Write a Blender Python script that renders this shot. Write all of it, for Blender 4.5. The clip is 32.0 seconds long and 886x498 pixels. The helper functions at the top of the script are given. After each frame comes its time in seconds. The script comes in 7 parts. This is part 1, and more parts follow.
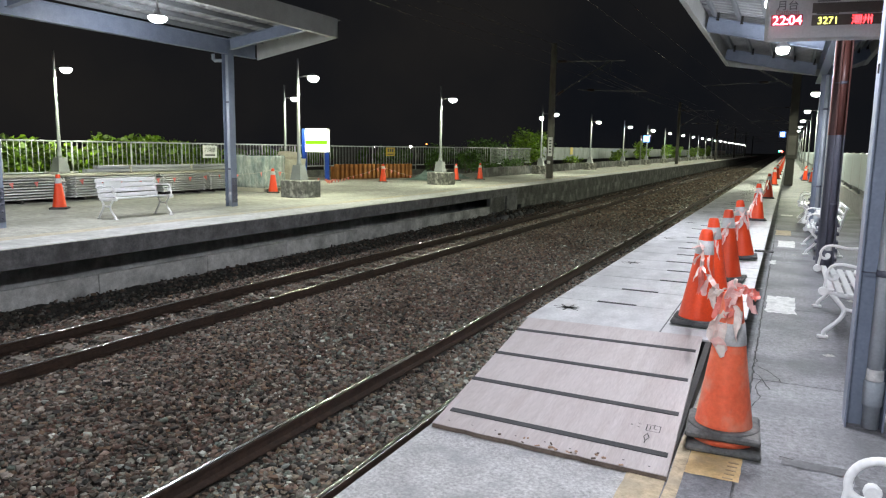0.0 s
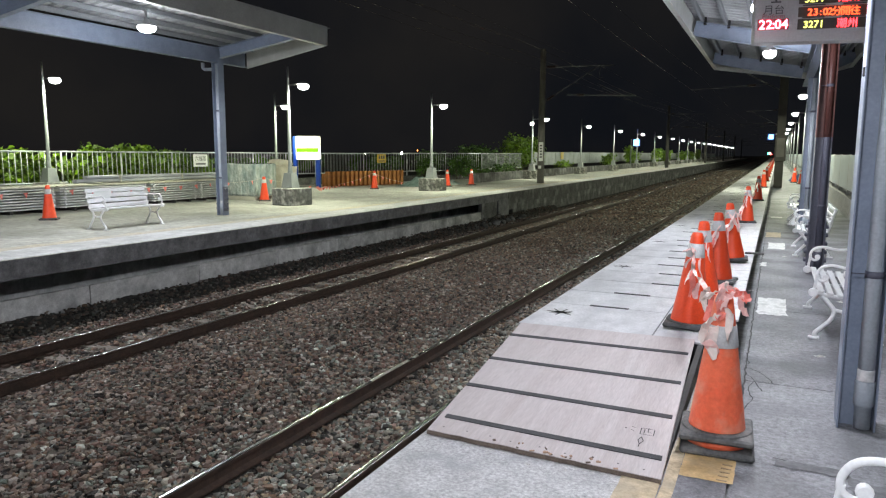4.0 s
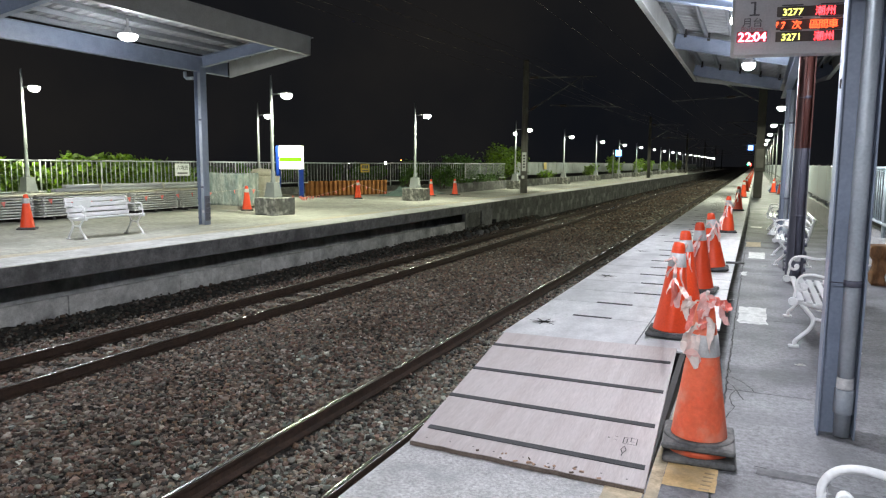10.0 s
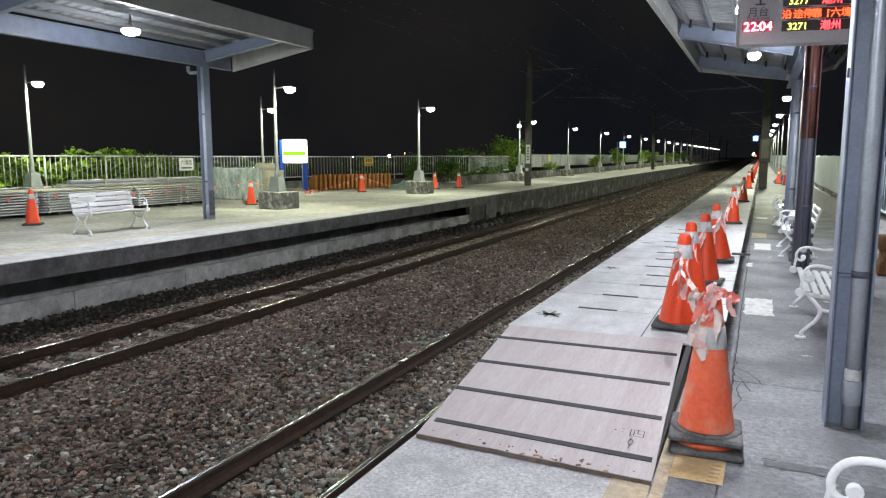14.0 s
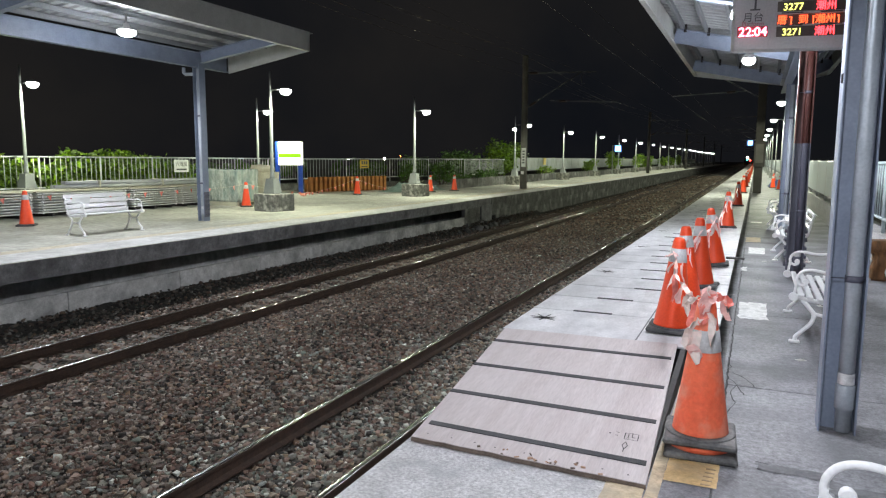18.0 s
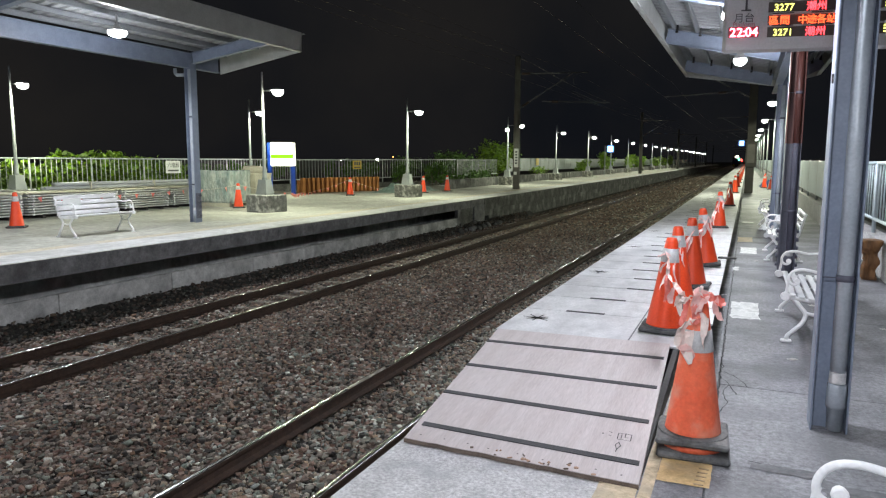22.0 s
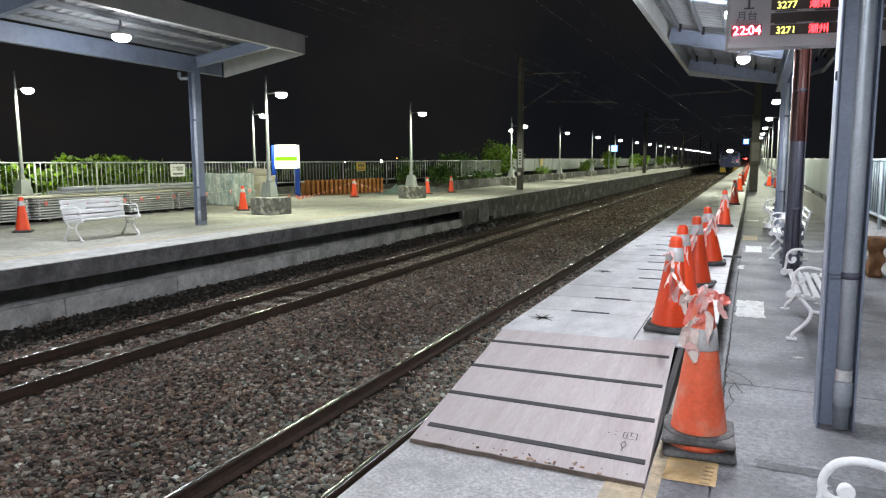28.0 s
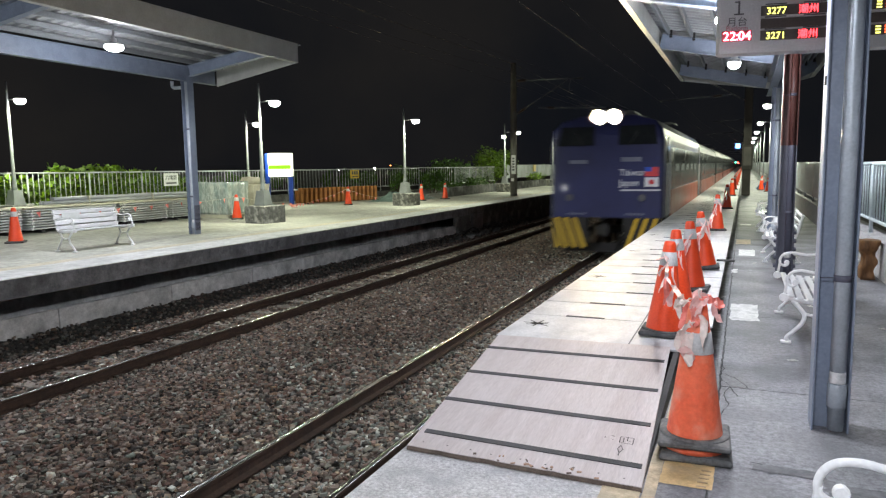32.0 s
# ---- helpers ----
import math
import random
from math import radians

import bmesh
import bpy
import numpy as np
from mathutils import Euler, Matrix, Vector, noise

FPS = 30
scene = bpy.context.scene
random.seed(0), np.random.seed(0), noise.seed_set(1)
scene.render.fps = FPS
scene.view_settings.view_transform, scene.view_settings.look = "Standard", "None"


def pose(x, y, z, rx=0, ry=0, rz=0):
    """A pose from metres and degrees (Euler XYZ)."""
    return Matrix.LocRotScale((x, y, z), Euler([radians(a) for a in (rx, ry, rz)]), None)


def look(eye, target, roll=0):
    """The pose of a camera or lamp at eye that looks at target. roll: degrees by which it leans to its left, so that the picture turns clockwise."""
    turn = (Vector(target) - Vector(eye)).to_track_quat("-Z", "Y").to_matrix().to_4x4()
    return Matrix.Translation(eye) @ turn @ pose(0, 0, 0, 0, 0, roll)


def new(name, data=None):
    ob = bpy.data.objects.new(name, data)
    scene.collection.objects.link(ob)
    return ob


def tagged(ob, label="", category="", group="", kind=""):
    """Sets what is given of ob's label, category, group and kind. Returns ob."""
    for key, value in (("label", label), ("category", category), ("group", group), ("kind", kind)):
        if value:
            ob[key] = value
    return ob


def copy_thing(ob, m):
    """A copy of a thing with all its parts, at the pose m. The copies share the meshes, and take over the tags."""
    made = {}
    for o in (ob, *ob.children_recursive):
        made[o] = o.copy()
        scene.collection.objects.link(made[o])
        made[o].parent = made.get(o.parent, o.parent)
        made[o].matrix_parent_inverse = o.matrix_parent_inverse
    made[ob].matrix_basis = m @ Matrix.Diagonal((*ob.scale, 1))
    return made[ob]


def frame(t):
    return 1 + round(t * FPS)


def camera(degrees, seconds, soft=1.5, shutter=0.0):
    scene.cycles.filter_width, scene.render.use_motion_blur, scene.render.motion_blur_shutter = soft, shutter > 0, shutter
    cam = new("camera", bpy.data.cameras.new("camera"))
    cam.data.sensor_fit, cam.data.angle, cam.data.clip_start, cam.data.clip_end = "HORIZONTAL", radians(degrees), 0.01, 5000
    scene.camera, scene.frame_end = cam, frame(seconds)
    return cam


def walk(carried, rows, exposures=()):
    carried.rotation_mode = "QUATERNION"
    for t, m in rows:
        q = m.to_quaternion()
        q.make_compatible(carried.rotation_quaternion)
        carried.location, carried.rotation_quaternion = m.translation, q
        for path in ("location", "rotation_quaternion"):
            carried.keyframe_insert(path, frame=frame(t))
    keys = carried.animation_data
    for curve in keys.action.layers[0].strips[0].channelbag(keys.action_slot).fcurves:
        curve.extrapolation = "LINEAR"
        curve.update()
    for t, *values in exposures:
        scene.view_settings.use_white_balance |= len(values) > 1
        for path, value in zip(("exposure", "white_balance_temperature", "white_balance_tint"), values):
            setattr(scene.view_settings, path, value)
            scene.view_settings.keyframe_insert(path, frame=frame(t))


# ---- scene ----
cam = camera(65.0, 32.0, soft=1.25, shutter=0.9)
PATH = [
    (0, (-0.003, 0.006, 1.629), (-0.874, 1.784, 1.344), 0.9),
    (0.5, (-0.002, 0.01, 1.628), (-0.873, 1.788, 1.347), 1.1),
    (1, (0.003, 0.001, 1.627), (-0.877, 1.775, 1.345), 1.1),
    (1.5, (0.003, -0.01, 1.63), (-0.871, 1.765, 1.339), 1.1),
    (2, (0.006, -0.006, 1.63), (-0.865, 1.772, 1.346), 0.9),
    (2.5, (0.008, -0.003, 1.632), (-0.859, 1.777, 1.351), 1.0),
    (3, (0.006, -0.01, 1.634), (-0.854, 1.774, 1.355), 0.7),
    (3.5, (0.003, -0.006, 1.635), (-0.849, 1.783, 1.365), 0.2),
    (5.5, (-0.004, -0.001, 1.633), (-0.852, 1.791, 1.365), 0.6),
    (6, (-0.002, 0.007, 1.632), (-0.844, 1.801, 1.367), 0.6),
    (6.5, (-0.003, 0.004, 1.634), (-0.844, 1.8, 1.374), 0.6),
    (7, (0.002, -0.001, 1.634), (-0.837, 1.797, 1.381), 0.7),
    (7.5, (0.001, 0.0, 1.635), (-0.839, 1.798, 1.389), 0.6),
    (8, (0.002, 0.0, 1.637), (-0.831, 1.802, 1.394), 0.5),
    (8.5, (0.001, -0.005, 1.636), (-0.827, 1.799, 1.394), 0.3),
    (9, (0.002, -0.005, 1.633), (-0.824, 1.8, 1.388), 0.4),
    (9.5, (-0.002, 0.001, 1.633), (-0.82, 1.81, 1.39), 0.4),
    (10, (0.001, 0.005, 1.633), (-0.81, 1.817, 1.393), 0.4),
    (10.5, (0.002, 0.003, 1.638), (-0.802, 1.818, 1.4), 0.3),
    (11, (-0.001, 0.007, 1.632), (-0.81, 1.82, 1.389), 0.3),
    (11.5, (-0.007, 0.012, 1.632), (-0.822, 1.822, 1.383), 0.2),
    (12, (-0.008, 0.008, 1.632), (-0.826, 1.816, 1.38), 0.2),
    (12.5, (-0.006, 0.005, 1.631), (-0.824, 1.812, 1.375), 0.2),
    (13, (-0.006, 0.008, 1.631), (-0.83, 1.813, 1.374), 0.2),
    (13.5, (-0.009, 0.003, 1.633), (-0.833, 1.808, 1.377), 0.1),
    (14, (-0.01, 0.013, 1.632), (-0.831, 1.818, 1.372), -0.0),
    (14.5, (-0.014, 0.014, 1.63), (-0.838, 1.818, 1.368), 0.1),
    (16.5, (-0.01, 0.015, 1.632), (-0.828, 1.822, 1.374), 0.2),
    (17, (-0.009, 0.011, 1.634), (-0.824, 1.82, 1.38), 0.3),
    (17.5, (-0.009, 0.014, 1.63), (-0.82, 1.825, 1.38), 0.2),
    (18, (-0.01, 0.009, 1.633), (-0.819, 1.821, 1.381), 0.3),
    (18.5, (-0.008, 0.012, 1.634), (-0.815, 1.825, 1.384), 0.2),
    (19, (-0.007, 0.018, 1.632), (-0.813, 1.832, 1.385), 0.1),
    (19.5, (-0.01, 0.014, 1.634), (-0.813, 1.829, 1.387), 0.2),
    (20, (-0.009, 0.016, 1.634), (-0.81, 1.831, 1.384), 0.3),
    (20.5, (-0.012, 0.018, 1.631), (-0.812, 1.834, 1.38), 0.3),
    (21, (-0.015, 0.013, 1.632), (-0.813, 1.829, 1.378), 0.3),
    (21.5, (-0.013, 0.025, 1.63), (-0.805, 1.844, 1.379), 0.3),
    (22, (-0.01, 0.019, 1.632), (-0.801, 1.839, 1.382), 0.2),
    (22.5, (-0.012, 0.021, 1.629), (-0.803, 1.841, 1.38), 0.2),
    (23, (-0.009, 0.014, 1.63), (-0.799, 1.834, 1.38), 0.2),
    (23.5, (-0.007, 0.015, 1.633), (-0.794, 1.837, 1.378), 0.2),
    (24, (-0.008, 0.015, 1.638), (-0.791, 1.838, 1.39), 0.0),
    (24.5, (-0.007, 0.014, 1.634), (-0.793, 1.838, 1.395), 0.1),
    (25, (-0.005, 0.015, 1.634), (-0.791, 1.838, 1.397), 0.1),
    (25.5, (-0.007, 0.009, 1.631), (-0.8, 1.83, 1.392), -0.0),
    (27.5, (-0.007, 0.013, 1.63), (-0.814, 1.826, 1.381), 0.0),
    (28, (-0.005, 0.012, 1.63), (-0.808, 1.827, 1.383), -0.3),
    (28.5, (-0.008, 0.012, 1.635), (-0.808, 1.829, 1.396), -0.3),
    (29, (-0.006, 0.013, 1.635), (-0.804, 1.832, 1.402), -0.4),
    (29.5, (-0.005, 0.007, 1.638), (-0.802, 1.826, 1.405), -0.5),
    (30, (-0.007, 0.011, 1.634), (-0.802, 1.832, 1.402), -0.5),
    (30.5, (-0.008, 0.017, 1.633), (-0.796, 1.84, 1.402), -0.5),
    (31, (-0.011, 0.009, 1.635), (-0.797, 1.834, 1.407), -0.5),
    (31.5, (-0.005, -0.003, 1.636), (-0.784, 1.824, 1.409), -0.5),
    (32, (-0.004, -0.003, 1.632), (-0.793, 1.821, 1.404), -0.8),
]
walk(cam, [(t, look(eye, target, roll)) for t, eye, target, roll in PATH])

# ---- light ----
world = bpy.data.worlds.new("night_sky")
scene.world = world
world.use_nodes = True
wn = world.node_tree.nodes
wl = world.node_tree.links
sky_co, sky_noise, sky_mix = wn.new("ShaderNodeTexCoord"), wn.new("ShaderNodeTexNoise"), wn.new("ShaderNodeMix")
sky_noise.inputs["Scale"].default_value, sky_noise.inputs["Detail"].default_value = 2.2, 7.0
sky_span = wn.new("ShaderNodeMapRange")
sky_span.inputs[1].default_value, sky_span.inputs[2].default_value = 0.36, 0.64
sky_mix.data_type = "RGBA"
sky_mix.inputs[6].default_value, sky_mix.inputs[7].default_value = (0.34, 0.40, 0.54, 1), (0.98, 0.90, 0.84, 1)
wl.new(sky_co.outputs["Generated"], sky_noise.inputs["Vector"])
wl.new(sky_noise.outputs["Fac"], sky_span.inputs[0])
wl.new(sky_span.outputs[0], sky_mix.inputs[0])
wl.new(sky_mix.outputs[2], wn["Background"].inputs[0])
wn["Background"].inputs[1].default_value = 0.0155
COOL = (0.87, 0.905, 1.0)
NEUTRAL = (0.95, 1.0, 0.76)


def lamp_light(name, at, watts, radius=0.12, color=NEUTRAL):
    data = bpy.data.lights.new(name, "POINT")
    data.energy, data.shadow_soft_size, data.color = watts * 1.03, radius, color
    ob = new(name, data)
    ob.location = at
    return ob


def down_light(name, at, watts, color=COOL, spread=176, edge=0.3):
    """A shaded lamp throws its light downwards only."""
    data = bpy.data.lights.new(name, "SPOT")
    data.energy, data.shadow_soft_size, data.color = watts * 1.03, 0.14, color
    data.spot_size, data.spot_blend = radians(spread), edge
    ob = new(name, data)
    ob.location = at
    return ob


# ---- plan ----
DECK = 0.185          # raised boards on the near platform
FAR = 0.095           # surface of the far platform
RAIL = -0.97          # top of the rails
NEAR_TRACK, FAR_TRACK = -3.54, -8.43
GAUGE = 1.132
EDGE, FAR_EDGE = -1.957, -9.95


def rise(y):
    """The line climbs gently away from the camera."""
    return 0.003 * max(0.0, y - 20.0)


def bend(y):
    return -6e-6 * y * abs(y)


# ---- materials ----
def material(name, low, high, rough=0.7, metal=0.0, scale=3.0, fine=60.0, bump=0.15, depth=0.01, stain=None, amount=0.4,
             stain_scale=1.2, by_object=0.0, glow=None, power=0.0, stretch=None, coat=0.0, grit=0.0, grit_scale=13.0):
    """Two-scale procedural surface in real-world metres."""
    m = bpy.data.materials.new(name)
    m.use_nodes = True
    nt = m.node_tree
    n, l = nt.nodes, nt.links
    bsdf = n["Principled BSDF"]
    bsdf.inputs["Roughness"].default_value = rough
    bsdf.inputs["Metallic"].default_value = metal
    bsdf.inputs["Coat Weight"].default_value = coat
    co = n.new("ShaderNodeTexCoord")
    vec = co.outputs["Object"]
    if by_object:
        # every piece shows its own stretch of the pattern
        place, shift = n.new("ShaderNodeObjectInfo"), n.new("ShaderNodeVectorMath")
        l.new(vec, shift.inputs[0])
        l.new(place.outputs["Location"], shift.inputs[1])
        vec = shift.outputs[0]
    if stretch:
        mp = n.new("ShaderNodeMapping")
        mp.inputs["Scale"].default_value = stretch
        l.new(vec, mp.inputs[0])
        vec = mp.outputs[0]

    def noise_at(s, detail=4.0):
        t = n.new("ShaderNodeTexNoise")
        t.inputs["Scale"].default_value = s
        t.inputs["Detail"].default_value = detail
        l.new(vec, t.inputs["Vector"])
        return t.outputs["Fac"]

    def mixed(fac, a, b):
        x = n.new("ShaderNodeMix")
        x.data_type = "RGBA"
        if isinstance(fac, float):
            x.inputs[0].default_value = fac
        else:
            l.new(fac, x.inputs[0])
        for i, v in ((6, a), (7, b)):
            if isinstance(v, tuple):
                x.inputs[i].default_value = (*v, 1)
            else:
                l.new(v, x.inputs[i])
        return x.outputs[2]

    def ramp(fac, a, b):
        r = n.new("ShaderNodeMapRange")
        r.inputs[1].default_value, r.inputs[2].default_value = a, b
        l.new(fac, r.inputs[0])
        return r.outputs[0]

    big, small = noise_at(scale), noise_at(fine, 3.0)
    col = mixed(ramp(big, 0.36, 0.64), low, high)
    grain = mixed(ramp(small, 0.25, 0.75), tuple(c * 0.8 for c in low), tuple(min(1, c * 1.12) for c in high))
    col = mixed(0.4, col, grain)
    if grit:
        g = n.new("ShaderNodeTexNoise")
        g.inputs["Scale"].default_value, g.inputs["Detail"].default_value, g.inputs["Roughness"].default_value = grit_scale, 9.0, 0.72
        l.new(vec, g.inputs["Vector"])
        r = n.new("ShaderNodeMapRange")
        r.inputs[1].default_value, r.inputs[2].default_value = 0.32, 0.68
        r.inputs[3].default_value, r.inputs[4].default_value = 1 - grit, 1 + grit * 0.55
        l.new(g.outputs["Fac"], r.inputs[0])
        v = n.new("ShaderNodeHueSaturation")
        l.new(r.outputs[0], v.inputs["Value"])
        l.new(col, v.inputs["Color"])
        col = v.outputs[0]
    if stain:
        s = noise_at(stain_scale, 6.0)
        f = n.new("ShaderNodeMath")
        f.operation = "MULTIPLY"
        l.new(ramp(s, 0.5, 0.68), f.inputs[0])
        f.inputs[1].default_value = amount
        col = mixed(f.outputs[0], col, stain)
    if by_object:
        info = n.new("ShaderNodeObjectInfo")
        hsv = n.new("ShaderNodeHueSaturation")
        r = n.new("ShaderNodeMapRange")
        r.inputs[3].default_value, r.inputs[4].default_value = 1 - by_object, 1 + by_object
        l.new(info.outputs["Random"], r.inputs[0])
        l.new(r.outputs[0], hsv.inputs["Value"])
        l.new(col, hsv.inputs["Color"])
        col = hsv.outputs[0]
    l.new(col, bsdf.inputs["Base Color"])
    rr = n.new("ShaderNodeMapRange")
    rr.inputs[3].default_value, rr.inputs[4].default_value = max(0.03, rough - 0.12), min(1, rough + 0.12)
    l.new(big, rr.inputs[0])
    l.new(rr.outputs[0], bsdf.inputs["Roughness"])
    if bump:
        b = n.new("ShaderNodeBump")
        b.inputs["Strength"].default_value, b.inputs["Distance"].default_value = bump, depth
        l.new(small, b.inputs["Height"])
        l.new(b.outputs[0], bsdf.inputs["Normal"])
    if glow:
        bsdf.inputs["Emission Color"].default_value = (*glow, 1)
        bsdf.inputs["Emission Strength"].default_value = power
    return m


def island_shades(m, spread, tint=0.0):
    """Shade each loose piece of a joined mesh a little differently."""
    nt = m.node_tree
    n, l = nt.nodes, nt.links
    bsdf = n["Principled BSDF"]
    src = bsdf.inputs["Base Color"].links[0].from_socket
    geo = n.new("ShaderNodeNewGeometry")
    hsv = n.new("ShaderNodeHueSaturation")
    r = n.new("ShaderNodeMapRange")
    r.inputs[3].default_value, r.inputs[4].default_value = 1 - spread, 1 + spread
    l.new(geo.outputs["Random Per Island"], r.inputs[0])
    l.new(r.outputs[0], hsv.inputs["Value"])
    if tint:
        w = n.new("ShaderNodeTexWhiteNoise")
        w.noise_dimensions = "1D"
        l.new(geo.outputs["Random Per Island"], w.inputs["W"])
        h = n.new("ShaderNodeMapRange")
        h.inputs[3].default_value, h.inputs[4].default_value = 1 - tint, 1 + tint
        l.new(w.outputs["Value"], h.inputs[0])
        l.new(h.outputs[0], hsv.inputs["Saturation"])
    l.new(src, hsv.inputs["Color"])
    l.new(hsv.outputs[0], bsdf.inputs["Base Color"])
    return m


def stone_shades(m):
    """Mixed quarry stone: dark, brown, reddish and pale grey pieces."""
    nt = m.node_tree
    n, l = nt.nodes, nt.links
    bsdf = n["Principled BSDF"]
    src = bsdf.inputs["Base Color"].links[0].from_socket
    geo = n.new("ShaderNodeNewGeometry")
    ramp = n.new("ShaderNodeValToRGB")
    ramp.color_ramp.interpolation = "LINEAR"
    e = ramp.color_ramp.elements
    e[0].position, e[0].color = 0.0, (0.12, 0.10, 0.095, 1)
    e[1].position, e[1].color = 1.0, (2.7, 2.65, 2.55, 1)
    for pos, col in ((0.15, (0.32, 0.31, 0.295, 1)), (0.3, (1.2, 0.76, 0.64, 1)), (0.45, (0.66, 0.78, 0.70, 1)), (0.6, (1.15, 0.88, 0.76, 1)), (0.75, (0.95, 1.02, 1.02, 1)), (0.85, (1.55, 1.1, 0.78, 1)), (0.93, (1.7, 1.68, 1.62, 1))):
        k = e.new(pos)
        k.color = col
    l.new(geo.outputs["Random Per Island"], ramp.inputs[0])
    mx = n.new("ShaderNodeMix")
    mx.data_type, mx.blend_type = "RGBA", "MULTIPLY"
    mx.inputs[0].default_value = 1.0
    l.new(src, mx.inputs[6])
    l.new(ramp.outputs[0], mx.inputs[7])
    l.new(mx.outputs[2], bsdf.inputs["Base Color"])
    return m


def glowing(name, color, power, rough=0.4):
    return material(name, color, color, rough=rough, bump=0.0, glow=color, power=power)


M = {}
M["soil"] = material("dark_soil", (0.022, 0.022, 0.019), (0.05, 0.046, 0.04), 0.9, scale=4, fine=22, bump=1.0, depth=0.06, grit=0.5)
# near bed kept dark: painted shade in the gaps between the stones
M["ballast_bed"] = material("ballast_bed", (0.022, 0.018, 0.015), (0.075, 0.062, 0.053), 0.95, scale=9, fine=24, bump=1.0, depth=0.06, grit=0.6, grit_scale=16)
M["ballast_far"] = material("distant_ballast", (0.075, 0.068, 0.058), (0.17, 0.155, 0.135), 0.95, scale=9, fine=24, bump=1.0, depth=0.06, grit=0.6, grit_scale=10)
M["stone"] = stone_shades(material("ballast_stone", (0.115, 0.098, 0.085), (0.195, 0.170, 0.150), 0.8, scale=14, fine=120, bump=0.5, stain=(0.06, 0.042, 0.03), amount=0.6, stain_scale=0.55))
M["stone_grey"] = stone_shades(material("clean_grey_ballast_stone", (0.20, 0.212, 0.19), (0.35, 0.355, 0.325), 0.8, scale=14, fine=120, bump=0.5, stain=(0.10, 0.075, 0.055), amount=0.5, stain_scale=0.8))
M["stone_dark"] = stone_shades(material("dark_bank_stone", (0.065, 0.065, 0.06), (0.13, 0.125, 0.115), 0.85, scale=14, fine=120, bump=0.5))
M["rail_side"] = material("rusted_rail", (0.035, 0.021, 0.015), (0.075, 0.042, 0.028), 0.8, 0.2, scale=5, fine=80, bump=0.3, grit=0.4, grit_scale=18)
M["rail_top"] = material("polished_rail_head", (0.42, 0.40, 0.375), (0.62, 0.59, 0.56), 0.25, 1.0, scale=0.4, fine=30, bump=0.0)
M["sleeper"] = material("concrete_sleeper", (0.14, 0.12, 0.10), (0.24, 0.21, 0.18), 0.9, scale=4, fine=60, stain=(0.12, 0.08, 0.05), by_object=0.2, grit=0.4)
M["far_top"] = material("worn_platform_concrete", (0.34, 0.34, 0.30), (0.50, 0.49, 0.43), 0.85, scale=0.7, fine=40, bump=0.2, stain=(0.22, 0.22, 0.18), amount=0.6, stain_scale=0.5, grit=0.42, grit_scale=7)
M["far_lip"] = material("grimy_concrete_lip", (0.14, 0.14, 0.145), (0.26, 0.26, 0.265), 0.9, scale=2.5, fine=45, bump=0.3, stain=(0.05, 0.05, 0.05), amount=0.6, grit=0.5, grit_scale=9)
M["far_wall"] = material("pale_concrete_wall", (0.46, 0.46, 0.45), (0.66, 0.66, 0.64), 0.9, scale=1.6, fine=50, bump=0.2, stain=(0.12, 0.12, 0.11), amount=0.65, by_object=0.08, grit=0.4, grit_scale=5)
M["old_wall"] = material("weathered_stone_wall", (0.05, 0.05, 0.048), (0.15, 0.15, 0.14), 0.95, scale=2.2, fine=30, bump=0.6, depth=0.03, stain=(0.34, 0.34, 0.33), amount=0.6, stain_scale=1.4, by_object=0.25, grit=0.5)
M["platform"] = material("trodden_grey_concrete", (0.12, 0.12, 0.131), (0.33, 0.33, 0.355), 0.68, scale=1.5, fine=80, bump=0.28, stain=(0.075, 0.075, 0.085), amount=0.7, stain_scale=1.3, by_object=0.08, grit=0.5, grit_scale=26)
M["platform_pale"] = material("paler_grey_concrete", (0.14, 0.14, 0.152), (0.37, 0.37, 0.39), 0.68, scale=1.5, fine=80, bump=0.28, stain=(0.16, 0.16, 0.17), amount=0.7, stain_scale=1.3, by_object=0.08, grit=0.5, grit_scale=26)
M["apron"] = material("pale_rough_concrete", (0.45, 0.44, 0.44), (0.64, 0.63, 0.63), 0.75, scale=7, fine=130, bump=0.35, stain=(0.30, 0.30, 0.31), amount=0.55, stain_scale=4.5, grit=0.5, grit_scale=48)
M["board"] = material("whitened_deck_board", (0.56, 0.56, 0.57), (0.76, 0.76, 0.77), 0.55, scale=2.6, fine=60, bump=0.10, stain=(0.38, 0.38, 0.40), amount=0.6, stain_scale=2.2, by_object=0.04, stretch=(1, 0.5, 1), grit=0.22, grit_scale=8)
M["ply"] = material("washed_plywood", (0.48, 0.42, 0.41), (0.585, 0.53, 0.525), 0.6, scale=16, fine=170, bump=0.25, stain=(0.40, 0.32, 0.29), amount=0.2, stain_scale=5.0, stretch=(1.0, 0.05, 1.0), grit=0.11, grit_scale=75)
M["ply_edge"] = material("raw_plywood_edge", (0.06, 0.045, 0.035), (0.2, 0.15, 0.12), 0.85, scale=10, fine=120, bump=0.4)
M["ply_chip"] = material("fresh_torn_plywood", (0.30, 0.17, 0.10), (0.52, 0.36, 0.26), 0.8, scale=20, fine=120, bump=0.3)
M["tape_black"] = material("black_grip_strip", (0.035, 0.037, 0.04), (0.07, 0.07, 0.075), 0.8, scale=8, fine=200, bump=0.5)
M["ink"] = material("black_marker_ink", (0.02, 0.02, 0.02), (0.05, 0.05, 0.05), 0.7, bump=0.0)
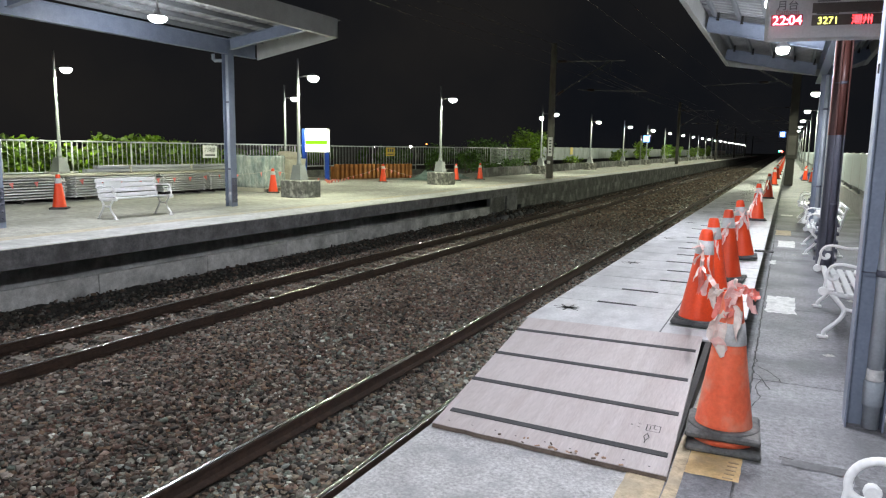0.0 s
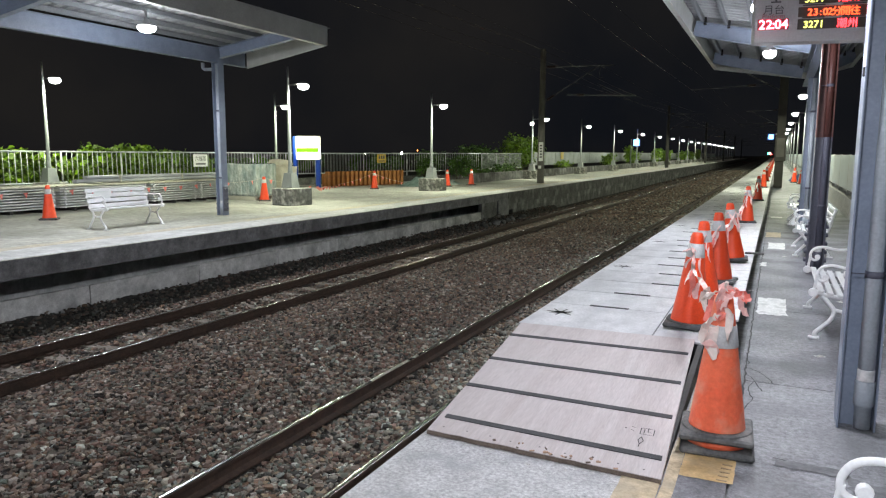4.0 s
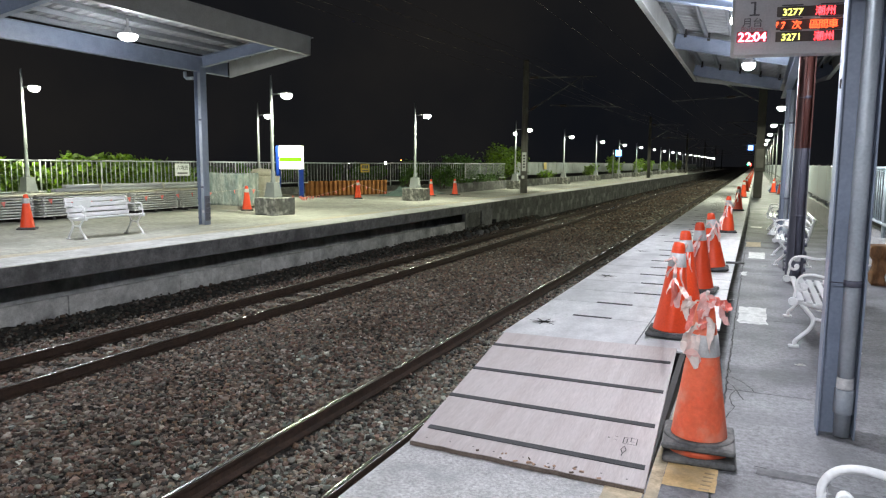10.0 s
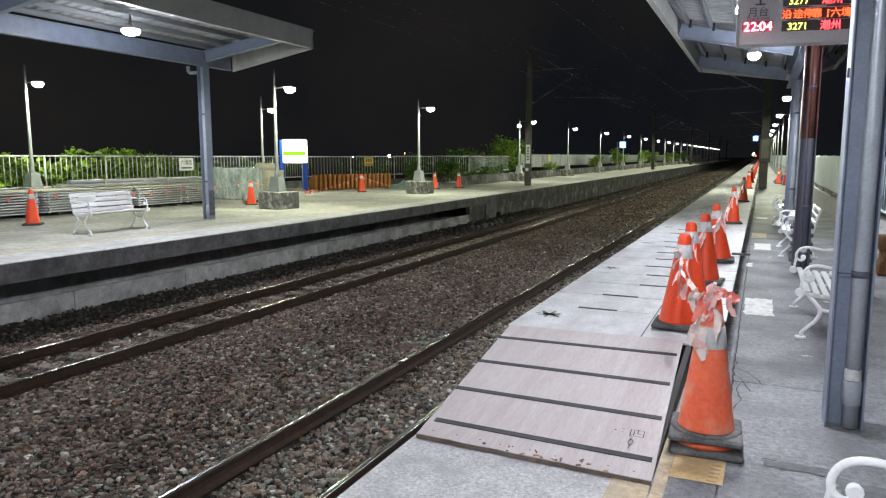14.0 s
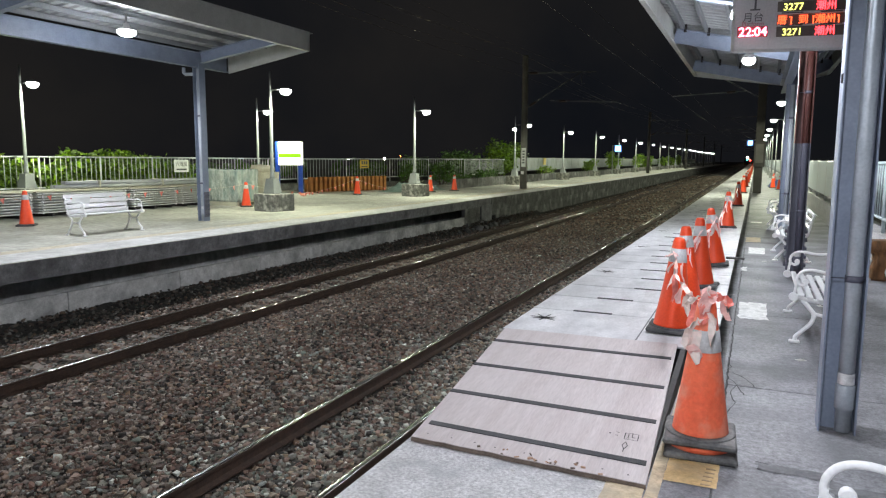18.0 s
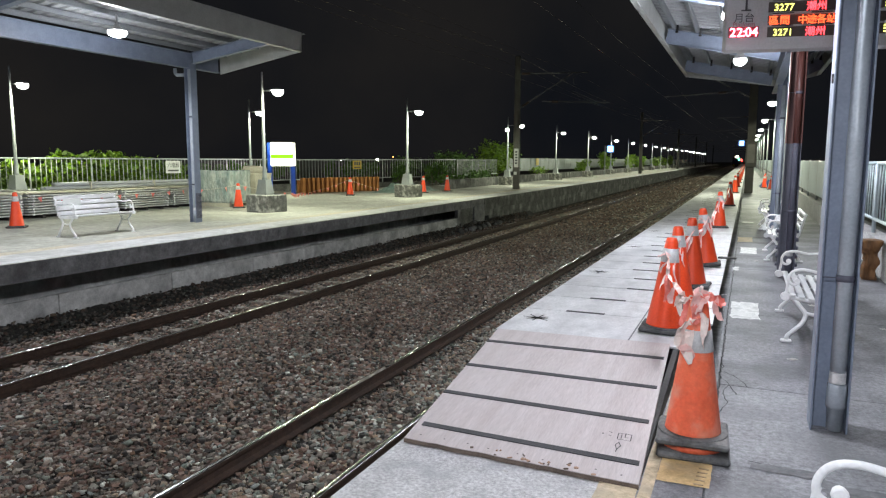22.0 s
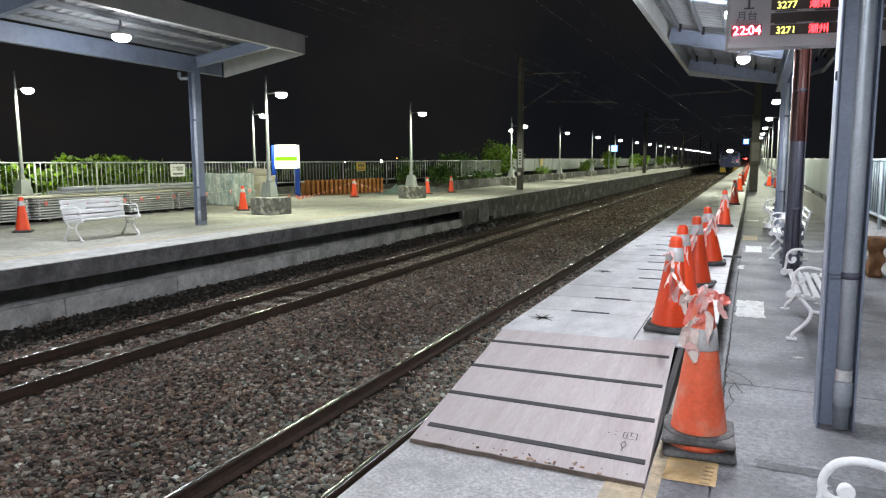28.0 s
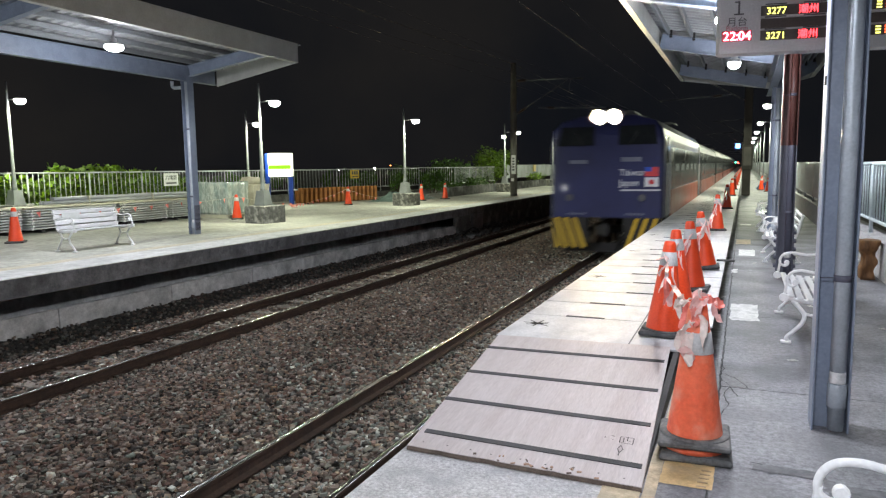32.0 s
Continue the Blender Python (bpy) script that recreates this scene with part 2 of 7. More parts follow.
M["yellow"] = material("faded_yellow_paint", (0.52, 0.40, 0.25), (0.63, 0.52, 0.36), 0.7, scale=6, fine=60, stain=(0.3, 0.26, 0.2), amount=0.6, stain_scale=5, grit=0.4, grit_scale=20)
M["yellow_patch"] = material("amber_floor_paint", (0.60, 0.40, 0.18), (0.72, 0.52, 0.27), 0.7, scale=6, fine=60, stain=(0.42, 0.33, 0.22), amount=0.5, stain_scale=7, grit=0.2, grit_scale=20)
M["yellow_worn"] = material("worn_letter_paint", (0.36, 0.26, 0.15), (0.46, 0.35, 0.22), 0.8, scale=9, bump=0.0)
M["white_paint"] = material("worn_white_paint", (0.62, 0.62, 0.62), (0.80, 0.80, 0.80), 0.6, scale=8, fine=60, stain=(0.36, 0.36, 0.37), amount=0.7, stain_scale=9, grit=0.3, grit_scale=20)
M["repair"] = material("dark_repair_mortar", (0.13, 0.13, 0.14), (0.22, 0.22, 0.23), 0.8, scale=5, fine=50, bump=0.3, grit=0.4)
M["far_line"] = material("worn_yellow_line", (0.42, 0.38, 0.29), (0.54, 0.48, 0.36), 0.85, scale=2.5, fine=40, stain=(0.40, 0.39, 0.34), amount=0.9, stain_scale=1.6, grit=0.35)
# scuffed edge concrete, paler and cooler to paint the canopy lamps' light
M["far_pale"] = material("scuffed_lit_edge", (0.44, 0.44, 0.43), (0.60, 0.60, 0.60), 0.8, scale=1.2, fine=40, bump=0.2, stain=(0.30, 0.30, 0.29), amount=0.7, stain_scale=1.1, grit=0.35, grit_scale=7)
M["crack"] = material("dirt_filled_crack", (0.03, 0.03, 0.03), (0.06, 0.06, 0.06), 0.95, bump=0.0)
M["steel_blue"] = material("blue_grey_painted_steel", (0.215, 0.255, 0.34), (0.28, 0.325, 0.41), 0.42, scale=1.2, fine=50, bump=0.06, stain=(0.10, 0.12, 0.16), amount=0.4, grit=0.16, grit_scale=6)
# steel_blue with shade painted in, for plates, clamps and one post
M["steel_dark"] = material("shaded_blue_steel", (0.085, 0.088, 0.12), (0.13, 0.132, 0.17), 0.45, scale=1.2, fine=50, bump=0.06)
M["steel_brown"] = material("red_brown_steel", (0.095, 0.034, 0.028), (0.145, 0.055, 0.045), 0.5, scale=1.5, fine=50, bump=0.06)
M["pipe"] = material("grey_blue_drain_pipe", (0.40, 0.45, 0.50), (0.52, 0.56, 0.60), 0.4, scale=2, fine=60, bump=0.05, stain=(0.2, 0.22, 0.25), grit=0.14, grit_scale=6)
M["sheet"] = material("grey_roof_sheet", (0.38, 0.39, 0.40), (0.50, 0.51, 0.52), 0.5, scale=1, fine=30, bump=0.05, stain=(0.2, 0.2, 0.2), grit=0.15, grit_scale=4)
M["purlin"] = material("dull_steel_purlin", (0.17, 0.18, 0.19), (0.24, 0.25, 0.26), 0.5, 0.1, scale=1, fine=30, bump=0.05)
M["fascia"] = material("off_white_fascia", (0.50, 0.51, 0.48), (0.60, 0.61, 0.58), 0.5, scale=0.8, fine=30, bump=0.05, stain=(0.36, 0.36, 0.34), grit=0.12, grit_scale=4)
M["galv"] = material("galvanised_rail", (0.40, 0.42, 0.42), (0.52, 0.54, 0.54), 0.5, 0.15, scale=3, fine=60, bump=0.05)
M["pole"] = material("pale_lamp_pole", (0.22, 0.24, 0.24), (0.33, 0.35, 0.34), 0.4, 0.2, scale=2, fine=60, bump=0.04)
M["lens"] = glowing("lit_lamp_lens", (1.0, 0.99, 0.88), 60.0)
M["bay_lens"] = glowing("lit_bay_lens", (0.93, 0.97, 1.0), 70.0)
M["far_lens"] = glowing("lit_far_lamp_lens", (1.0, 0.99, 0.90), 40.0)
M["orange"] = material("orange_cone_plastic", (0.74, 0.055, 0.012), (0.88, 0.082, 0.018), 0.42, scale=4, fine=60, bump=0.05, stain=(0.62, 0.06, 0.012), amount=0.4, by_object=0.10)
M["orange_old"] = material("faded_dirty_cone_plastic", (0.98, 0.135, 0.055), (1.0, 0.20, 0.09), 0.5, scale=5, fine=50, bump=0.1, stain=(0.86, 0.44, 0.32), amount=0.5, stain_scale=7, grit=0.14, grit_scale=16)
M["collar"] = material("silver_reflective_collar", (0.42, 0.42, 0.42), (0.60, 0.60, 0.60), 0.4, scale=14, fine=90, stain=(0.3, 0.28, 0.27), amount=0.6, stain_scale=12)
M["rubber"] = material("black_rubber_base", (0.035, 0.035, 0.037), (0.07, 0.07, 0.07), 0.75, scale=6, fine=60, stain=(0.16, 0.16, 0.16), amount=0.6, stain_scale=8)
M["rubber_grey"] = material("dusty_grey_rubber", (0.10, 0.10, 0.10), (0.18, 0.18, 0.18), 0.85, scale=6, fine=60, stain=(0.28, 0.27, 0.26), amount=0.5, stain_scale=8, grit=0.4, grit_scale=24)
M["ribbon"] = material("pink_plastic_ribbon", (0.82, 0.40, 0.37), (0.88, 0.62, 0.57), 0.5, scale=9, fine=40, bump=0.1, stain=(0.85, 0.78, 0.73), amount=0.9, stain_scale=11)
M["ribbon_red"] = material("red_plastic_ribbon", (0.80, 0.16, 0.12), (0.85, 0.30, 0.25), 0.5, scale=9, fine=40, bump=0.1)
M["ribbon_pale"] = material("bleached_ribbon", (0.72, 0.60, 0.54), (0.84, 0.74, 0.68), 0.55, scale=9, fine=40, bump=0.1, stain=(0.78, 0.45, 0.40), amount=0.5, stain_scale=9)
M["bench"] = material("white_bench_paint", (0.76, 0.76, 0.77), (0.86, 0.86, 0.86), 0.38, scale=4, fine=60, bump=0.05, stain=(0.55, 0.54, 0.52), amount=0.4)
M["scaffold"] = material("aluminium_deck_panels", (0.62, 0.63, 0.62), (0.76, 0.77, 0.76), 0.45, 0.1, scale=4, fine=60, bump=0.05, stain=(0.3, 0.3, 0.28), by_object=0.15)
M["plank_top"] = material("pale_plank", (0.50, 0.48, 0.38), (0.62, 0.60, 0.48), 0.7, scale=3, fine=60, bump=0.1, by_object=0.1)
M["wrap"] = material("clear_stretch_wrap", (0.20, 0.26, 0.25), (0.60, 0.63, 0.57), 0.14, scale=4, fine=11, bump=1.0, depth=0.10, stain=(0.07, 0.19, 0.20), amount=0.5, stain_scale=2.6, coat=0.6, stretch=(1, 1, 0.4), grit=0.3, grit_scale=9)
M["sack"] = material("beige_wrapped_sacks", (0.38, 0.35, 0.27), (0.55, 0.52, 0.42), 0.6, scale=5, fine=30, bump=0.5, depth=0.02)
M["block"] = material("mottled_concrete_block", (0.10, 0.10, 0.09), (0.27, 0.27, 0.25), 0.9, scale=7, fine=40, bump=0.5, depth=0.02, stain=(0.58, 0.57, 0.52), amount=0.9, stain_scale=6, grit=0.4)
M["rust"] = material("rust_orange_steel_sheet", (0.26, 0.10, 0.025), (0.42, 0.17, 0.04), 0.75, scale=3, fine=50, bump=0.2, stain=(0.14, 0.06, 0.03), amount=0.5)
M["tarp"] = material("green_grey_tarpaulin", (0.10, 0.15, 0.14), (0.17, 0.23, 0.21), 0.6, scale=4, fine=20, bump=0.5, depth=0.03)
M["tarp_blue"] = material("blue_tarpaulin", (0.02, 0.05, 0.16), (0.05, 0.09, 0.24), 0.55, scale=4, fine=20, bump=0.5, depth=0.03)
M["sign_blue"] = material("blue_sign_post", (0.01, 0.06, 0.42), (0.02, 0.09, 0.55), 0.4, scale=2, bump=0.03)
M["scrap"] = material("dirty_paper_scrap", (0.45, 0.44, 0.42), (0.62, 0.61, 0.58), 0.8, scale=9, fine=40, bump=0.2)
M["sign_lit"] = glowing("lit_white_sign_face", (1.0, 1.0, 0.86), 1.7)
M["sign_green"] = glowing("lit_green_sign_band", (0.14, 0.36, 0.0), 0.9)
M["sign_blue_lit"] = glowing("lit_blue_sign_face", (0.25, 0.55, 1.0), 4.0)
M["plate_white"] = material("white_notice_plate", (0.62, 0.64, 0.62), (0.74, 0.75, 0.73), 0.5, bump=0.03)
M["plate_yellow"] = material("yellow_notice_plate", (0.50, 0.34, 0.03), (0.60, 0.42, 0.05), 0.5, bump=0.03)
M["bars_dark"] = material("dark_printed_bars", (0.06, 0.06, 0.06), (0.10, 0.10, 0.10), 0.6, bump=0.0)
M["mast"] = material("grey_concrete_mast", (0.11, 0.105, 0.095), (0.19, 0.18, 0.165), 0.9, scale=2, fine=40, bump=0.3, stain=(0.08, 0.08, 0.07))
# darker copy of the mast concrete, with the missing lamplight painted in
M["mast_unlit"] = material("unlit_dark_concrete_mast", (0.05, 0.047, 0.042), (0.09, 0.085, 0.078), 0.9, scale=2, fine=40, bump=0.3)
M["insulator"] = material("brown_glazed_insulator", (0.05, 0.028, 0.02), (0.08, 0.045, 0.03), 0.4, bump=0.0)
M["bracket"] = material("dull_bracket_steel", (0.15, 0.15, 0.145), (0.24, 0.24, 0.235), 0.5, 0.2, bump=0.0)
M["wire"] = material("dull_copper_wire", (0.20, 0.17, 0.13), (0.32, 0.27, 0.21), 0.4, 0.5, bump=0.0)
M["leaf"] = island_shades(material("green_leaf", (0.085, 0.165, 0.012), (0.20, 0.33, 0.03), 0.5, scale=6, fine=30, bump=0.1), 0.5, 0.2)
M["leaf_dark"] = island_shades(material("dark_green_leaf", (0.035, 0.085, 0.014), (0.09, 0.18, 0.03), 0.6, scale=6, fine=30, bump=0.1), 0.5, 0.2)
M["bark"] = material("grey_brown_bark", (0.07, 0.055, 0.04), (0.13, 0.10, 0.08), 0.9, scale=5, fine=40, bump=0.5)
M["housing"] = material("white_display_housing", (0.54, 0.52, 0.53), (0.62, 0.60, 0.61), 0.4, scale=2, fine=50, bump=0.03)
M["led_glass"] = material("black_led_window", (0.10, 0.08, 0.075), (0.14, 0.115, 0.105), 0.35, bump=0.0)
M["led_red"] = glowing("lit_red_led", (1.0, 0.035, 0.045), 9.0)
M["led_orange"] = glowing("lit_orange_led", (1.0, 0.10, 0.03), 4.0)
M["led_yellow"] = glowing("lit_yellow_led", (0.95, 0.95, 0.20), 2.8)
M["led_clock"] = glowing("lit_clock_led", (1.0, 0.16, 0.22), 16.0)
# red glow of the clock digits on the housing, put into colour
M["led_clock_halo"] = material("red_clock_halo", (0.45, 0.10, 0.12), (0.5, 0.12, 0.15), 0.4, bump=0.0)
M["print_dark"] = material("dark_printed_text", (0.09, 0.08, 0.09), (0.14, 0.13, 0.14), 0.5, bump=0.0)
M["print_pink"] = material("pink_printed_text", (0.45, 0.16, 0.20), (0.55, 0.22, 0.26), 0.5, bump=0.0)
M["panel"] = material("pale_fence_sheet", (0.42, 0.49, 0.53), (0.55, 0.62, 0.65), 0.45, 0.2, scale=1, fine=30, bump=0.04)
M["panel_far"] = material("weathered_grey_fence_sheet", (0.16, 0.18, 0.18), (0.27, 0.30, 0.29), 0.55, 0.1, scale=0.8, fine=30, bump=0.04, stain=(0.10, 0.12, 0.10), amount=0.5, grit=0.2)
M["loco"] = material("deep_blue_loco_paint", (0.010, 0.013, 0.065), (0.017, 0.022, 0.105), 0.5, scale=1, fine=30, bump=0.03, coat=0.05)
M["loco_roof"] = material("dark_grey_loco_roof", (0.07, 0.07, 0.08), (0.12, 0.12, 0.13), 0.6, scale=1, fine=30)
M["loco_white"] = material("white_livery_paint", (0.66, 0.67, 0.70), (0.78, 0.78, 0.80), 0.4, bump=0.02)
M["loco_grey"] = material("dull_number_paint", (0.12, 0.13, 0.18), (0.18, 0.19, 0.25), 0.5, bump=0.02)
M["loco_red"] = material("red_livery_paint", (0.60, 0.04, 0.05), (0.70, 0.06, 0.07), 0.4, bump=0.02)
M["loco_yellow"] = material("yellow_hazard_paint", (0.58, 0.36, 0.02), (0.70, 0.46, 0.04), 0.5, scale=4, fine=40, stain=(0.2, 0.13, 0.03), amount=0.5)
M["black_steel"] = material("grimy_black_steel", (0.02, 0.02, 0.02), (0.045, 0.042, 0.04), 0.7, 0.3, scale=4, fine=50)
M["glass_dark"] = material("dark_cab_glass", (0.015, 0.017, 0.02), (0.025, 0.028, 0.03), 0.08, bump=0.0)
M["coach"] = material("dark_grey_coach_side", (0.016, 0.021, 0.02), (0.03, 0.037, 0.036), 0.24, 0.0, scale=1, fine=30, bump=0.02)
M["coach_orange"] = material("orange_coach_band", (0.26, 0.045, 0.02), (0.32, 0.065, 0.03), 0.35, scale=1, fine=30, bump=0.02)
M["coach_glass"] = material("tinted_coach_window", (0.02, 0.025, 0.03), (0.04, 0.045, 0.05), 0.06, bump=0.0)
M["headlight"] = glowing("burning_headlight", (1.0, 0.78, 0.44), 800.0)
for key in ("coach", "coach_orange", "coach_glass"):
    M[key].node_tree.nodes["Principled BSDF"].inputs["Specular IOR Level"].default_value = 0.1
M["signal_green"] = glowing("lit_green_signal", (0.05, 1.0, 0.55), 12.0)
M["signal_red"] = glowing("lit_red_signal", (1.0, 0.05, 0.04), 14.0)
M["town_light"] = glowing("distant_lamp", (1.0, 0.95, 0.75), 25.0)
M["town_orange"] = glowing("distant_orange_lamp", (1.0, 0.35, 0.08), 8.0)
M["wood"] = material("weathered_orange_wood", (0.13, 0.06, 0.022), (0.27, 0.13, 0.045), 0.75, grit=0.5, scale=6, fine=40, bump=0.5, depth=0.02, stain=(0.10, 0.05, 0.03), amount=0.7, stretch=(1, 1, 0.3))
M["paper"] = material("crumpled_white_bag", (0.70, 0.70, 0.70), (0.80, 0.80, 0.80), 0.6, bump=0.1)


# ---- mesh helpers ----
def bx(bm, c, s, ch=0.0, turn=None):
    """A box of size s centred on c, its edges chamfered by ch."""
    m = Matrix.Translation(c) @ (turn.to_4x4() if turn else Matrix.Identity(4)) @ Matrix.Diagonal((*s, 1))
    if not ch:
        return bmesh.ops.create_cube(bm, size=1, matrix=m)["verts"]
    b = bmesh.new()
    bmesh.ops.create_cube(b, size=1, matrix=Matrix.Diagonal((*s, 1)))
    bmesh.ops.bevel(b, geom=b.edges[:], offset=ch, segments=1, affect="EDGES")
    m = Matrix.Translation(c) @ (turn.to_4x4() if turn else Matrix.Identity(4))
    made = {v: bm.verts.new(m @ v.co) for v in b.verts}
    for f in b.faces:
        bm.faces.new([made[v] for v in f.verts])
    b.free()
    return list(made.values())


def sweep(bm, pts, r, n=8, ends=True):
    """A round tube of radius r (or one radius a point) along pts."""
    pts = [Vector(p) for p in pts]
    rs = r if isinstance(r, (list, tuple)) else [r] * len(pts)
    rings, side = [], None
    for i, p in enumerate(pts):
        d = (pts[min(i + 1, len(pts) - 1)] - pts[max(i - 1, 0)]).normalized()
        if side is None:
            side = d.orthogonal().normalized()
        side = (side - d * side.dot(d)).normalized()
        up = d.cross(side)
        rings.append([bm.verts.new(p + rs[i] * (side * math.cos(a) + up * math.sin(a))) for a in (k * 2 * math.pi / n for k in range(n))])
    for a, b in zip(rings, rings[1:]):
        for k in range(n):
            bm.faces.new((a[k], a[(k + 1) % n], b[(k + 1) % n], b[k])).smooth = True
    if ends:
        bm.faces.new(rings[0][::-1])
        bm.faces.new(rings[-1])


def lathe(bm, prof, n=20, at=(0, 0, 0), axis="z"):
    """A turned shape from (radius, height) pairs."""
    rings = []
    for r, h in prof:
        ring = []
        for k in range(n):
            a = 2 * math.pi * k / n
            v = Vector((r * math.cos(a), r * math.sin(a), h))
            if axis == "y":
                v = Vector((v.x, v.z, -v.y))
            elif axis == "x":
                v = Vector((v.z, v.y, -v.x))
            ring.append(bm.verts.new(Vector(at) + v))
        rings.append(ring)
    for a, b in zip(rings, rings[1:]):
        for k in range(n):
            bm.faces.new((a[k], a[(k + 1) % n], b[(k + 1) % n], b[k])).smooth = True
    bm.faces.new(rings[0][::-1])
    bm.faces.new(rings[-1])


def prism(bm, poly, axis, a, b):
    """Extrudes a polygon of (u, v) pairs along an axis from a to b; u, v are the other two axes in order."""
    def put(u, v, w):
        return {"x": (w, u, v), "y": (u, w, v), "z": (u, v, w)}[axis]
    lo = [bm.verts.new(put(u, v, a)) for u, v in poly]
    hi = [bm.verts.new(put(u, v, b)) for u, v in poly]
    k = len(poly)
    for i in range(k):
        bm.faces.new((lo[i], lo[(i + 1) % k], hi[(i + 1) % k], hi[i]))
    bm.faces.new(lo[::-1])
    bm.faces.new(hi)
    bmesh.ops.recalc_face_normals(bm, faces=bm.faces[:])


def strip(bm, prof, ys, closed=True):
    """Extrudes an (x, z) profile along the line's own course."""
    rings = [[bm.verts.new((x + bend(y), y, z + rise(y))) for x, z in prof] for y in ys]
    k = len(prof)
    for a, b in zip(rings, rings[1:]):
        for i in range(k if closed else k - 1):
            bm.faces.new((a[i], a[(i + 1) % k], b[(i + 1) % k], b[i]))
    if closed:
        bm.faces.new(rings[0][::-1])
        bm.faces.new(rings[-1])
    bmesh.ops.recalc_face_normals(bm, faces=bm.faces[:])


def mesh_of(name, bm, mat):
    me = bpy.data.meshes.new(name)
    bm.to_mesh(me)
    bm.free()
    me.materials.append(mat)
    return me


def part(name, bm, mat, parent, label=""):
    ob = new(name, mesh_of(name, bm, mat) if isinstance(bm, bmesh.types.BMesh) else bm)
    ob.parent = parent
    if label:
        ob["label"] = label
    return ob


def thing(name, label, category, at=(0, 0, 0), turn=0.0, group="", kind=""):
    ob = new(name)
    ob.matrix_basis = pose(*at, 0, 0, turn)
    ob.empty_display_size = 0.2
    return tagged(ob, label, category, group, kind)


def solid(name, bm, mat, label, category, group="", kind="", at=None):
    ob = new(name, mesh_of(name, bm, mat))
    if at:
        ob.location = at
    return tagged(ob, label, category, group, kind)


def steps(a, b, d):
    k = max(1, math.ceil((b - a) / d))
    return [a + (b - a) * i / k for i in range(k + 1)]


def BM():
    return bmesh.new()


rng = random.Random(7)

# ---- ground ----
b = BM()
ys = [-60, -20, 0, 20, 40, 70, 110, 160, 240, 400, 700, 1200, 3000]
xs = [-3000, -200, -40, -21.4, -10.4, -9.9, -1.2, 2.9, 40, 200, 3000]
zs = [-1.6, -1.6, -1.6, -1.6, -1.25, -1.2, -1.25, -1.6, -1.6, -1.6, -1.6]
grid = [[b.verts.new((x, y, z + (rise(y) if y < 1300 else 3.8) - 0.1)) for x, z in zip(xs, zs)] for y in ys]
for r0, r1 in zip(grid, grid[1:]):
    for i in range(len(xs) - 1):
        b.faces.new((r0[i], r0[i + 1], r1[i + 1], r1[i]))
solid("ground", b, M["soil"], "dark bare ground stretching away under the night sky", "ground", kind="structure")

# ---- ballast bed ----
BED = [(-10.15, -1.02), (-9.75, -1.05), (-9.3, -1.12), (-8.96, -1.165), (-7.89, -1.165), (-7.3, -1.12), (-6.4, -1.03), (-5.4, -1.04), (-4.6, -1.11), (-4.1, -1.16), (-2.95, -1.165), (-2.3, -1.18), (-1.6, -1.22)]


def bed_height(x):
    for (x0, z0), (x1, z1) in zip(BED, BED[1:]):
        if x0 <= x <= x1:
            return z0 + (z1 - z0) * (x - x0) / (x1 - x0)
    return BED[-1][1]


bed_x = [-10.15 + 0.285 * i for i in range(31)]
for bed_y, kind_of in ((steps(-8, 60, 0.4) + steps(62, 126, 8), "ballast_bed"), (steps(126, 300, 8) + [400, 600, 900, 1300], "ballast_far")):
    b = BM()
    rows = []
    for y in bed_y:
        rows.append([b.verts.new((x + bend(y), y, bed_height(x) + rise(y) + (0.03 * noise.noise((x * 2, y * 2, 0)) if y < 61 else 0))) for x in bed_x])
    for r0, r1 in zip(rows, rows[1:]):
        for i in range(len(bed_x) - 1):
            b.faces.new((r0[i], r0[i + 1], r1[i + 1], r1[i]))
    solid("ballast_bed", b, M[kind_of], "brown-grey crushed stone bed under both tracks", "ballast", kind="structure")


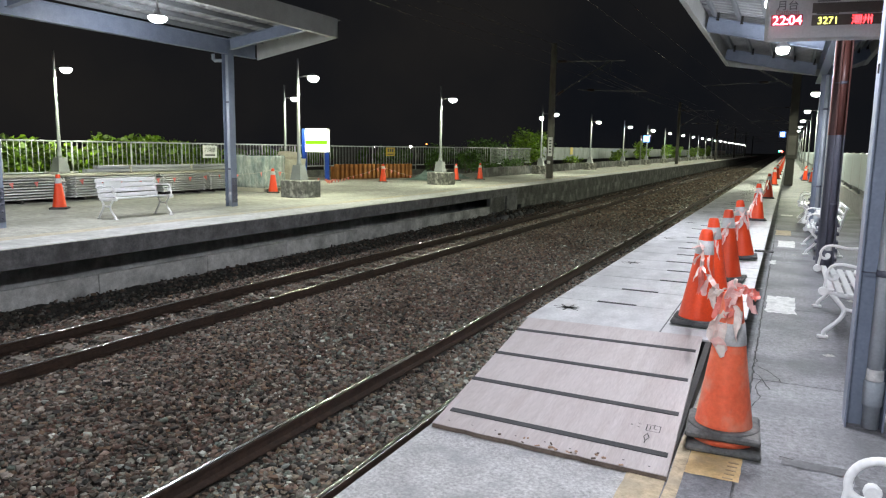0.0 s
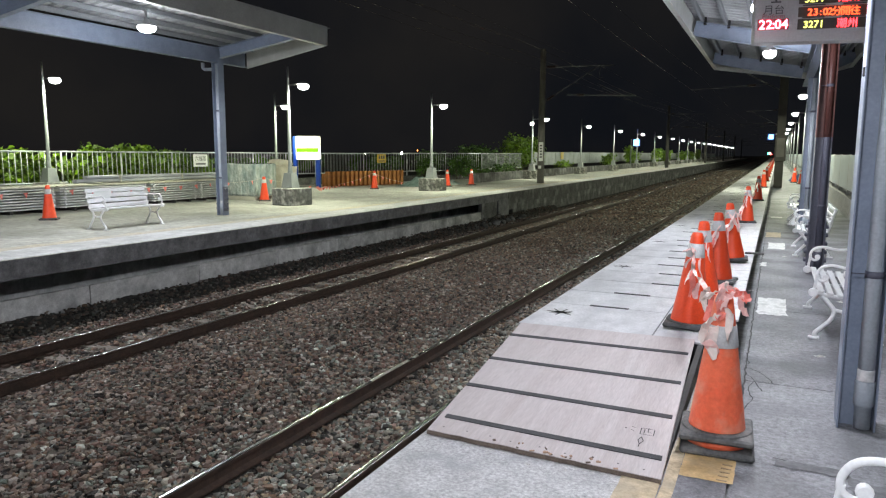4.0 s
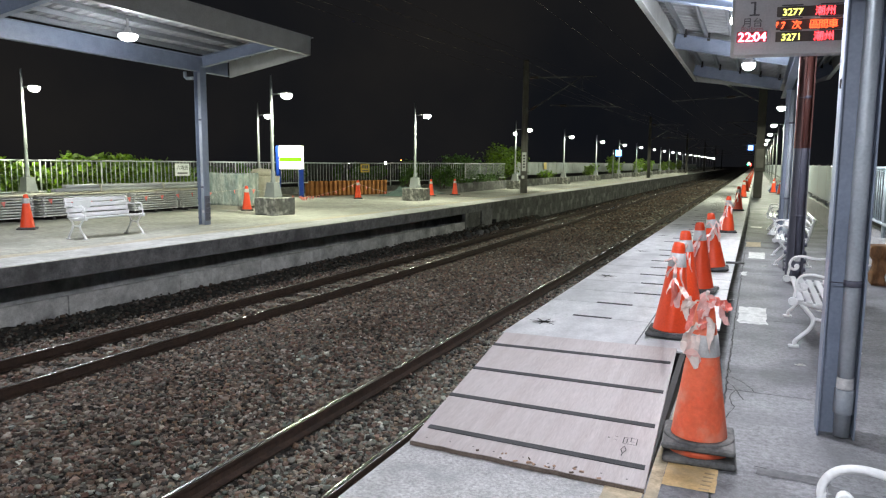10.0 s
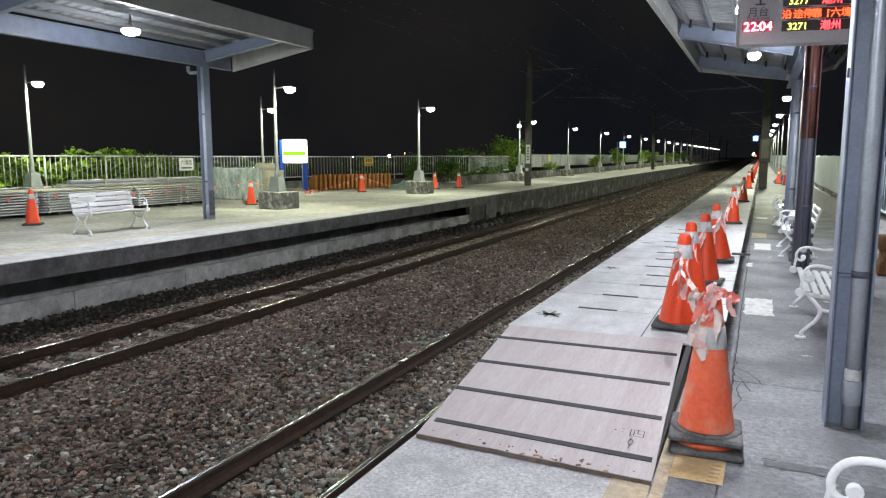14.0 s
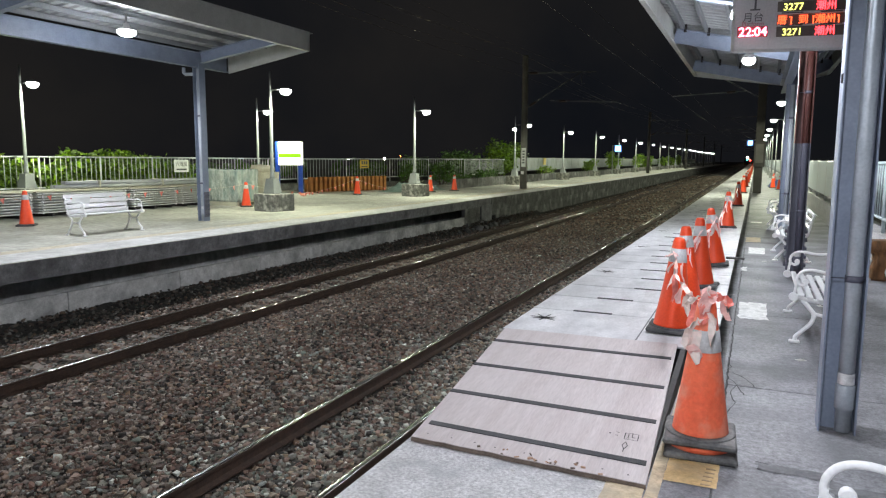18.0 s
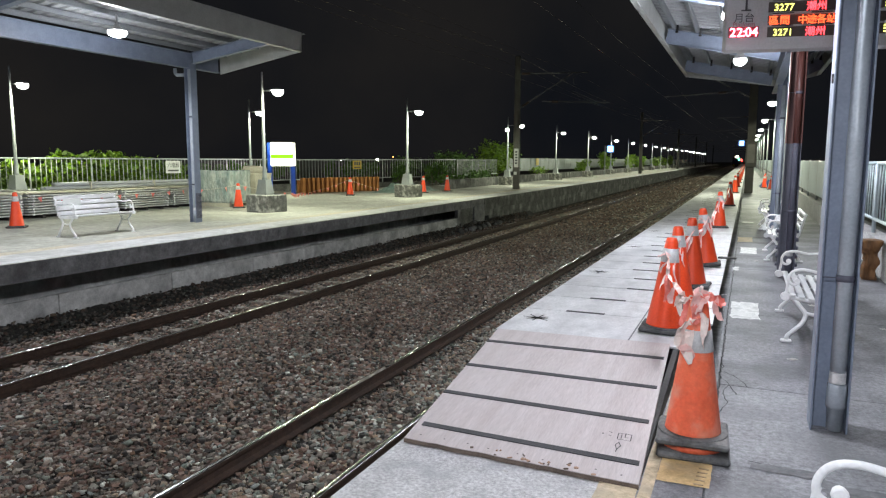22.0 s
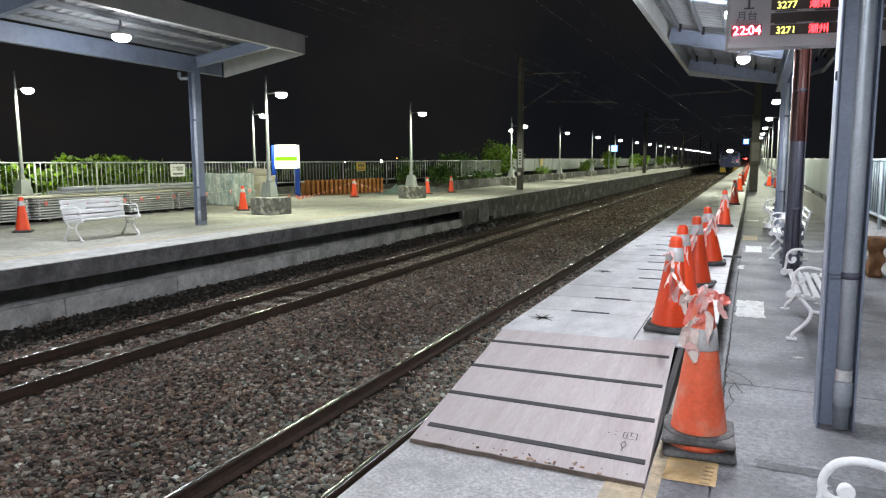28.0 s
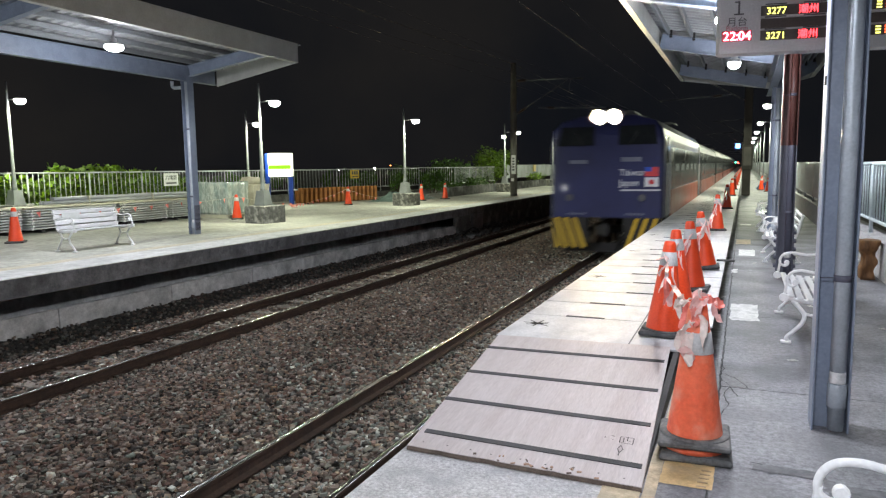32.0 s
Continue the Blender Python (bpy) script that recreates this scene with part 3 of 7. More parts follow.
def scatter_stones(name, count, x0, x1, y0, y1, lo, hi, seed, mat="stone", bed_line=BED):
    """Many small angular stones joined in one mesh, denser towards y0."""
    cube = bmesh.new()
    bmesh.ops.create_cube(cube, size=1.5)
    bmesh.ops.triangulate(cube, faces=cube.faces[:])
    base = np.array([v.co[:] for v in cube.verts])
    faces = np.array([[v.index for v in f.verts] for f in cube.faces])
    cube.free()
    r = np.random.RandomState(seed)
    shapes = []
    for _ in range(40):
        v = base * r.uniform(0.5, 1.25, (len(base), 3)) * r.uniform((0.8, 0.6, 0.42), (1.35, 1.0, 0.72))
        shapes.append(v)
    shapes = np.array(shapes)
    t = r.uniform(0, 1, count)
    ypos = y0 + (y1 - y0) * t ** 1.35
    xpos = r.uniform(x0, x1, count)
    keep = xpos > -1.62 * ypos - 0.8
    for c in (NEAR_TRACK, FAR_TRACK):
        for s in (-1, 1):
            keep &= np.abs(xpos - (c + s * GAUGE / 2)) > 0.10
    keep &= (np.abs(xpos - FAR_TRACK) > GAUGE / 2) | (r.uniform(0, 1, count) < 0.4)
    xpos, ypos = xpos[keep], ypos[keep]
    count = len(xpos)
    size = r.uniform(lo, hi, count) * r.choice([0.8, 1.0, 1.25], count)
    zpos = np.interp(xpos, [p[0] for p in bed_line], [p[1] for p in bed_line]) + r.uniform(-0.016, 0.04, count) + 0.003 * np.maximum(0, ypos - 20)
    a = r.uniform(0, 2 * np.pi, count)
    tilt = r.uniform(-0.8, 0.8, count)
    v = shapes[r.randint(0, len(shapes), count)] * size[:, None, None]
    y_, z_ = v[:, :, 1] * np.cos(tilt)[:, None] - v[:, :, 2] * np.sin(tilt)[:, None], v[:, :, 1] * np.sin(tilt)[:, None] + v[:, :, 2] * np.cos(tilt)[:, None]
    x_ = v[:, :, 0] * np.cos(a)[:, None] - y_ * np.sin(a)[:, None]
    y2 = v[:, :, 0] * np.sin(a)[:, None] + y_ * np.cos(a)[:, None]
    co = np.stack((x_ + xpos[:, None], y2 + ypos[:, None], z_ + zpos[:, None]), axis=2).reshape(-1, 3)
    idx = (faces[None] + (np.arange(count) * len(base))[:, None, None]).reshape(-1)
    me = bpy.data.meshes.new(name)
    me.vertices.add(len(co))
    me.vertices.foreach_set("co", co.ravel())
    me.loops.add(len(idx))
    me.loops.foreach_set("vertex_index", idx)
    k = len(idx) // 3
    me.polygons.add(k)
    me.polygons.foreach_set("loop_start", np.arange(0, len(idx), 3))
    me.polygons.foreach_set("loop_total", np.full(k, 3))
    me.update(calc_edges=True)
    rounded = np.repeat(r.uniform(0, 1, count) < 0.35, len(faces))
    me.polygons.foreach_set("use_smooth", rounded)
    me.materials.append(M[mat])
    if mat == "stone":
        # cleaner grey stone lies in and beside the near track, in drifts
        me.materials.append(M["stone_grey"])
        drift = np.sin(ypos * 0.9 + 1.3 * np.sin(xpos * 2.1)) * 0.5 + np.sin(ypos * 0.31 + xpos) * 0.6
        share = np.clip(0.08 + 0.70 / (1 + np.exp(-(xpos + 4.7 + 0.5 * drift) / 0.25)), 0, 1)
        grey = (r.uniform(0, 1, count) < share).astype(np.int32)
        me.polygons.foreach_set("material_index", np.repeat(grey, len(faces)))
    ob = new(name, me)
    return tagged(ob, "loose angular brown-grey ballast stones beside the rails", "ballast", kind="stuff")


scatter_stones("ballast_stones", 192000, -9.66, -1.75, 2.2, 28, 0.018, 0.037, 3)
scatter_stones("ballast_stones", 26000, -9.66, -1.75, 28, 60, 0.035, 0.055, 4)
scatter_stones("ballast_stones", 14000, -9.66, -1.75, 60, 125, 0.06, 0.10, 5)

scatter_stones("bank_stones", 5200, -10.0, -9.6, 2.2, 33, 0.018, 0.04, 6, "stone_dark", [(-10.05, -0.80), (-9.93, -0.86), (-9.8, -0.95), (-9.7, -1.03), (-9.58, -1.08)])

# ---- tracks ----
track_y = steps(-8, 60, 4) + steps(70, 300, 15) + [360, 450, 560, 700, 900, 1300]
for c, side in ((NEAR_TRACK, "near"), (FAR_TRACK, "far")):
    track = thing("railway_track", "rusty steel rails with shiny heads on concrete sleepers", "railway track", kind="structure")
    for s in (-1, 1):
        x = c + s * GAUGE / 2
        b = BM()
        strip(b, [(x - 0.062, RAIL - 0.153), (x + 0.062, RAIL - 0.153), (x + 0.06, RAIL - 0.14), (x + 0.011, RAIL - 0.118), (x + 0.009, RAIL - 0.05), (x + 0.033, RAIL - 0.036), (x + 0.033, RAIL - 0.004), (x - 0.033, RAIL - 0.004), (x - 0.033, RAIL - 0.036), (x - 0.009, RAIL - 0.05), (x - 0.011, RAIL - 0.118), (x - 0.06, RAIL - 0.14)], track_y)
        rail = part("rail", b, M["rail_side"], track, "rusty brown steel rail")
        b = BM()
        strip(b, [(x - 0.030, RAIL - 0.010), (x + 0.030, RAIL - 0.010), (x + 0.027, RAIL - 0.0035), (x + 0.016, RAIL - 0.0005), (x, RAIL), (x - 0.016, RAIL - 0.0005), (x - 0.027, RAIL - 0.0035)], track_y)
        for f in b.faces:
            f.smooth = f.normal.z > 0.3
        part("rail_head", b, M["rail_top"], rail, "polished bright running surface")
    b = BM()
    prism(b, [(-0.13, -0.18), (0.13, -0.18), (0.10, 0), (-0.10, 0)], "x", -1.0, 1.0)
    sl = mesh_of("sleeper", b, M["sleeper"])
    b = BM()
    for s in (-1, 1):
        for k in (-1, 1):
            bx(b, (s * GAUGE / 2 + k * 0.09, 0, 0.02), (0.07, 0.1, 0.035), 0.006)
    cl = mesh_of("rail_clips", b, M["rail_side"])
    for i in range(75):
        y = -5.7 + 0.62 * i
        o = part("sleeper", sl, None, track)
        o.location = (c + bend(y), y, RAIL - (0.20 if side == "near" else 0.165) + rise(y))
        if y < 16:
            part("rail_clips", cl, None, o)

# ---- far platform ----
far_y = steps(-12, 60, 4) + steps(66, 300, 12)
b = BM()
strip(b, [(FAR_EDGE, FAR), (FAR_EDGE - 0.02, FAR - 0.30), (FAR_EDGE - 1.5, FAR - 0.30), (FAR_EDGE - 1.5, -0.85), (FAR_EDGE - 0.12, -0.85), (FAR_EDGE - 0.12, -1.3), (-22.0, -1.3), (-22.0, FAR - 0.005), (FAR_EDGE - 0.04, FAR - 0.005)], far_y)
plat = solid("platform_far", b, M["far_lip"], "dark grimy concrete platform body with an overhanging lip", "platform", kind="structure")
b = BM()
strip(b, [(FAR_EDGE - 0.012, FAR - 0.03), (FAR_EDGE - 0.012, FAR), (FAR_EDGE - 0.03, FAR + 0.006), (-21.95, FAR + 0.006), (-21.95, FAR - 0.03)], far_y)
solid("pavement_far", b, M["far_top"], "worn yellowish grey concrete platform surface", "pavement", kind="structure")
# edge strip: wear plus painted canopy light
b = BM()
strip(b, [(FAR_EDGE - 0.04, FAR + 0.007), (FAR_EDGE - 0.04, FAR + 0.010), (FAR_EDGE - 0.95, FAR + 0.010), (FAR_EDGE - 0.95, FAR + 0.007)], far_y)
part("edge_strip", b, M["far_pale"], plat, "scuffed edge strip with the canopy's cool light painted in")
b = BM()
strip(b, [(FAR_EDGE - 0.96, FAR + 0.007), (FAR_EDGE - 0.96, FAR + 0.010), (FAR_EDGE - 1.30, FAR + 0.010), (FAR_EDGE - 1.30, FAR + 0.007)], far_y)
part("yellow_line", b, M["far_line"], plat, "worn yellow safety line")
b = BM()
rows_ = []
for y in steps(-8, 34, 0.22):
    q = 0.05 * noise.noise((0, y * 0.9, 0)) + 0.04 * noise.noise((3, y * 3, 0))
    rows_.append([b.verts.new((x, y, z + 0.03 * noise.noise((x * 6, y * 4, 2)))) for x, z in ((-10.05, -0.80 + q), (-9.93, -0.86 + q), (-9.8, -0.95 + q * 0.6), (-9.7, -1.03), (-9.58, -1.14))])
for r0, r1 in zip(rows_, rows_[1:]):
    for i in range(4):
        b.faces.new((r0[i], r0[i + 1], r1[i + 1], r1[i]))
solid("dirt_bank", b, M["soil"], "dark dirt banked against the platform's foot", "dirt", kind="structure")
b = BM()
strip(b, [(FAR_EDGE - 1.47, FAR - 0.305), (FAR_EDGE - 1.47, -0.845), (FAR_EDGE - 1.51, -0.845), (FAR_EDGE - 1.51, FAR - 0.305)], steps(-10, 30, 5))
part("recess_wall", b, M["far_wall"], plat, "shaded concrete wall in the recess")
b = BM()
bx(b, (0, 0, 0), (0.07, 2.385, 0.60), 0.006)
pan = mesh_of("wall_panel", b, M["far_wall"])
for i in range(13):
    o = part("wall_panel", pan, None, plat)
    o.location = (FAR_EDGE - 0.09, -5.6 + 2.4 * i, -0.80)
    o["label"] = "pale concrete panel of the platform's foot wall"
b = BM()
bx(b, (0, 0, 0), (0.3, 1.19, 0.405), 0.01)
stn = mesh_of("wall_stone", b, M["old_wall"])
b = BM()
bx(b, (FAR_EDGE - 0.14, 25.25, -0.62), (0.16, 1.55, 0.96), 0.012)
part("stained_wall", b, M["old_wall"], plat, "black-stained broken wall section")
b = BM()
bx(b, (FAR_EDGE - 0.10, 26.65, -0.62), (0.2, 1.2, 0.98), 0.02)
part("pier", b, M["far_lip"], plat, "paler concrete pier")
b = BM()
bx(b, (FAR_EDGE - 0.03, 24.75, -0.86), (0.1, 0.34, 0.26), 0.02)
part("wall_stub", b, M["old_wall"], plat, "broken concrete stub")
for i in range(120):
    for j in range(2):
        y = 27.9 + 1.2 * i + 0.6 * j
        o = part("wall_stone", stn, None, plat)
        o.location = (FAR_EDGE - 0.2 + 0.006 * rng.random() + bend(y), y, -0.45 - 0.41 * j + rise(y))
b = BM()
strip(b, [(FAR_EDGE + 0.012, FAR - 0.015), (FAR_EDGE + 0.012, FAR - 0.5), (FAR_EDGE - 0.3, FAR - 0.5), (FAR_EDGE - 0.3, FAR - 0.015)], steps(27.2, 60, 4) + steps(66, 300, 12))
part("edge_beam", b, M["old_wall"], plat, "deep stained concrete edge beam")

# ---- near platform ----
near_y = steps(-6, 60, 3) + steps(66, 300, 12)
b = BM()
strip(b, [(-1.80, -0.30), (-1.80, -1.35), (3.2, -1.35), (3.2, -0.02), (-0.16, -0.02), (-0.16, -0.30)], near_y)
near = solid("platform_near", b, M["far_lip"], "concrete body of the near platform", "platform", kind="structure")
b = BM()
for x0, x1, y0, y1 in ((-1.80, -0.44, -6, 4.4),):
    bx(b, ((x0 + x1) / 2, (y0 + y1) / 2, -0.15), (x1 - x0, y1 - y0, 0.306), 0.006)
part("edge_slab", b, M["apron"], near, "pale rough concrete edge slab")
b = BM()
strip(b, [(-0.435, 0.0), (-0.435, -0.31), (-0.13, -0.31), (-0.13, 0.0)], [-6, -3, 0, 3, 5.6])
strip(b, [(-0.155, 0.0), (-0.155, -0.31), (-0.13, -0.31), (-0.13, 0.0)], [5.6] + near_y[4:])
part("kerb_strip", b, M["platform"], near, "grey concrete strip along the old edge")
slab_y = [-6, -1.2, 2.1, 5.42, 8.1, 11.6, 15.5, 19.5, 24, 29, 35, 42, 50, 60, 75, 100, 140, 200, 300]
for y0, y1 in zip(slab_y, slab_y[1:]):
    b = BM()
    strip(b, [(-0.118, 0.0), (-0.118, -0.05), (3.1, -0.05), (3.1, 0.0)], [y0 + 0.006, y1 - 0.006])
    part("floor_slab", b, M["platform_pale" if y1 < 5.5 else "platform"], near)

# raised boards: real boards, with slots and painted marks
for i in range(64):
    y0 = 5.66 if i == 0 else 5.878 + 0.742 * i
    b = BM()
    h = 0.018
    left, right = EDGE, -0.225 if i > 0 else -0.30
    w = 0.94 if i == 0 else 0.712
    bx(b, ((left + right) / 2, w / 2, -h / 2), (right - left, w, h), 0.003)
    o = part("deck_board", b, M["board"], near, "whitish worn deck board" if i == 0 else "")
    o.location = (bend(y0), y0, DECK + rise(y0))
# dark grip strips, one to a board
dash_x = (-1.56, -1.48, -1.21, -1.24, -1.36, -1.33, -1.41, -1.38, -1.48, -1.35)
for i in range(46):
    y0 = 6.62 + 0.742 * i
    b = BM()
    x0 = dash_x[i % 10]
    bx(b, (x0 + 0.185, 0, 0.002), (0.37, 0.042, 0.006), 0.001)
    part("grip_strip", b, M["tape_black"], near, "short black grip strip").location = (bend(y0), y0, DECK + rise(y0))
for i in range(20):
    y0 = 5.68 + 2.2 * i
    b = BM()
    bx(b, (-0.83, 1.09, 0.0012), (0.012, 2.17, 0.0015))
    part("board_joint", b, M["repair"], near, "dirty joint between the boards").location = (bend(y0), y0, DECK + rise(y0))
b = BM()
strip(b, [(EDGE, DECK), (EDGE, DECK - 0.018), (-0.225, DECK - 0.018), (-0.225, DECK)], steps(53.4, 60, 3) + steps(66, 300, 12))
part("far_deck", b, M["board"], near)
b = BM()
strip(b, [(-1.79, DECK - 0.02), (-1.79, -0.3), (-1.71, -0.3), (-1.71, DECK - 0.02)], steps(5.7, 60, 4) + steps(66, 300, 12))
strip(b, [(-0.42, DECK - 0.02), (-0.42, -0.3), (-0.36, -0.3), (-0.36, DECK - 0.02)], steps(5.72, 60, 4) + steps(66, 300, 12))
for i in range(40):
    bx(b, (-1.06, 5.75 + 1.0 * i, -0.07 + rise(5.75 + i)), (1.3, 0.06, 0.46))
part("joists", b, M["black_steel"], near, "dark joists under the boards")


def paint(name, mat, x0, x1, y0, y1, z, label="", ragged=0.02, seed=1):
    """A thin worn patch of paint with an uneven outline."""
    r = random.Random(seed)
    pts = []
    for (ax, ay), (cx, cy) in (((x0, y0), (x1, y0)), ((x1, y0), (x1, y1)), ((x1, y1), (x0, y1)), ((x0, y1), (x0, y0))):
        for k in range(8):
            pts.append((ax + (cx - ax) * k / 8 + r.uniform(-1, 1) * ragged * 0.5, ay + (cy - ay) * k / 8 + r.uniform(-1, 1) * ragged))
    b = BM()
    f = b.faces.new([b.verts.new((x, y, z + 0.004)) for x, y in pts])
    if f.normal.z < 0:
        f.normal_flip()
    return part(name, b, mat, near, label)


def mark(y, x=-1.735):
    """A round painted survey mark with rays."""
    b = BM()
    r = random.Random(int(y * 10))
    pts = []
    for k in range(40):
        a = 2 * math.pi * k / 24
        q = 0.05 + 0.012 * r.random()
        pts.append((q * math.cos(a), 0.7 * q * math.sin(a)))
    b.faces.new([b.verts.new((u, v, 0)) for u, v in pts])
    for a in (8, 35, 80, 130, 172, 215, 265, 325):
        c, s = math.cos(radians(a)), math.sin(radians(a))
        p, q = Vector((c, s, 0)) * 0.03, Vector((c, s, 0)) * (0.09 + 0.06 * r.random())
        n_ = Vector((-s, c, 0)) * 0.008
        b.faces.new([b.verts.new(v) for v in (p - n_, q - n_, q + n_, p + n_)])
    for f in b.faces:
        f.normal_update()
        if f.normal.z < 0:
            f.normal_flip()
    o = part("paint_mark", b, M["ink"], near, "black sprayed survey mark")
    o.location = (x, y, DECK + 0.004 + rise(y))


for k in range(9):
    mark(6.2 + 3.01 * k)
paint("paint_patch", M["white_paint"], -0.10, 0.19, 7.85, 8.78, 0, "worn white paint square", 0.03, 2)
paint("paint_patch", M["white_paint"], -0.06, 0.22, 13.6, 14.6, 0, "worn white paint square", 0.03, 3)
paint("paint_patch", M["yellow"], -0.12, 0.16, 15.6, 16.6, 0, "faded yellow paint square", 0.03, 4)
paint("paint_patch", M["white_paint"], -0.06, 0.22, 20.6, 22.2, 0, "worn white paint square", 0.03, 5)
paint("paint_patch", M["yellow"], -0.1, 0.16, 25.6, 27.2, 0, "faded yellow paint square", 0.03, 6)
paint("paint_patch", M["white_paint"], -0.06, 0.22, 30.6, 32.2, 0, "worn white paint square", 0.03, 7)


# ---- ramp ----
def ramp():
    lo_l, lo_r = Vector((-1.765, 3.50, 0.032)), Vector((-0.425, 3.44, 0.032))
    hi_l, hi_r = Vector((-1.915, 5.60, 0.200)), Vector((-0.50, 5.68, 0.200))
    down = Vector((0, 0, -0.022))
    r = thing("plywood_ramp", "washed-out plywood ramp with black grip strips up to the boards", "ramp")

    def at(u, v):
        return (lo_l * (1 - u) + lo_r * u) * (1 - v) + (hi_l * (1 - u) + hi_r * u) * v

    b = BM()
    n_ = 26
    q = random.Random(5)
    fray = [0.0 if k in (0, n_) else 0.0015 * noise.noise((k * 0.9, 3, 0)) + (0.0025 if k in (4, 9, 10, 17) else 0) for k in range(n_ + 1)]
    top = [[at(k / n_, v if v else fray[k]) for k in range(n_ + 1)] for v in (0, 1)]
    tv = [[b.verts.new(p) for p in row] for row in top]
    bv = [[b.verts.new(p + down) for p in row] for row in top]
    for k in range(n_):
        b.faces.new((tv[0][k], tv[0][k + 1], tv[1][k + 1], tv[1][k]))
        b.faces.new((bv[0][k], bv[0][k + 1], tv[0][k + 1], tv[0][k]))
        b.faces.new((tv[1][k], tv[1][k + 1], bv[1][k + 1], bv[1][k]))
    b.faces.new((bv[0][0], tv[0][0], tv[1][0], bv[1][0]))
    b.faces.new((tv[0][-1], bv[0][-1], bv[1][-1], tv[1][-1]))
    bmesh.ops.recalc_face_normals(b, faces=b.faces[:])
    part("board", b, M["ply"], r)
    for v, u0, u1 in ((0.096, 0.03, 0.985), (0.332, 0.0, 0.985), (0.579, 0.0, 0.985), (0.842, 0.0, 0.985)):
        b = BM()
        w = 0.011
        tops = [at(u0, v - w), at(u1, v - w - 0.002), at(u1, v + w - 0.002), at(u0, v + w)]
        up = Vector((0, 0, 0.005))
        lo4 = [b.verts.new(p + Vector((0, 0, 0.0005))) for p in tops]
        hi4 = [b.verts.new(p + up) for p in tops]
        b.faces.new(hi4)
        for i in range(4):
            b.faces.new((lo4[i], lo4[(i + 1) % 4], hi4[(i + 1) % 4], hi4[i]))
        bmesh.ops.recalc_face_normals(b, faces=b.faces[:])
        part("grip_strip", b, M["tape_black"], r, "black rubber grip strip")
    # dark timber bearers under both sides
    for u in (0.02, 0.5, 0.982):
        b = BM()
        p0, p1 = at(u, 0.025), at(u, 0.985)
        prof = [(p0.y, 0.002), (p1.y, 0.002), (p1.y, p1.z - 0.024), (p0.y, p0.z - 0.024)]
        prism(b, prof, "x", p0.x - 0.02, p0.x + 0.02)
        part("bearer", b, M["black_steel"], r, "dark timber bearer")
    b = BM()
    vs = []
    for k in range(n_ + 1):
        p = at(k / n_, fray[k]) + Vector((0, -0.004, 0))
        vs.append((b.verts.new(p + Vector((0, 0, -0.002))), b.verts.new(p + Vector((0, -0.003, -0.026))), b.verts.new(p + Vector((0, 0.02, -0.026)))))
    for p, s in zip(vs, vs[1:]):
        b.faces.new((p[0], s[0], s[1], p[1]))
        b.faces.new((p[1], s[1], s[2], p[2]))
    part("front_edge", b, M["ply_edge"], r, "raw splintered plywood edge")
    # nail holes along the lower edge
    for k in range(9):
        b = BM()
        p = at(0.05 + 0.11 * k + 0.02 * q.random(), 0.022 + 0.01 * q.random())
        bmesh.ops.create_circle(b, cap_ends=True, radius=0.006, segments=8, matrix=Matrix.Translation(p + Vector((0, 0, 0.003))))
        part("nail_head", b, M["ink"], r, "dark nail head")
    # torn splinters along the lower edge
    for k in range(22):
        b = BM()
        u = 0.42 + 0.42 * q.random() if k < 16 else 0.1 + 0.85 * q.random()
        p = at(u, 0.004 + 0.03 * q.random() ** 2)
        bx(b, (0, 0, 0), (0.008 + 0.022 * q.random(), 0.004 + 0.009 * q.random(), 0.004 + 0.005 * q.random()), 0.001)
        o = part("splinter", b, M["ply_chip" if k % 3 else "ply_edge"], r, "torn splinter of plywood")
        o.matrix_basis = Matrix.Translation(p + Vector((0, -0.006, 0.004))) @ pose(0, 0, 0, q.uniform(-20, 20), q.uniform(-15, 15), q.uniform(-70, 70))
    # marker scribble that cannot be read
    def stroke(pts, w=0.0025):
        b = BM()
        for (u0, v0), (u1, v1) in zip(pts, pts[1:]):
            p, s = at(u0, v0), at(u1, v1)
            d = (s - p).normalized()
            n2 = Vector((-d.y, d.x, 0)) * w
            lift = Vector((0, 0, 0.003))
            b.faces.new([b.verts.new(x + lift) for x in (p - n2, s - n2, s + n2, p + n2)])
        part("marker_stroke", b, M["ink"], r, "black marker scribble")
    stroke([(0.875, 0.20), (0.93, 0.20), (0.93, 0.235), (0.875, 0.235), (0.875, 0.20)])
    stroke([(0.89, 0.205), (0.89, 0.23)])
    stroke([(0.905, 0.24), (0.905, 0.215), (0.92, 0.215)])
    stroke([(0.835, 0.235), (0.85, 0.23)])
    stroke([(0.835, 0.215), (0.848, 0.212)])
    stroke([(0.81, 0.217), (0.816, 0.22), (0.81, 0.223), (0.81, 0.217)])
    stroke([(0.885, 0.145), (0.875, 0.165), (0.885, 0.185), (0.897, 0.165), (0.885, 0.145), (0.884, 0.13)])
    return r


ramp()
paint("yellow_band", M["yellow"], -0.425, -0.36, 2.2, 5.6, 0.0, "faded yellow edge line", 0.012, 11)
paint("yellow_band", M["yellow_patch"], -0.36, -0.10, 3.595, 3.95, 0.0, "faded yellow paint patch with worn letters", 0.004, 12)
paint("yellow_band", M["yellow"], -0.62, -0.43, 2.6, 3.46, 0.006, "faded yellow edge line", 0.012, 13)
paint("repair_patch", M["repair"], 0.09, 0.44, 3.93, 4.03, 0.0, "dark mortar repair line", 0.012, 14)
paint("repair_patch", M["repair"], 0.42, 1.5, 3.72, 3.93, 0.0, "dark mortar repair line", 0.04, 15)
paint("chip", M["white_paint"], -0.13, -0.05, 11.4, 11.8, 0.0, "white paint chip", 0.04, 16)


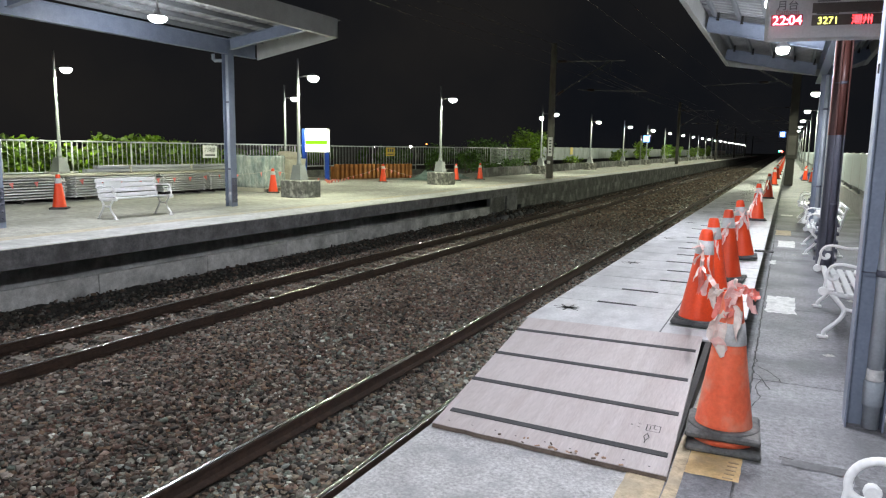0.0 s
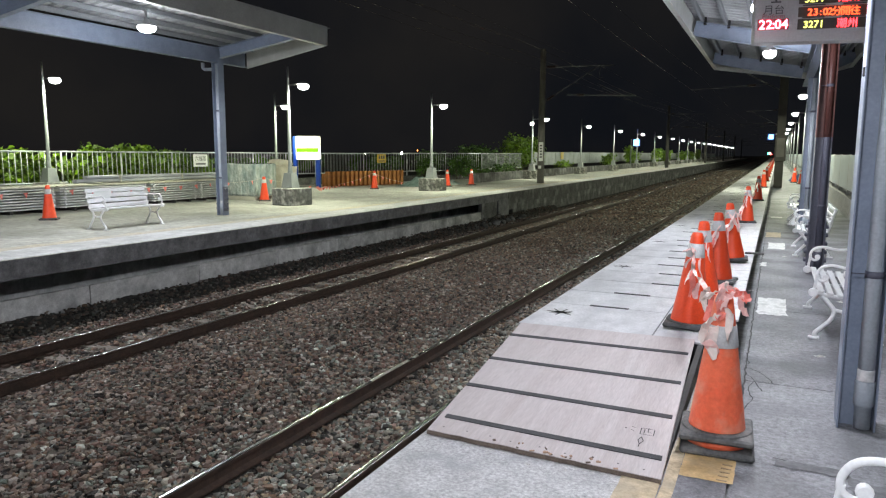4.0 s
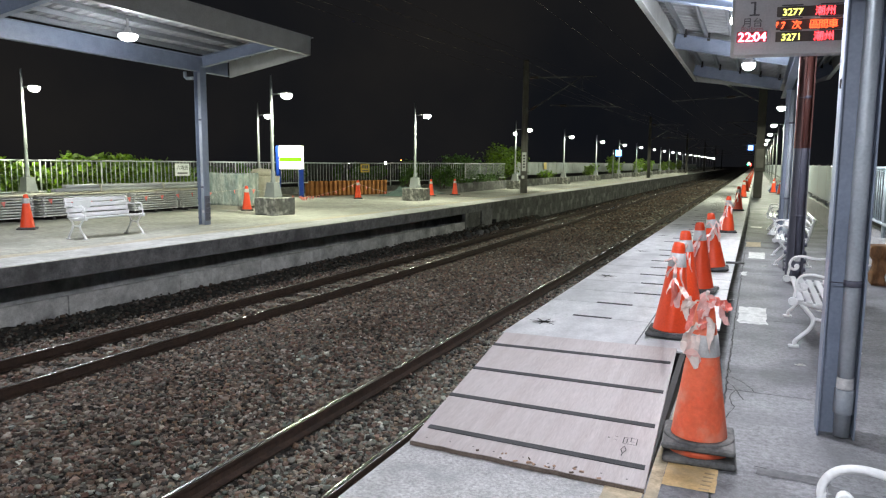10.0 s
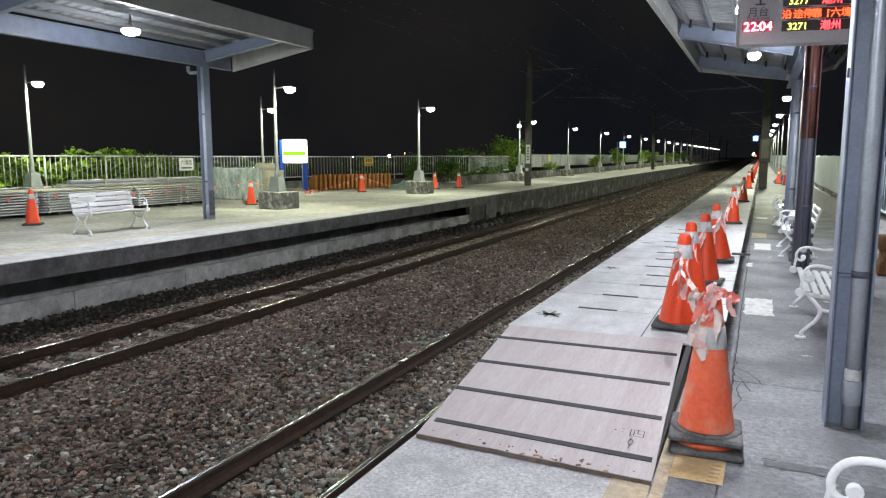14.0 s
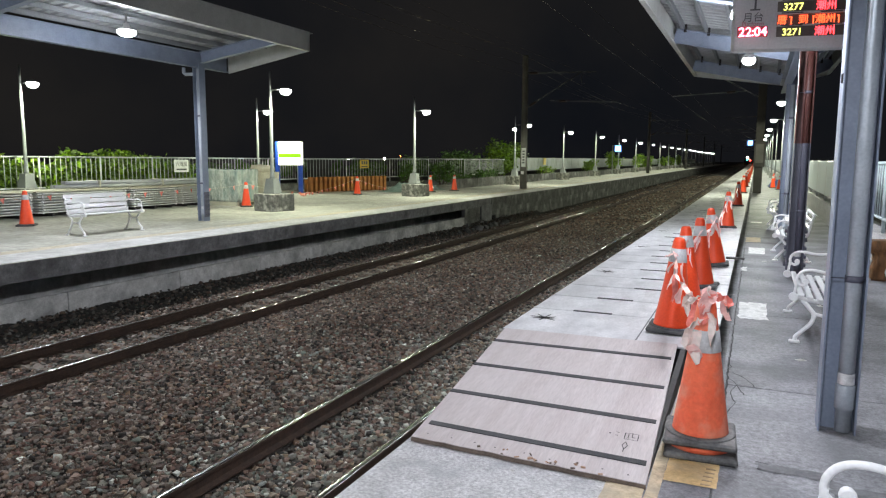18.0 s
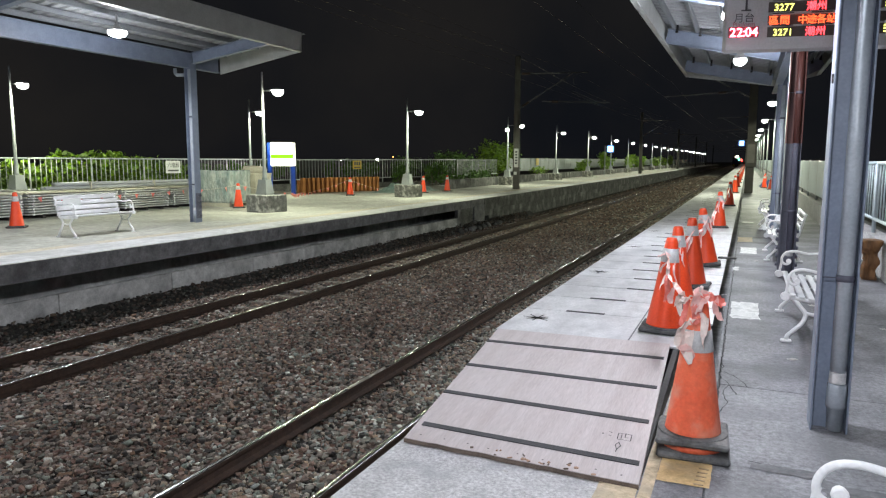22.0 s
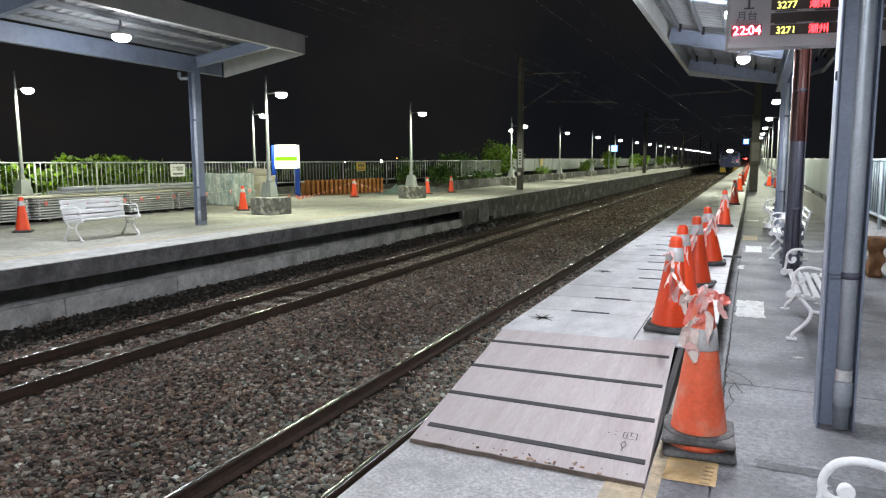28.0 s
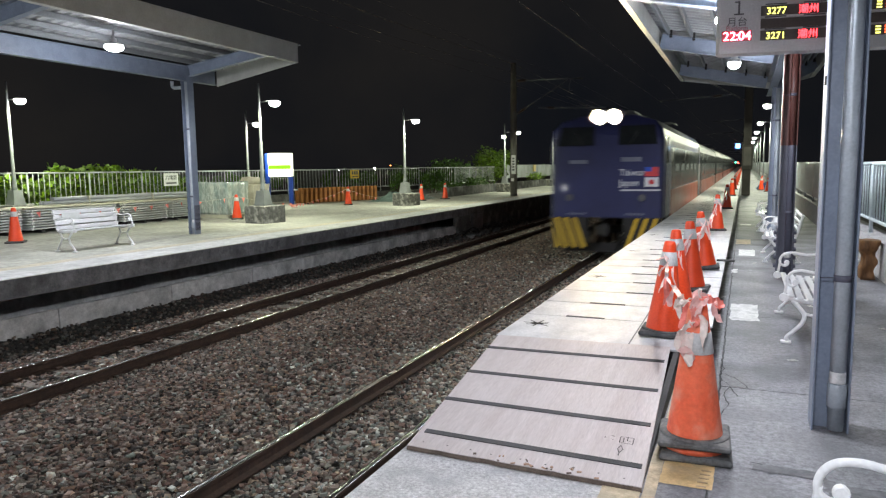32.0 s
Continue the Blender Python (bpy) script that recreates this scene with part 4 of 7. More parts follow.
def crack_line(points, w, seed, name="crack"):
    r = random.Random(seed)
    b = BM()
    pts = []
    for (x0, y0), (x1, y1) in zip(points, points[1:]):
        k = max(3, int(math.hypot(x1 - x0, y1 - y0) / 0.06))
        for i in range(k):
            pts.append((x0 + (x1 - x0) * i / k + r.uniform(-1, 1) * 0.007, y0 + (y1 - y0) * i / k + r.uniform(-1, 1) * 0.007))
    pts.append(points[-1])
    lo4 = [b.verts.new((x - w * (0.4 + r.random()), y, 0.0035)) for x, y in pts]
    hi4 = [b.verts.new((x + w * (0.4 + r.random()), y + w, 0.0035)) for x, y in pts]
    for i in range(len(pts) - 1):
        b.faces.new((lo4[i], hi4[i], hi4[i + 1], lo4[i + 1]))
    part(name, b, M["crack"], near, "jagged dirt-filled crack")


crack_line([(-0.124, 4.0), (-0.12, 5.2), (-0.124, 8), (-0.122, 14)], 0.005, 1)
crack_line([(-0.12, 5.62), (-0.06, 5.45), (-0.02, 5.28), (0.0, 5.2)], 0.004, 2)
crack_line([(-0.13, 6.1), (-0.10, 5.9), (-0.13, 5.7)], 0.004, 6)
crack_line([(0.08, 4.03), (0.25, 4.01), (0.44, 4.02)], 0.006, 8)
crack_line([(-0.05, 5.42), (-0.09, 5.2), (-0.05, 5.02), (-0.1, 4.75), (-0.07, 4.45)], 0.004, 9)
crack_line([(-0.09, 5.75), (0.0, 5.62), (0.05, 5.5), (0.07, 5.42), (-0.05, 5.44)], 0.004, 10)
crack_line([(-0.12, 5.3), (-0.03, 5.36)], 0.005, 3)
# worn letter bars on the yellow patch
b = BM()
for k in range(5):
    bx(b, (-0.155 + 0.004 * k, 3.62 + 0.05 * k, 0.006), (0.05, 0.012, 0.002))
part("worn_lettering", b, M["yellow_worn"], near, "worn unreadable lettering")


# ---- cones ----
def cone_meshes(old):
    body = BM()
    lathe(body, [(0.155, 0.035), (0.15, 0.06), (0.108, 0.36), (0.072, 0.62), (0.056, 0.73), (0.05, 0.775), (0.04, 0.80), (0.022, 0.805)] if old else [(0.157, 0.035), (0.152, 0.06), (0.106, 0.36), (0.072, 0.62), (0.056, 0.73), (0.05, 0.775), (0.04, 0.80), (0.022, 0.805)], 28)
    base = BM()
    bx(base, (0, 0, 0.02), (0.385, 0.385, 0.04), 0.012)
    lathe(base, [(0.19, 0.038), (0.185, 0.048), (0.168, 0.05)], 28)
    col = BM()
    lathe(col, [(0.0905, 0.513), (0.0915, 0.516), (0.0745, 0.632), (0.0725, 0.633)] if old else [(0.0765, 0.597), (0.0775, 0.6), (0.0615, 0.712), (0.0595, 0.713)], 28)
    return (mesh_of("cone_body", body, M["orange_old" if old else "orange"]), mesh_of("base", base, M["rubber_grey" if old else "rubber"]), mesh_of("collar", col, M["collar"]))


def cone(at, turn=0.0, meshes=None, label="orange plastic traffic cone with a silver collar on a black base"):
    t = thing("traffic_cone", label, "traffic cone", at, turn, "traffic cones")
    for name, me in zip(("cone_body", "base", "collar"), meshes):
        part(name, me, None, t)
    return t


NEWCONE, OLDCONE = cone_meshes(False), cone_meshes(True)


def ribbon(parent, spots, seed, mat, size=0.05):
    """Torn strips of plastic tape that hang, fold and flutter."""
    r = random.Random(seed)
    for x, y, z, sx, sz in spots:
        b = BM()
        k = 9
        a0, spin = r.uniform(-0.7, 0.7), r.uniform(-1.1, 1.1)
        sway, w0 = r.uniform(-0.6, 0.6), size * r.uniform(0.35, 0.7)
        rows_ = []
        for i in range(k + 1):
            f = i / k
            c = Vector((x + sx * f + 0.012 * math.sin(5 * f + sway * 4), y - 0.03 * f + 0.014 * math.sin(6 * f + sway * 7), z + sz * f - 0.02 * f * f))
            a = a0 + spin * f + 0.3 * math.sin(4 * f + sway)
            w = w0 * (0.75 + 0.45 * math.sin(2.5 * f + 0.4)) * (1.0 if i < k else 0.55)
            d = Vector((math.cos(a), math.sin(a) * 0.8, 0.25 * math.sin(a + f * 2)))
            fold = Vector((-math.sin(a), math.cos(a), 0)) * size * 0.28 * math.sin(3 * f + sway * 3)
            rows_.append([b.verts.new(c + d * (w * q) + fold * (1 - q * q) + Vector((0, 0, r.uniform(-1, 1) * 0.012))) for q in (-1, -0.4, 0.3, 1)])
        for p, q in zip(rows_, rows_[1:]):
            for m_ in range(3):
                b.faces.new((p[m_], p[m_ + 1], q[m_ + 1], q[m_]))
        part("ribbon", b, mat, parent, "torn fluttering warning ribbon")


c1 = cone((-0.219, 4.09, 0.075), 3, OLDCONE, "faded dirty orange traffic cone tied with torn pink ribbon")
b = BM()
bx(b, (0.008, -0.012, -0.055), (0.385, 0.385, 0.04), 0.014)
part("lower_base", b, M["rubber_grey"], c1, "grey rubber base of a second cone underneath")
b = BM()
lathe(b, [(0.178, -0.034), (0.172, -0.01), (0.165, 0.0)], 28)
part("lower_rim", b, M["orange_old"], c1, "orange rim squeezed between the bases")
# a crumpled pink knot on the tip, cream tails down to the collar
for k, (x, y, z, sx, sz, mm, w) in enumerate((
        (-0.02, -0.05, 0.86, 0.02, -0.08, "ribbon", 0.055), (0.02, -0.055, 0.85, -0.02, -0.10, "ribbon", 0.05), (-0.04, -0.05, 0.82, -0.08, -0.03, "ribbon_pale", 0.04),
        (0.0, -0.03, 0.88, 0.03, -0.05, "ribbon_pale", 0.04), (0.03, -0.02, 0.84, 0.10, -0.05, "ribbon_red", 0.05), (0.07, -0.03, 0.82, 0.05, -0.10, "ribbon", 0.035),
        (-0.01, -0.06, 0.78, -0.01, -0.09, "ribbon_red", 0.045), (-0.04, -0.07, 0.70, -0.07, -0.14, "ribbon_pale", 0.058), (0.015, -0.085, 0.74, 0.03, -0.17, "ribbon_pale", 0.05),
        (-0.055, -0.085, 0.63, 0.02, -0.15, "ribbon_pale", 0.058), (-0.085, -0.08, 0.58, 0.05, -0.09, "ribbon", 0.045))):
    ribbon(c1, [(x, y, z, sx, sz)], 20 + k, M[mm], w)

near_cones = [(-0.60, 6.17), (-0.58, 7.3), (-0.53, 8.5), (-0.47, 10.4), (-0.53, 16.7), (-0.50, 25.0), (-0.50, 35.0), (-0.48, 43), (-0.48, 51), (-0.48, 59), (-0.48, 67), (-0.48, 76), (-0.48, 86), (-0.48, 97), (-0.48, 110), (-0.48, 125), (-0.5, 142), (-0.5, 160)]
cones = []
for i, (x, y) in enumerate(near_cones):
    c = cone((x + bend(y), y, DECK + rise(y)), 7 * math.sin(i * 5.1), NEWCONE)
    if i < 4:
        c.matrix_basis = c.matrix_basis @ pose(0, 0, 0.01, 0, (2.5, -2.5, -2.5, -6)[i], 0)
    cones.append(c)
for c, s in ((0, 4), (1, 6), (3, 8), (4, 9), (5, 10)):
    ribbon(cones[c], [(0.0, -0.06, 0.66, 0.06, -0.12), (0.02, -0.06, 0.62, 0.07, -0.2), (0, -0.05, 0.68, -0.09, -0.02)], s, M["ribbon"], 0.025)
for x, y in ((0.98, 47.0), (1.28, 44.5), (1.12, 52.0)):
    cone((x, y, rise(y)), 10, NEWCONE)
for x, y in ((-15.2, 10.62), (-15.2, 18.2), (-16.1, 26.7), (-14.3, 30.5), (-13.82, 32.3)):
    cone((x, y, FAR + 0.006 + rise(y)), x * 9, NEWCONE)
# torn warning tape strung from cone to cone
tie_spots = [(x, y, DECK + 0.70) for x, y in near_cones] + [(-0.235, 4.05, 0.86)]
for i, (u, v, sag, tails) in enumerate(((0, 1, 0.10, 3), (1, 2, 0.14, 4), (2, 3, 0.16, 5), (3, 4, 0.22, 11), (0, -1, 0.06, 6), (4, 5, 0.3, 5))):
    (x0, y0, z0), (x1, y1, z1) = tie_spots[u], tie_spots[v]
    t = thing("warning_tape", "torn pink warning tape strung between the cones", "warning tape", (0, 0, 0), 0, "warning tapes")
    r_ = random.Random(60 + i)
    b = BM()
    vs = []
    for k in range(17):
        f = k / 16
        z = z0 + (z1 - z0) * f - 4 * sag * f * (1 - f) + 0.012 * r_.uniform(-1, 1)
        p = Vector((x0 + (x1 - x0) * f - 0.055 * (1 - 2 * abs(f - 0.5)), y0 + (y1 - y0) * f, z))
        a = 1.2 * math.sin(k * 0.9 + i)
        d = Vector((math.sin(a), 0, math.cos(a))) * 0.016
        vs.append((b.verts.new(p - d), b.verts.new(p + d)))
    for p, q in zip(vs, vs[1:]):
        b.faces.new((p[0], q[0], q[1], p[1]))
    part("tape", b, M["ribbon"], t, "thin pink tape")
    for k in range(tails):
        f = (k + 0.6 + 0.3 * r_.random()) / (tails + 0.6)
        z = z0 + (z1 - z0) * f - 0.01 - 4 * sag * f * (1 - f)
        ribbon(t, [(x0 + (x1 - x0) * f - 0.05 * (1 - 2 * abs(f - 0.5)), y0 + (y1 - y0) * f, z, r_.uniform(-0.05, 0.05), -r_.uniform(0.08, 0.2))], 80 + 9 * i + k, M[("ribbon", "ribbon_pale", "ribbon_red")[k % 3]], 0.036 if v < 0 else 0.03)
b = BM()
bx(b, (0, 0, 0.012), (0.26, 0.10, 0.024), 0.006)
solid("rubber_scrap", b, M["rubber"], "flat scrap of black rubber lying across the gap", "rubber scrap", at=(-0.22, 11.3, 0.186))


# ---- benches ----
def curve(pts, k=4):
    """A smooth path through pts."""
    p = [Vector(q) for q in pts]
    p = [p[0] * 2 - p[1]] + p + [p[-1] * 2 - p[-2]]
    out = []
    for i in range(1, len(p) - 2):
        for j in range(k):
            t = j / k
            out.append(0.5 * (2 * p[i] + (p[i + 1] - p[i - 1]) * t + (2 * p[i - 1] - 5 * p[i] + 4 * p[i + 1] - p[i + 2]) * t * t + (3 * p[i] - p[i - 1] - 3 * p[i + 1] + p[i + 2]) * t ** 3))
    return out + [p[-2]]


def bench(at, turn, slat_width=0.052):
    """A white park bench with cast scroll ends; its length runs along y and it faces +x."""
    t = thing("park_bench", "white-painted slatted park bench with cast scroll armrests", "bench", at, turn, "platform benches")
    L = 1.5
    for y in (0.04, L - 0.04):
        b = BM()
        # back support down to the rear foot
        sweep(b, curve([(-0.30, y, 0.80), (-0.275, y, 0.72), (-0.235, y, 0.55), (-0.20, y, 0.43), (-0.14, y, 0.37), (-0.10, y, 0.30), (-0.13, y, 0.20), (-0.20, y, 0.10), (-0.24, y, 0.03)]), 0.019, 10)
        # seat rail and front leg
        sweep(b, curve([(-0.20, y, 0.41), (-0.05, y, 0.385), (0.10, y, 0.395), (0.22, y, 0.415), (0.265, y, 0.425)]), 0.02, 10)
        sweep(b, curve([(0.20, y, 0.40), (0.14, y, 0.33), (0.10, y, 0.27), (0.12, y, 0.19), (0.19, y, 0.11), (0.235, y, 0.06), (0.24, y, 0.025)]), 0.019, 10)
        sweep(b, curve([(-0.11, y, 0.29), (0.0, y, 0.265), (0.11, y, 0.28)]), 0.016, 10)
        for x in (-0.25, 0.245):
            bx(b, (x, y, 0.012), (0.09, 0.06, 0.024), 0.006)
        lathe(b, [(0.036, -0.025), (0.04, 0), (0.036, 0.025)], 14, (0.275, y, 0.425), "y")
        part("end_frame", b, M["bench"], t, "white cast-iron scroll end")
        b = BM()
        sweep(b, curve([(-0.255, y, 0.64), (-0.15, y, 0.665), (0.0, y, 0.655), (0.13, y, 0.675), (0.21, y, 0.66), (0.25, y, 0.61), (0.25, y, 0.555), (0.21, y, 0.53), (0.175, y, 0.55), (0.18, y, 0.58)]), 0.014, 10)
        sweep(b, curve([(0.25, y, 0.58), (0.262, y, 0.50), (0.27, y, 0.44)]), 0.013, 10)
        lathe(b, [(0.024, -0.02), (0.028, 0), (0.024, 0.02)], 12, (0.185, y, 0.565), "y")
        part("armrest", b, M["bench"], t, "curled white armrest")
    b = BM()
    bx(b, (0, L / 2, 0), (slat_width, L, 0.022), 0.005)
    slat = mesh_of("slat", b, M["bench"])
    for x, z, a in ((-0.10, 0.415, 0), (-0.02, 0.408, 0), (0.06, 0.412, -3), (0.14, 0.425, -5), (0.215, 0.44, -2), (-0.195, 0.47, 105), (-0.224, 0.575, 105), (-0.254, 0.68, 107), (-0.283, 0.78, 107)):
        o = part("slat", slat, None, t)
        o.matrix_basis = pose(x, 0, z, 0, a, 0)
    return t


bl = bench((-12.33, 9.6, FAR + 0.006), 0, 0.082)
b = BM()
bx(b, (0, 0, 0), (0.012, 0.42, 0.19), 0.004)
o = part("notice", b, M["plate_white"], bl, "white sheet over the backrest")
o.matrix_basis = pose(-0.225, 0.36, 0.67, 0, 17, 0)
for x, y in ((0.505, 1.03), (0.64, 6.95), (0.61, 12.75), (0.60, 18.7)):
    bench((x, y + 1.5, 0), 180)


# ---- canopies ----
def h_post(t, x, y, z0, z1, mats, w=0.205, pipe_side=-1, pipe=True, pipe_shift=0.034):
    col = BM()
    for s in (-1, 1):
        bx(col, (x + s * (w / 2 - 0.006), y, (z0 + z1) / 2), (0.012, w, z1 - z0), 0.003)
    bx(col, (x, y, (z0 + z1) / 2), (w - 0.024, 0.009, z1 - z0))
    p = part("post", col, mats[0], t, "H-section steel post")
    if len(mats) > 2:
        b = BM()
        for s in (-1, 1):
            bx(b, (x + s * (w / 2 - 0.006), y, (z1 + 1.9) / 2), (0.018, w + 0.006, z1 - 1.9), 0.003)
        bx(b, (x, y, (z1 + 1.9) / 2), (w - 0.03, 0.015, z1 - 1.9))
        part("primed_section", b, mats[2], p, "red-brown upper section")
    if pipe:
        b = BM()
        py, x_mid = y + pipe_side * 0.062, x
        x = x + pipe_shift
        sweep(b, [(x, py, z0 + 0.01), (x, py, z1 - 0.15)], 0.045, 16)
        part("downpipe", b, mats[1], p, "grey drain pipe in the post's channel")
        if len(mats) > 2:
            b = BM()
            sweep(b, [(x, py, 1.9), (x, py, z1 - 0.14)], 0.0465, 16)
            part("primed_pipe", b, mats[2], p, "red-brown upper pipe")
        b = BM()
        lathe(b, [(0.047, 0.0), (0.055, 0.005), (0.055, 0.15), (0.047, 0.155)], 16, (x, py, z0 + 0.15))
        part("pipe_socket", b, mats[1], p, "pipe socket joint")
        b = BM()
        lathe(b, [(0.0465, 0.0), (0.0475, 0.004), (0.047, 0.06), (0.0465, 0.07)], 16, (x, py, z0 + 0.306))
        part("sealant", b, M["white_paint"], p, "white sealant ring")
        for z in (z0 + 0.95, z0 + 2.6):
            b = BM()
            sweep(b, [(x_mid - w / 2 + 0.01, py, z), (x_mid + w / 2 - 0.01, py, z)], 0.004, 6)
            lathe(b, [(0.047, -0.02), (0.05, -0.02), (0.05, 0.02), (0.047, 0.02)], 16, (x, py, z))
            part("clamp", b, M["steel_dark"], p, "pipe clamp")
    return p


def corrugated(bm, x0, z0, x1, z1, y0, y1, pitch=0.25, depth=0.035):
    """Trapezoidal roof sheet with ribs across the platform."""
    prof = []
    y = y0
    while y < y1 - 1e-6:
        prof += [(y, 0), (y + pitch * 0.35, 0), (y + pitch * 0.5, depth), (y + pitch * 0.85, depth)]
        y += pitch
    prof.append((y1, 0))
    a = [bm.verts.new((x0, y, z0 + d)) for y, d in prof]
    c = [bm.verts.new((x1, y, z1 + d)) for y, d in prof]
    for i in range(len(prof) - 1):
        bm.faces.new((a[i], a[i + 1], c[i + 1], c[i]))
    r = bmesh.ops.extrude_face_region(bm, geom=bm.faces[:])
    bmesh.ops.translate(bm, verts=[v for v in r["geom"] if isinstance(v, bmesh.types.BMVert)], vec=(0, 0, 0.006))
    bmesh.ops.recalc_face_normals(bm, faces=bm.faces[:])


def beam(bm, p, q, h, w):
    """An I-beam from p to q, h deep and w wide, whose top runs along the points."""
    p, q = Vector(p), Vector(q)
    d = q - p
    turn = d.to_track_quat("X", "Z").to_matrix()
    c = (p + q) / 2
    dn = turn @ Vector((0, 0, -1))
    L2, f = d.length / 2, 0.012
    prof = [(-w / 2, 0), (w / 2, 0), (w / 2, -f), (0.005, -f), (0.005, f - h), (w / 2, f - h), (w / 2, -h), (-w / 2, -h), (-w / 2, f - h), (-0.005, f - h), (-0.005, -f), (-w / 2, -f)]
    a = [bm.verts.new(c + turn @ Vector((-L2, y, z))) for y, z in prof]
    e = [bm.verts.new(c + turn @ Vector((L2, y, z))) for y, z in prof]
    for k in range(12):
        bm.faces.new((a[k], a[(k + 1) % 12], e[(k + 1) % 12], e[k]))
    bm.faces.new(a[::-1])
    bm.faces.new(e)
    bmesh.ops.recalc_face_normals(bm, faces=bm.faces[:])


def canopy(name, label, x_line, z_low, wings, y0, y1, posts, base, mats_of, arms, end_lift=-0.02, cleats=True, skew=0.0):
    """A butterfly or one-winged platform roof. wings: (tip x, tip z)."""
    t = thing(name, label, "platform canopy")
    for i, y in enumerate(posts):
        x_post = x_line + skew * max(0, y - 4.79)
        h_post(t, x_post, y, base, z_low + 0.12, mats_of(i))
        # bolted splice plates near the foot
        for s in (-1, 1):
            b = BM()
            bx(b, (x_post + s * 0.108, y, base + 0.42), (0.012, 0.18, 0.62), 0.003)
            for k in range(5):
                for e in (-0.05, 0.05):
                    lathe(b, [(0.026, 0), (0.026, s * 0.03), (0.01, s * 0.034)], 8, (x_post + s * 0.112, y + e, base + 0.18 + 0.12 * k), "x")
            if i != 2 or base > 0.05:
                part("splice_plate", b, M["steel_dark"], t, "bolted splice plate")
            else:
                b.free()
    x_post = x_line
    b = BM()
    beam(b, (x_post, y0 + 0.1, z_low + 0.36), (x_post, y1 - 0.1, z_low + 0.36), 0.36, 0.16)
    part("ridge_beam", b, M["steel_blue"], t, "long blue-grey steel beam")
    for tx, tz in wings:
        s = 1 if tx > x_post else -1
        top0, top1 = Vector((x_post + s * 0.08, 0, z_low + 0.36)), Vector((tx - s * 0.1, 0, tz + 0.28))
        for y in arms:
            b = BM()
            beam(b, (top0.x, y, top0.z), (top1.x, y, top1.z), 0.26, 0.13)
            part("arm", b, M["steel_blue"], t, "blue-grey steel arm")
        for f in (0.06, 0.27, 0.5, 0.73, 0.94):
            p = top0.lerp(top1, f)
            b = BM()
            bx(b, (p.x, (y0 + y1) / 2, p.z + 0.055), (0.055, y1 - y0 - 0.1, 0.1), 0.006)
            part("purlin", b, M["purlin"], t, "grey steel purlin")
            for y in arms if cleats else ():
                b = BM()
                bx(b, (p.x + 0.04, y - 0.03, p.z + 0.02), (0.05, 0.07, 0.14), 0.004)
                part("cleat", b, M["black_steel"], t, "dark bolted cleat")
        b = BM()
        corrugated(b, x_post, z_low + 0.47, tx, tz + 0.40, y0 + 0.02, y1 - 0.02)
        part("roof_sheet", b, M["sheet"], t, "grey corrugated roof sheet")
        b = BM()
        prism(b, [(tx, tz), (tx - s * 0.09, tz - 0.01), (tx - s * 0.09, tz + 0.02), (tx - s * 0.03, tz + 0.03), (tx - s * 0.03, tz + 0.42), (tx - s * 0.05, tz + 0.45), (tx, tz + 0.45)], "y", y0, y1)
        part("fascia", b, M["fascia"], t, "pale sheet-metal fascia")
        for y, e in ((y1, -1), (y0, 1)):
            b = BM()
            za, zb = z_low + end_lift, tz
            v = [(x_post, y, za), (tx, y, zb), (tx, y, zb + 0.45), (x_post, y, z_low + 0.47)]
            f0 = [b.verts.new(p) for p in v]
            f1 = [b.verts.new((x, yy + e * 0.03, z)) for x, yy, z in v]
            b.faces.new(f0)
            b.faces.new(f1[::-1])
            for i in range(4):
                b.faces.new((f0[i], f0[(i + 1) % 4], f1[(i + 1) % 4], f1[i]))
            bmesh.ops.recalc_face_normals(b, faces=b.faces[:])
            part("end_fascia", b, M["fascia"], t, "pale sheet-metal end fascia")
    return t


cl = canopy("platform_canopy", "one-winged steel canopy with a pale fascia over the far platform", -12.62, 3.86, [(-10.1, 4.27)], -7, 14.6, (13.5, 7.6, 1.7, -4.2), FAR, lambda i: (M["steel_blue"], M["pipe"]), (13.5, 8.0, 1.7, -4.2), cleats=False)
b = BM()
sweep(b, [(-12.95, 13.35, 3.86), (-12.95, 13.35, 3.74), (-12.9, 13.35, 3.70), (-12.72, 13.4, 3.70)], 0.04, 12)
part("drain_elbow", b, M["pipe"], cl, "drain pipe elbow")
canopy("platform_canopy", "butterfly steel canopy with a pale fascia over the near platform", 0.525, 3.33, [(-1.62, 3.84), (1.5, 3.76)], -8, 19.6, (17.3, 11.1, 4.79, -1.5), 0.0,
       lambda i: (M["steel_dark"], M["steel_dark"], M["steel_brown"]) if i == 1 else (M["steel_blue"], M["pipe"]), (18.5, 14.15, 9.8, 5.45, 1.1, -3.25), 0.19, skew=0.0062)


t = thing("switch_box", "small black switch box strapped to the post", "switch box", (0.425, 4.74, 2.12))
b = BM()
bx(b, (0, 0, 0), (0.022, 0.035, 0.055), 0.004)
part("box", b, M["black_steel"], t)


def bay_light(at, name="bay_light", size=1.0):
    t = thing(name, "round white high-bay lamp hanging under the canopy", "ceiling lamp", at, 0, "canopy lamps")
    b = BM()
    lathe(b, [(0.02, 0.30), (0.02, 0.14), (0.05, 0.13), (0.06, 0.07), (0.10, 0.05), (0.17 * size, 0.01), (0.17 * size, 0.0)], 20)
    part("housing", b, M["housing"], t)
    # lens deepened so that its shape stands in for the lamp's bloom
    b = BM()
    lathe(b, [(0.165 * size, 0.0), (0.168 * size, -0.04), (0.13 * size, -0.085), (0.07 * size, -0.105), (0.03, -0.11)], 20)
    part("lens", b, M["bay_lens"], t, "glowing white lens")
    return t


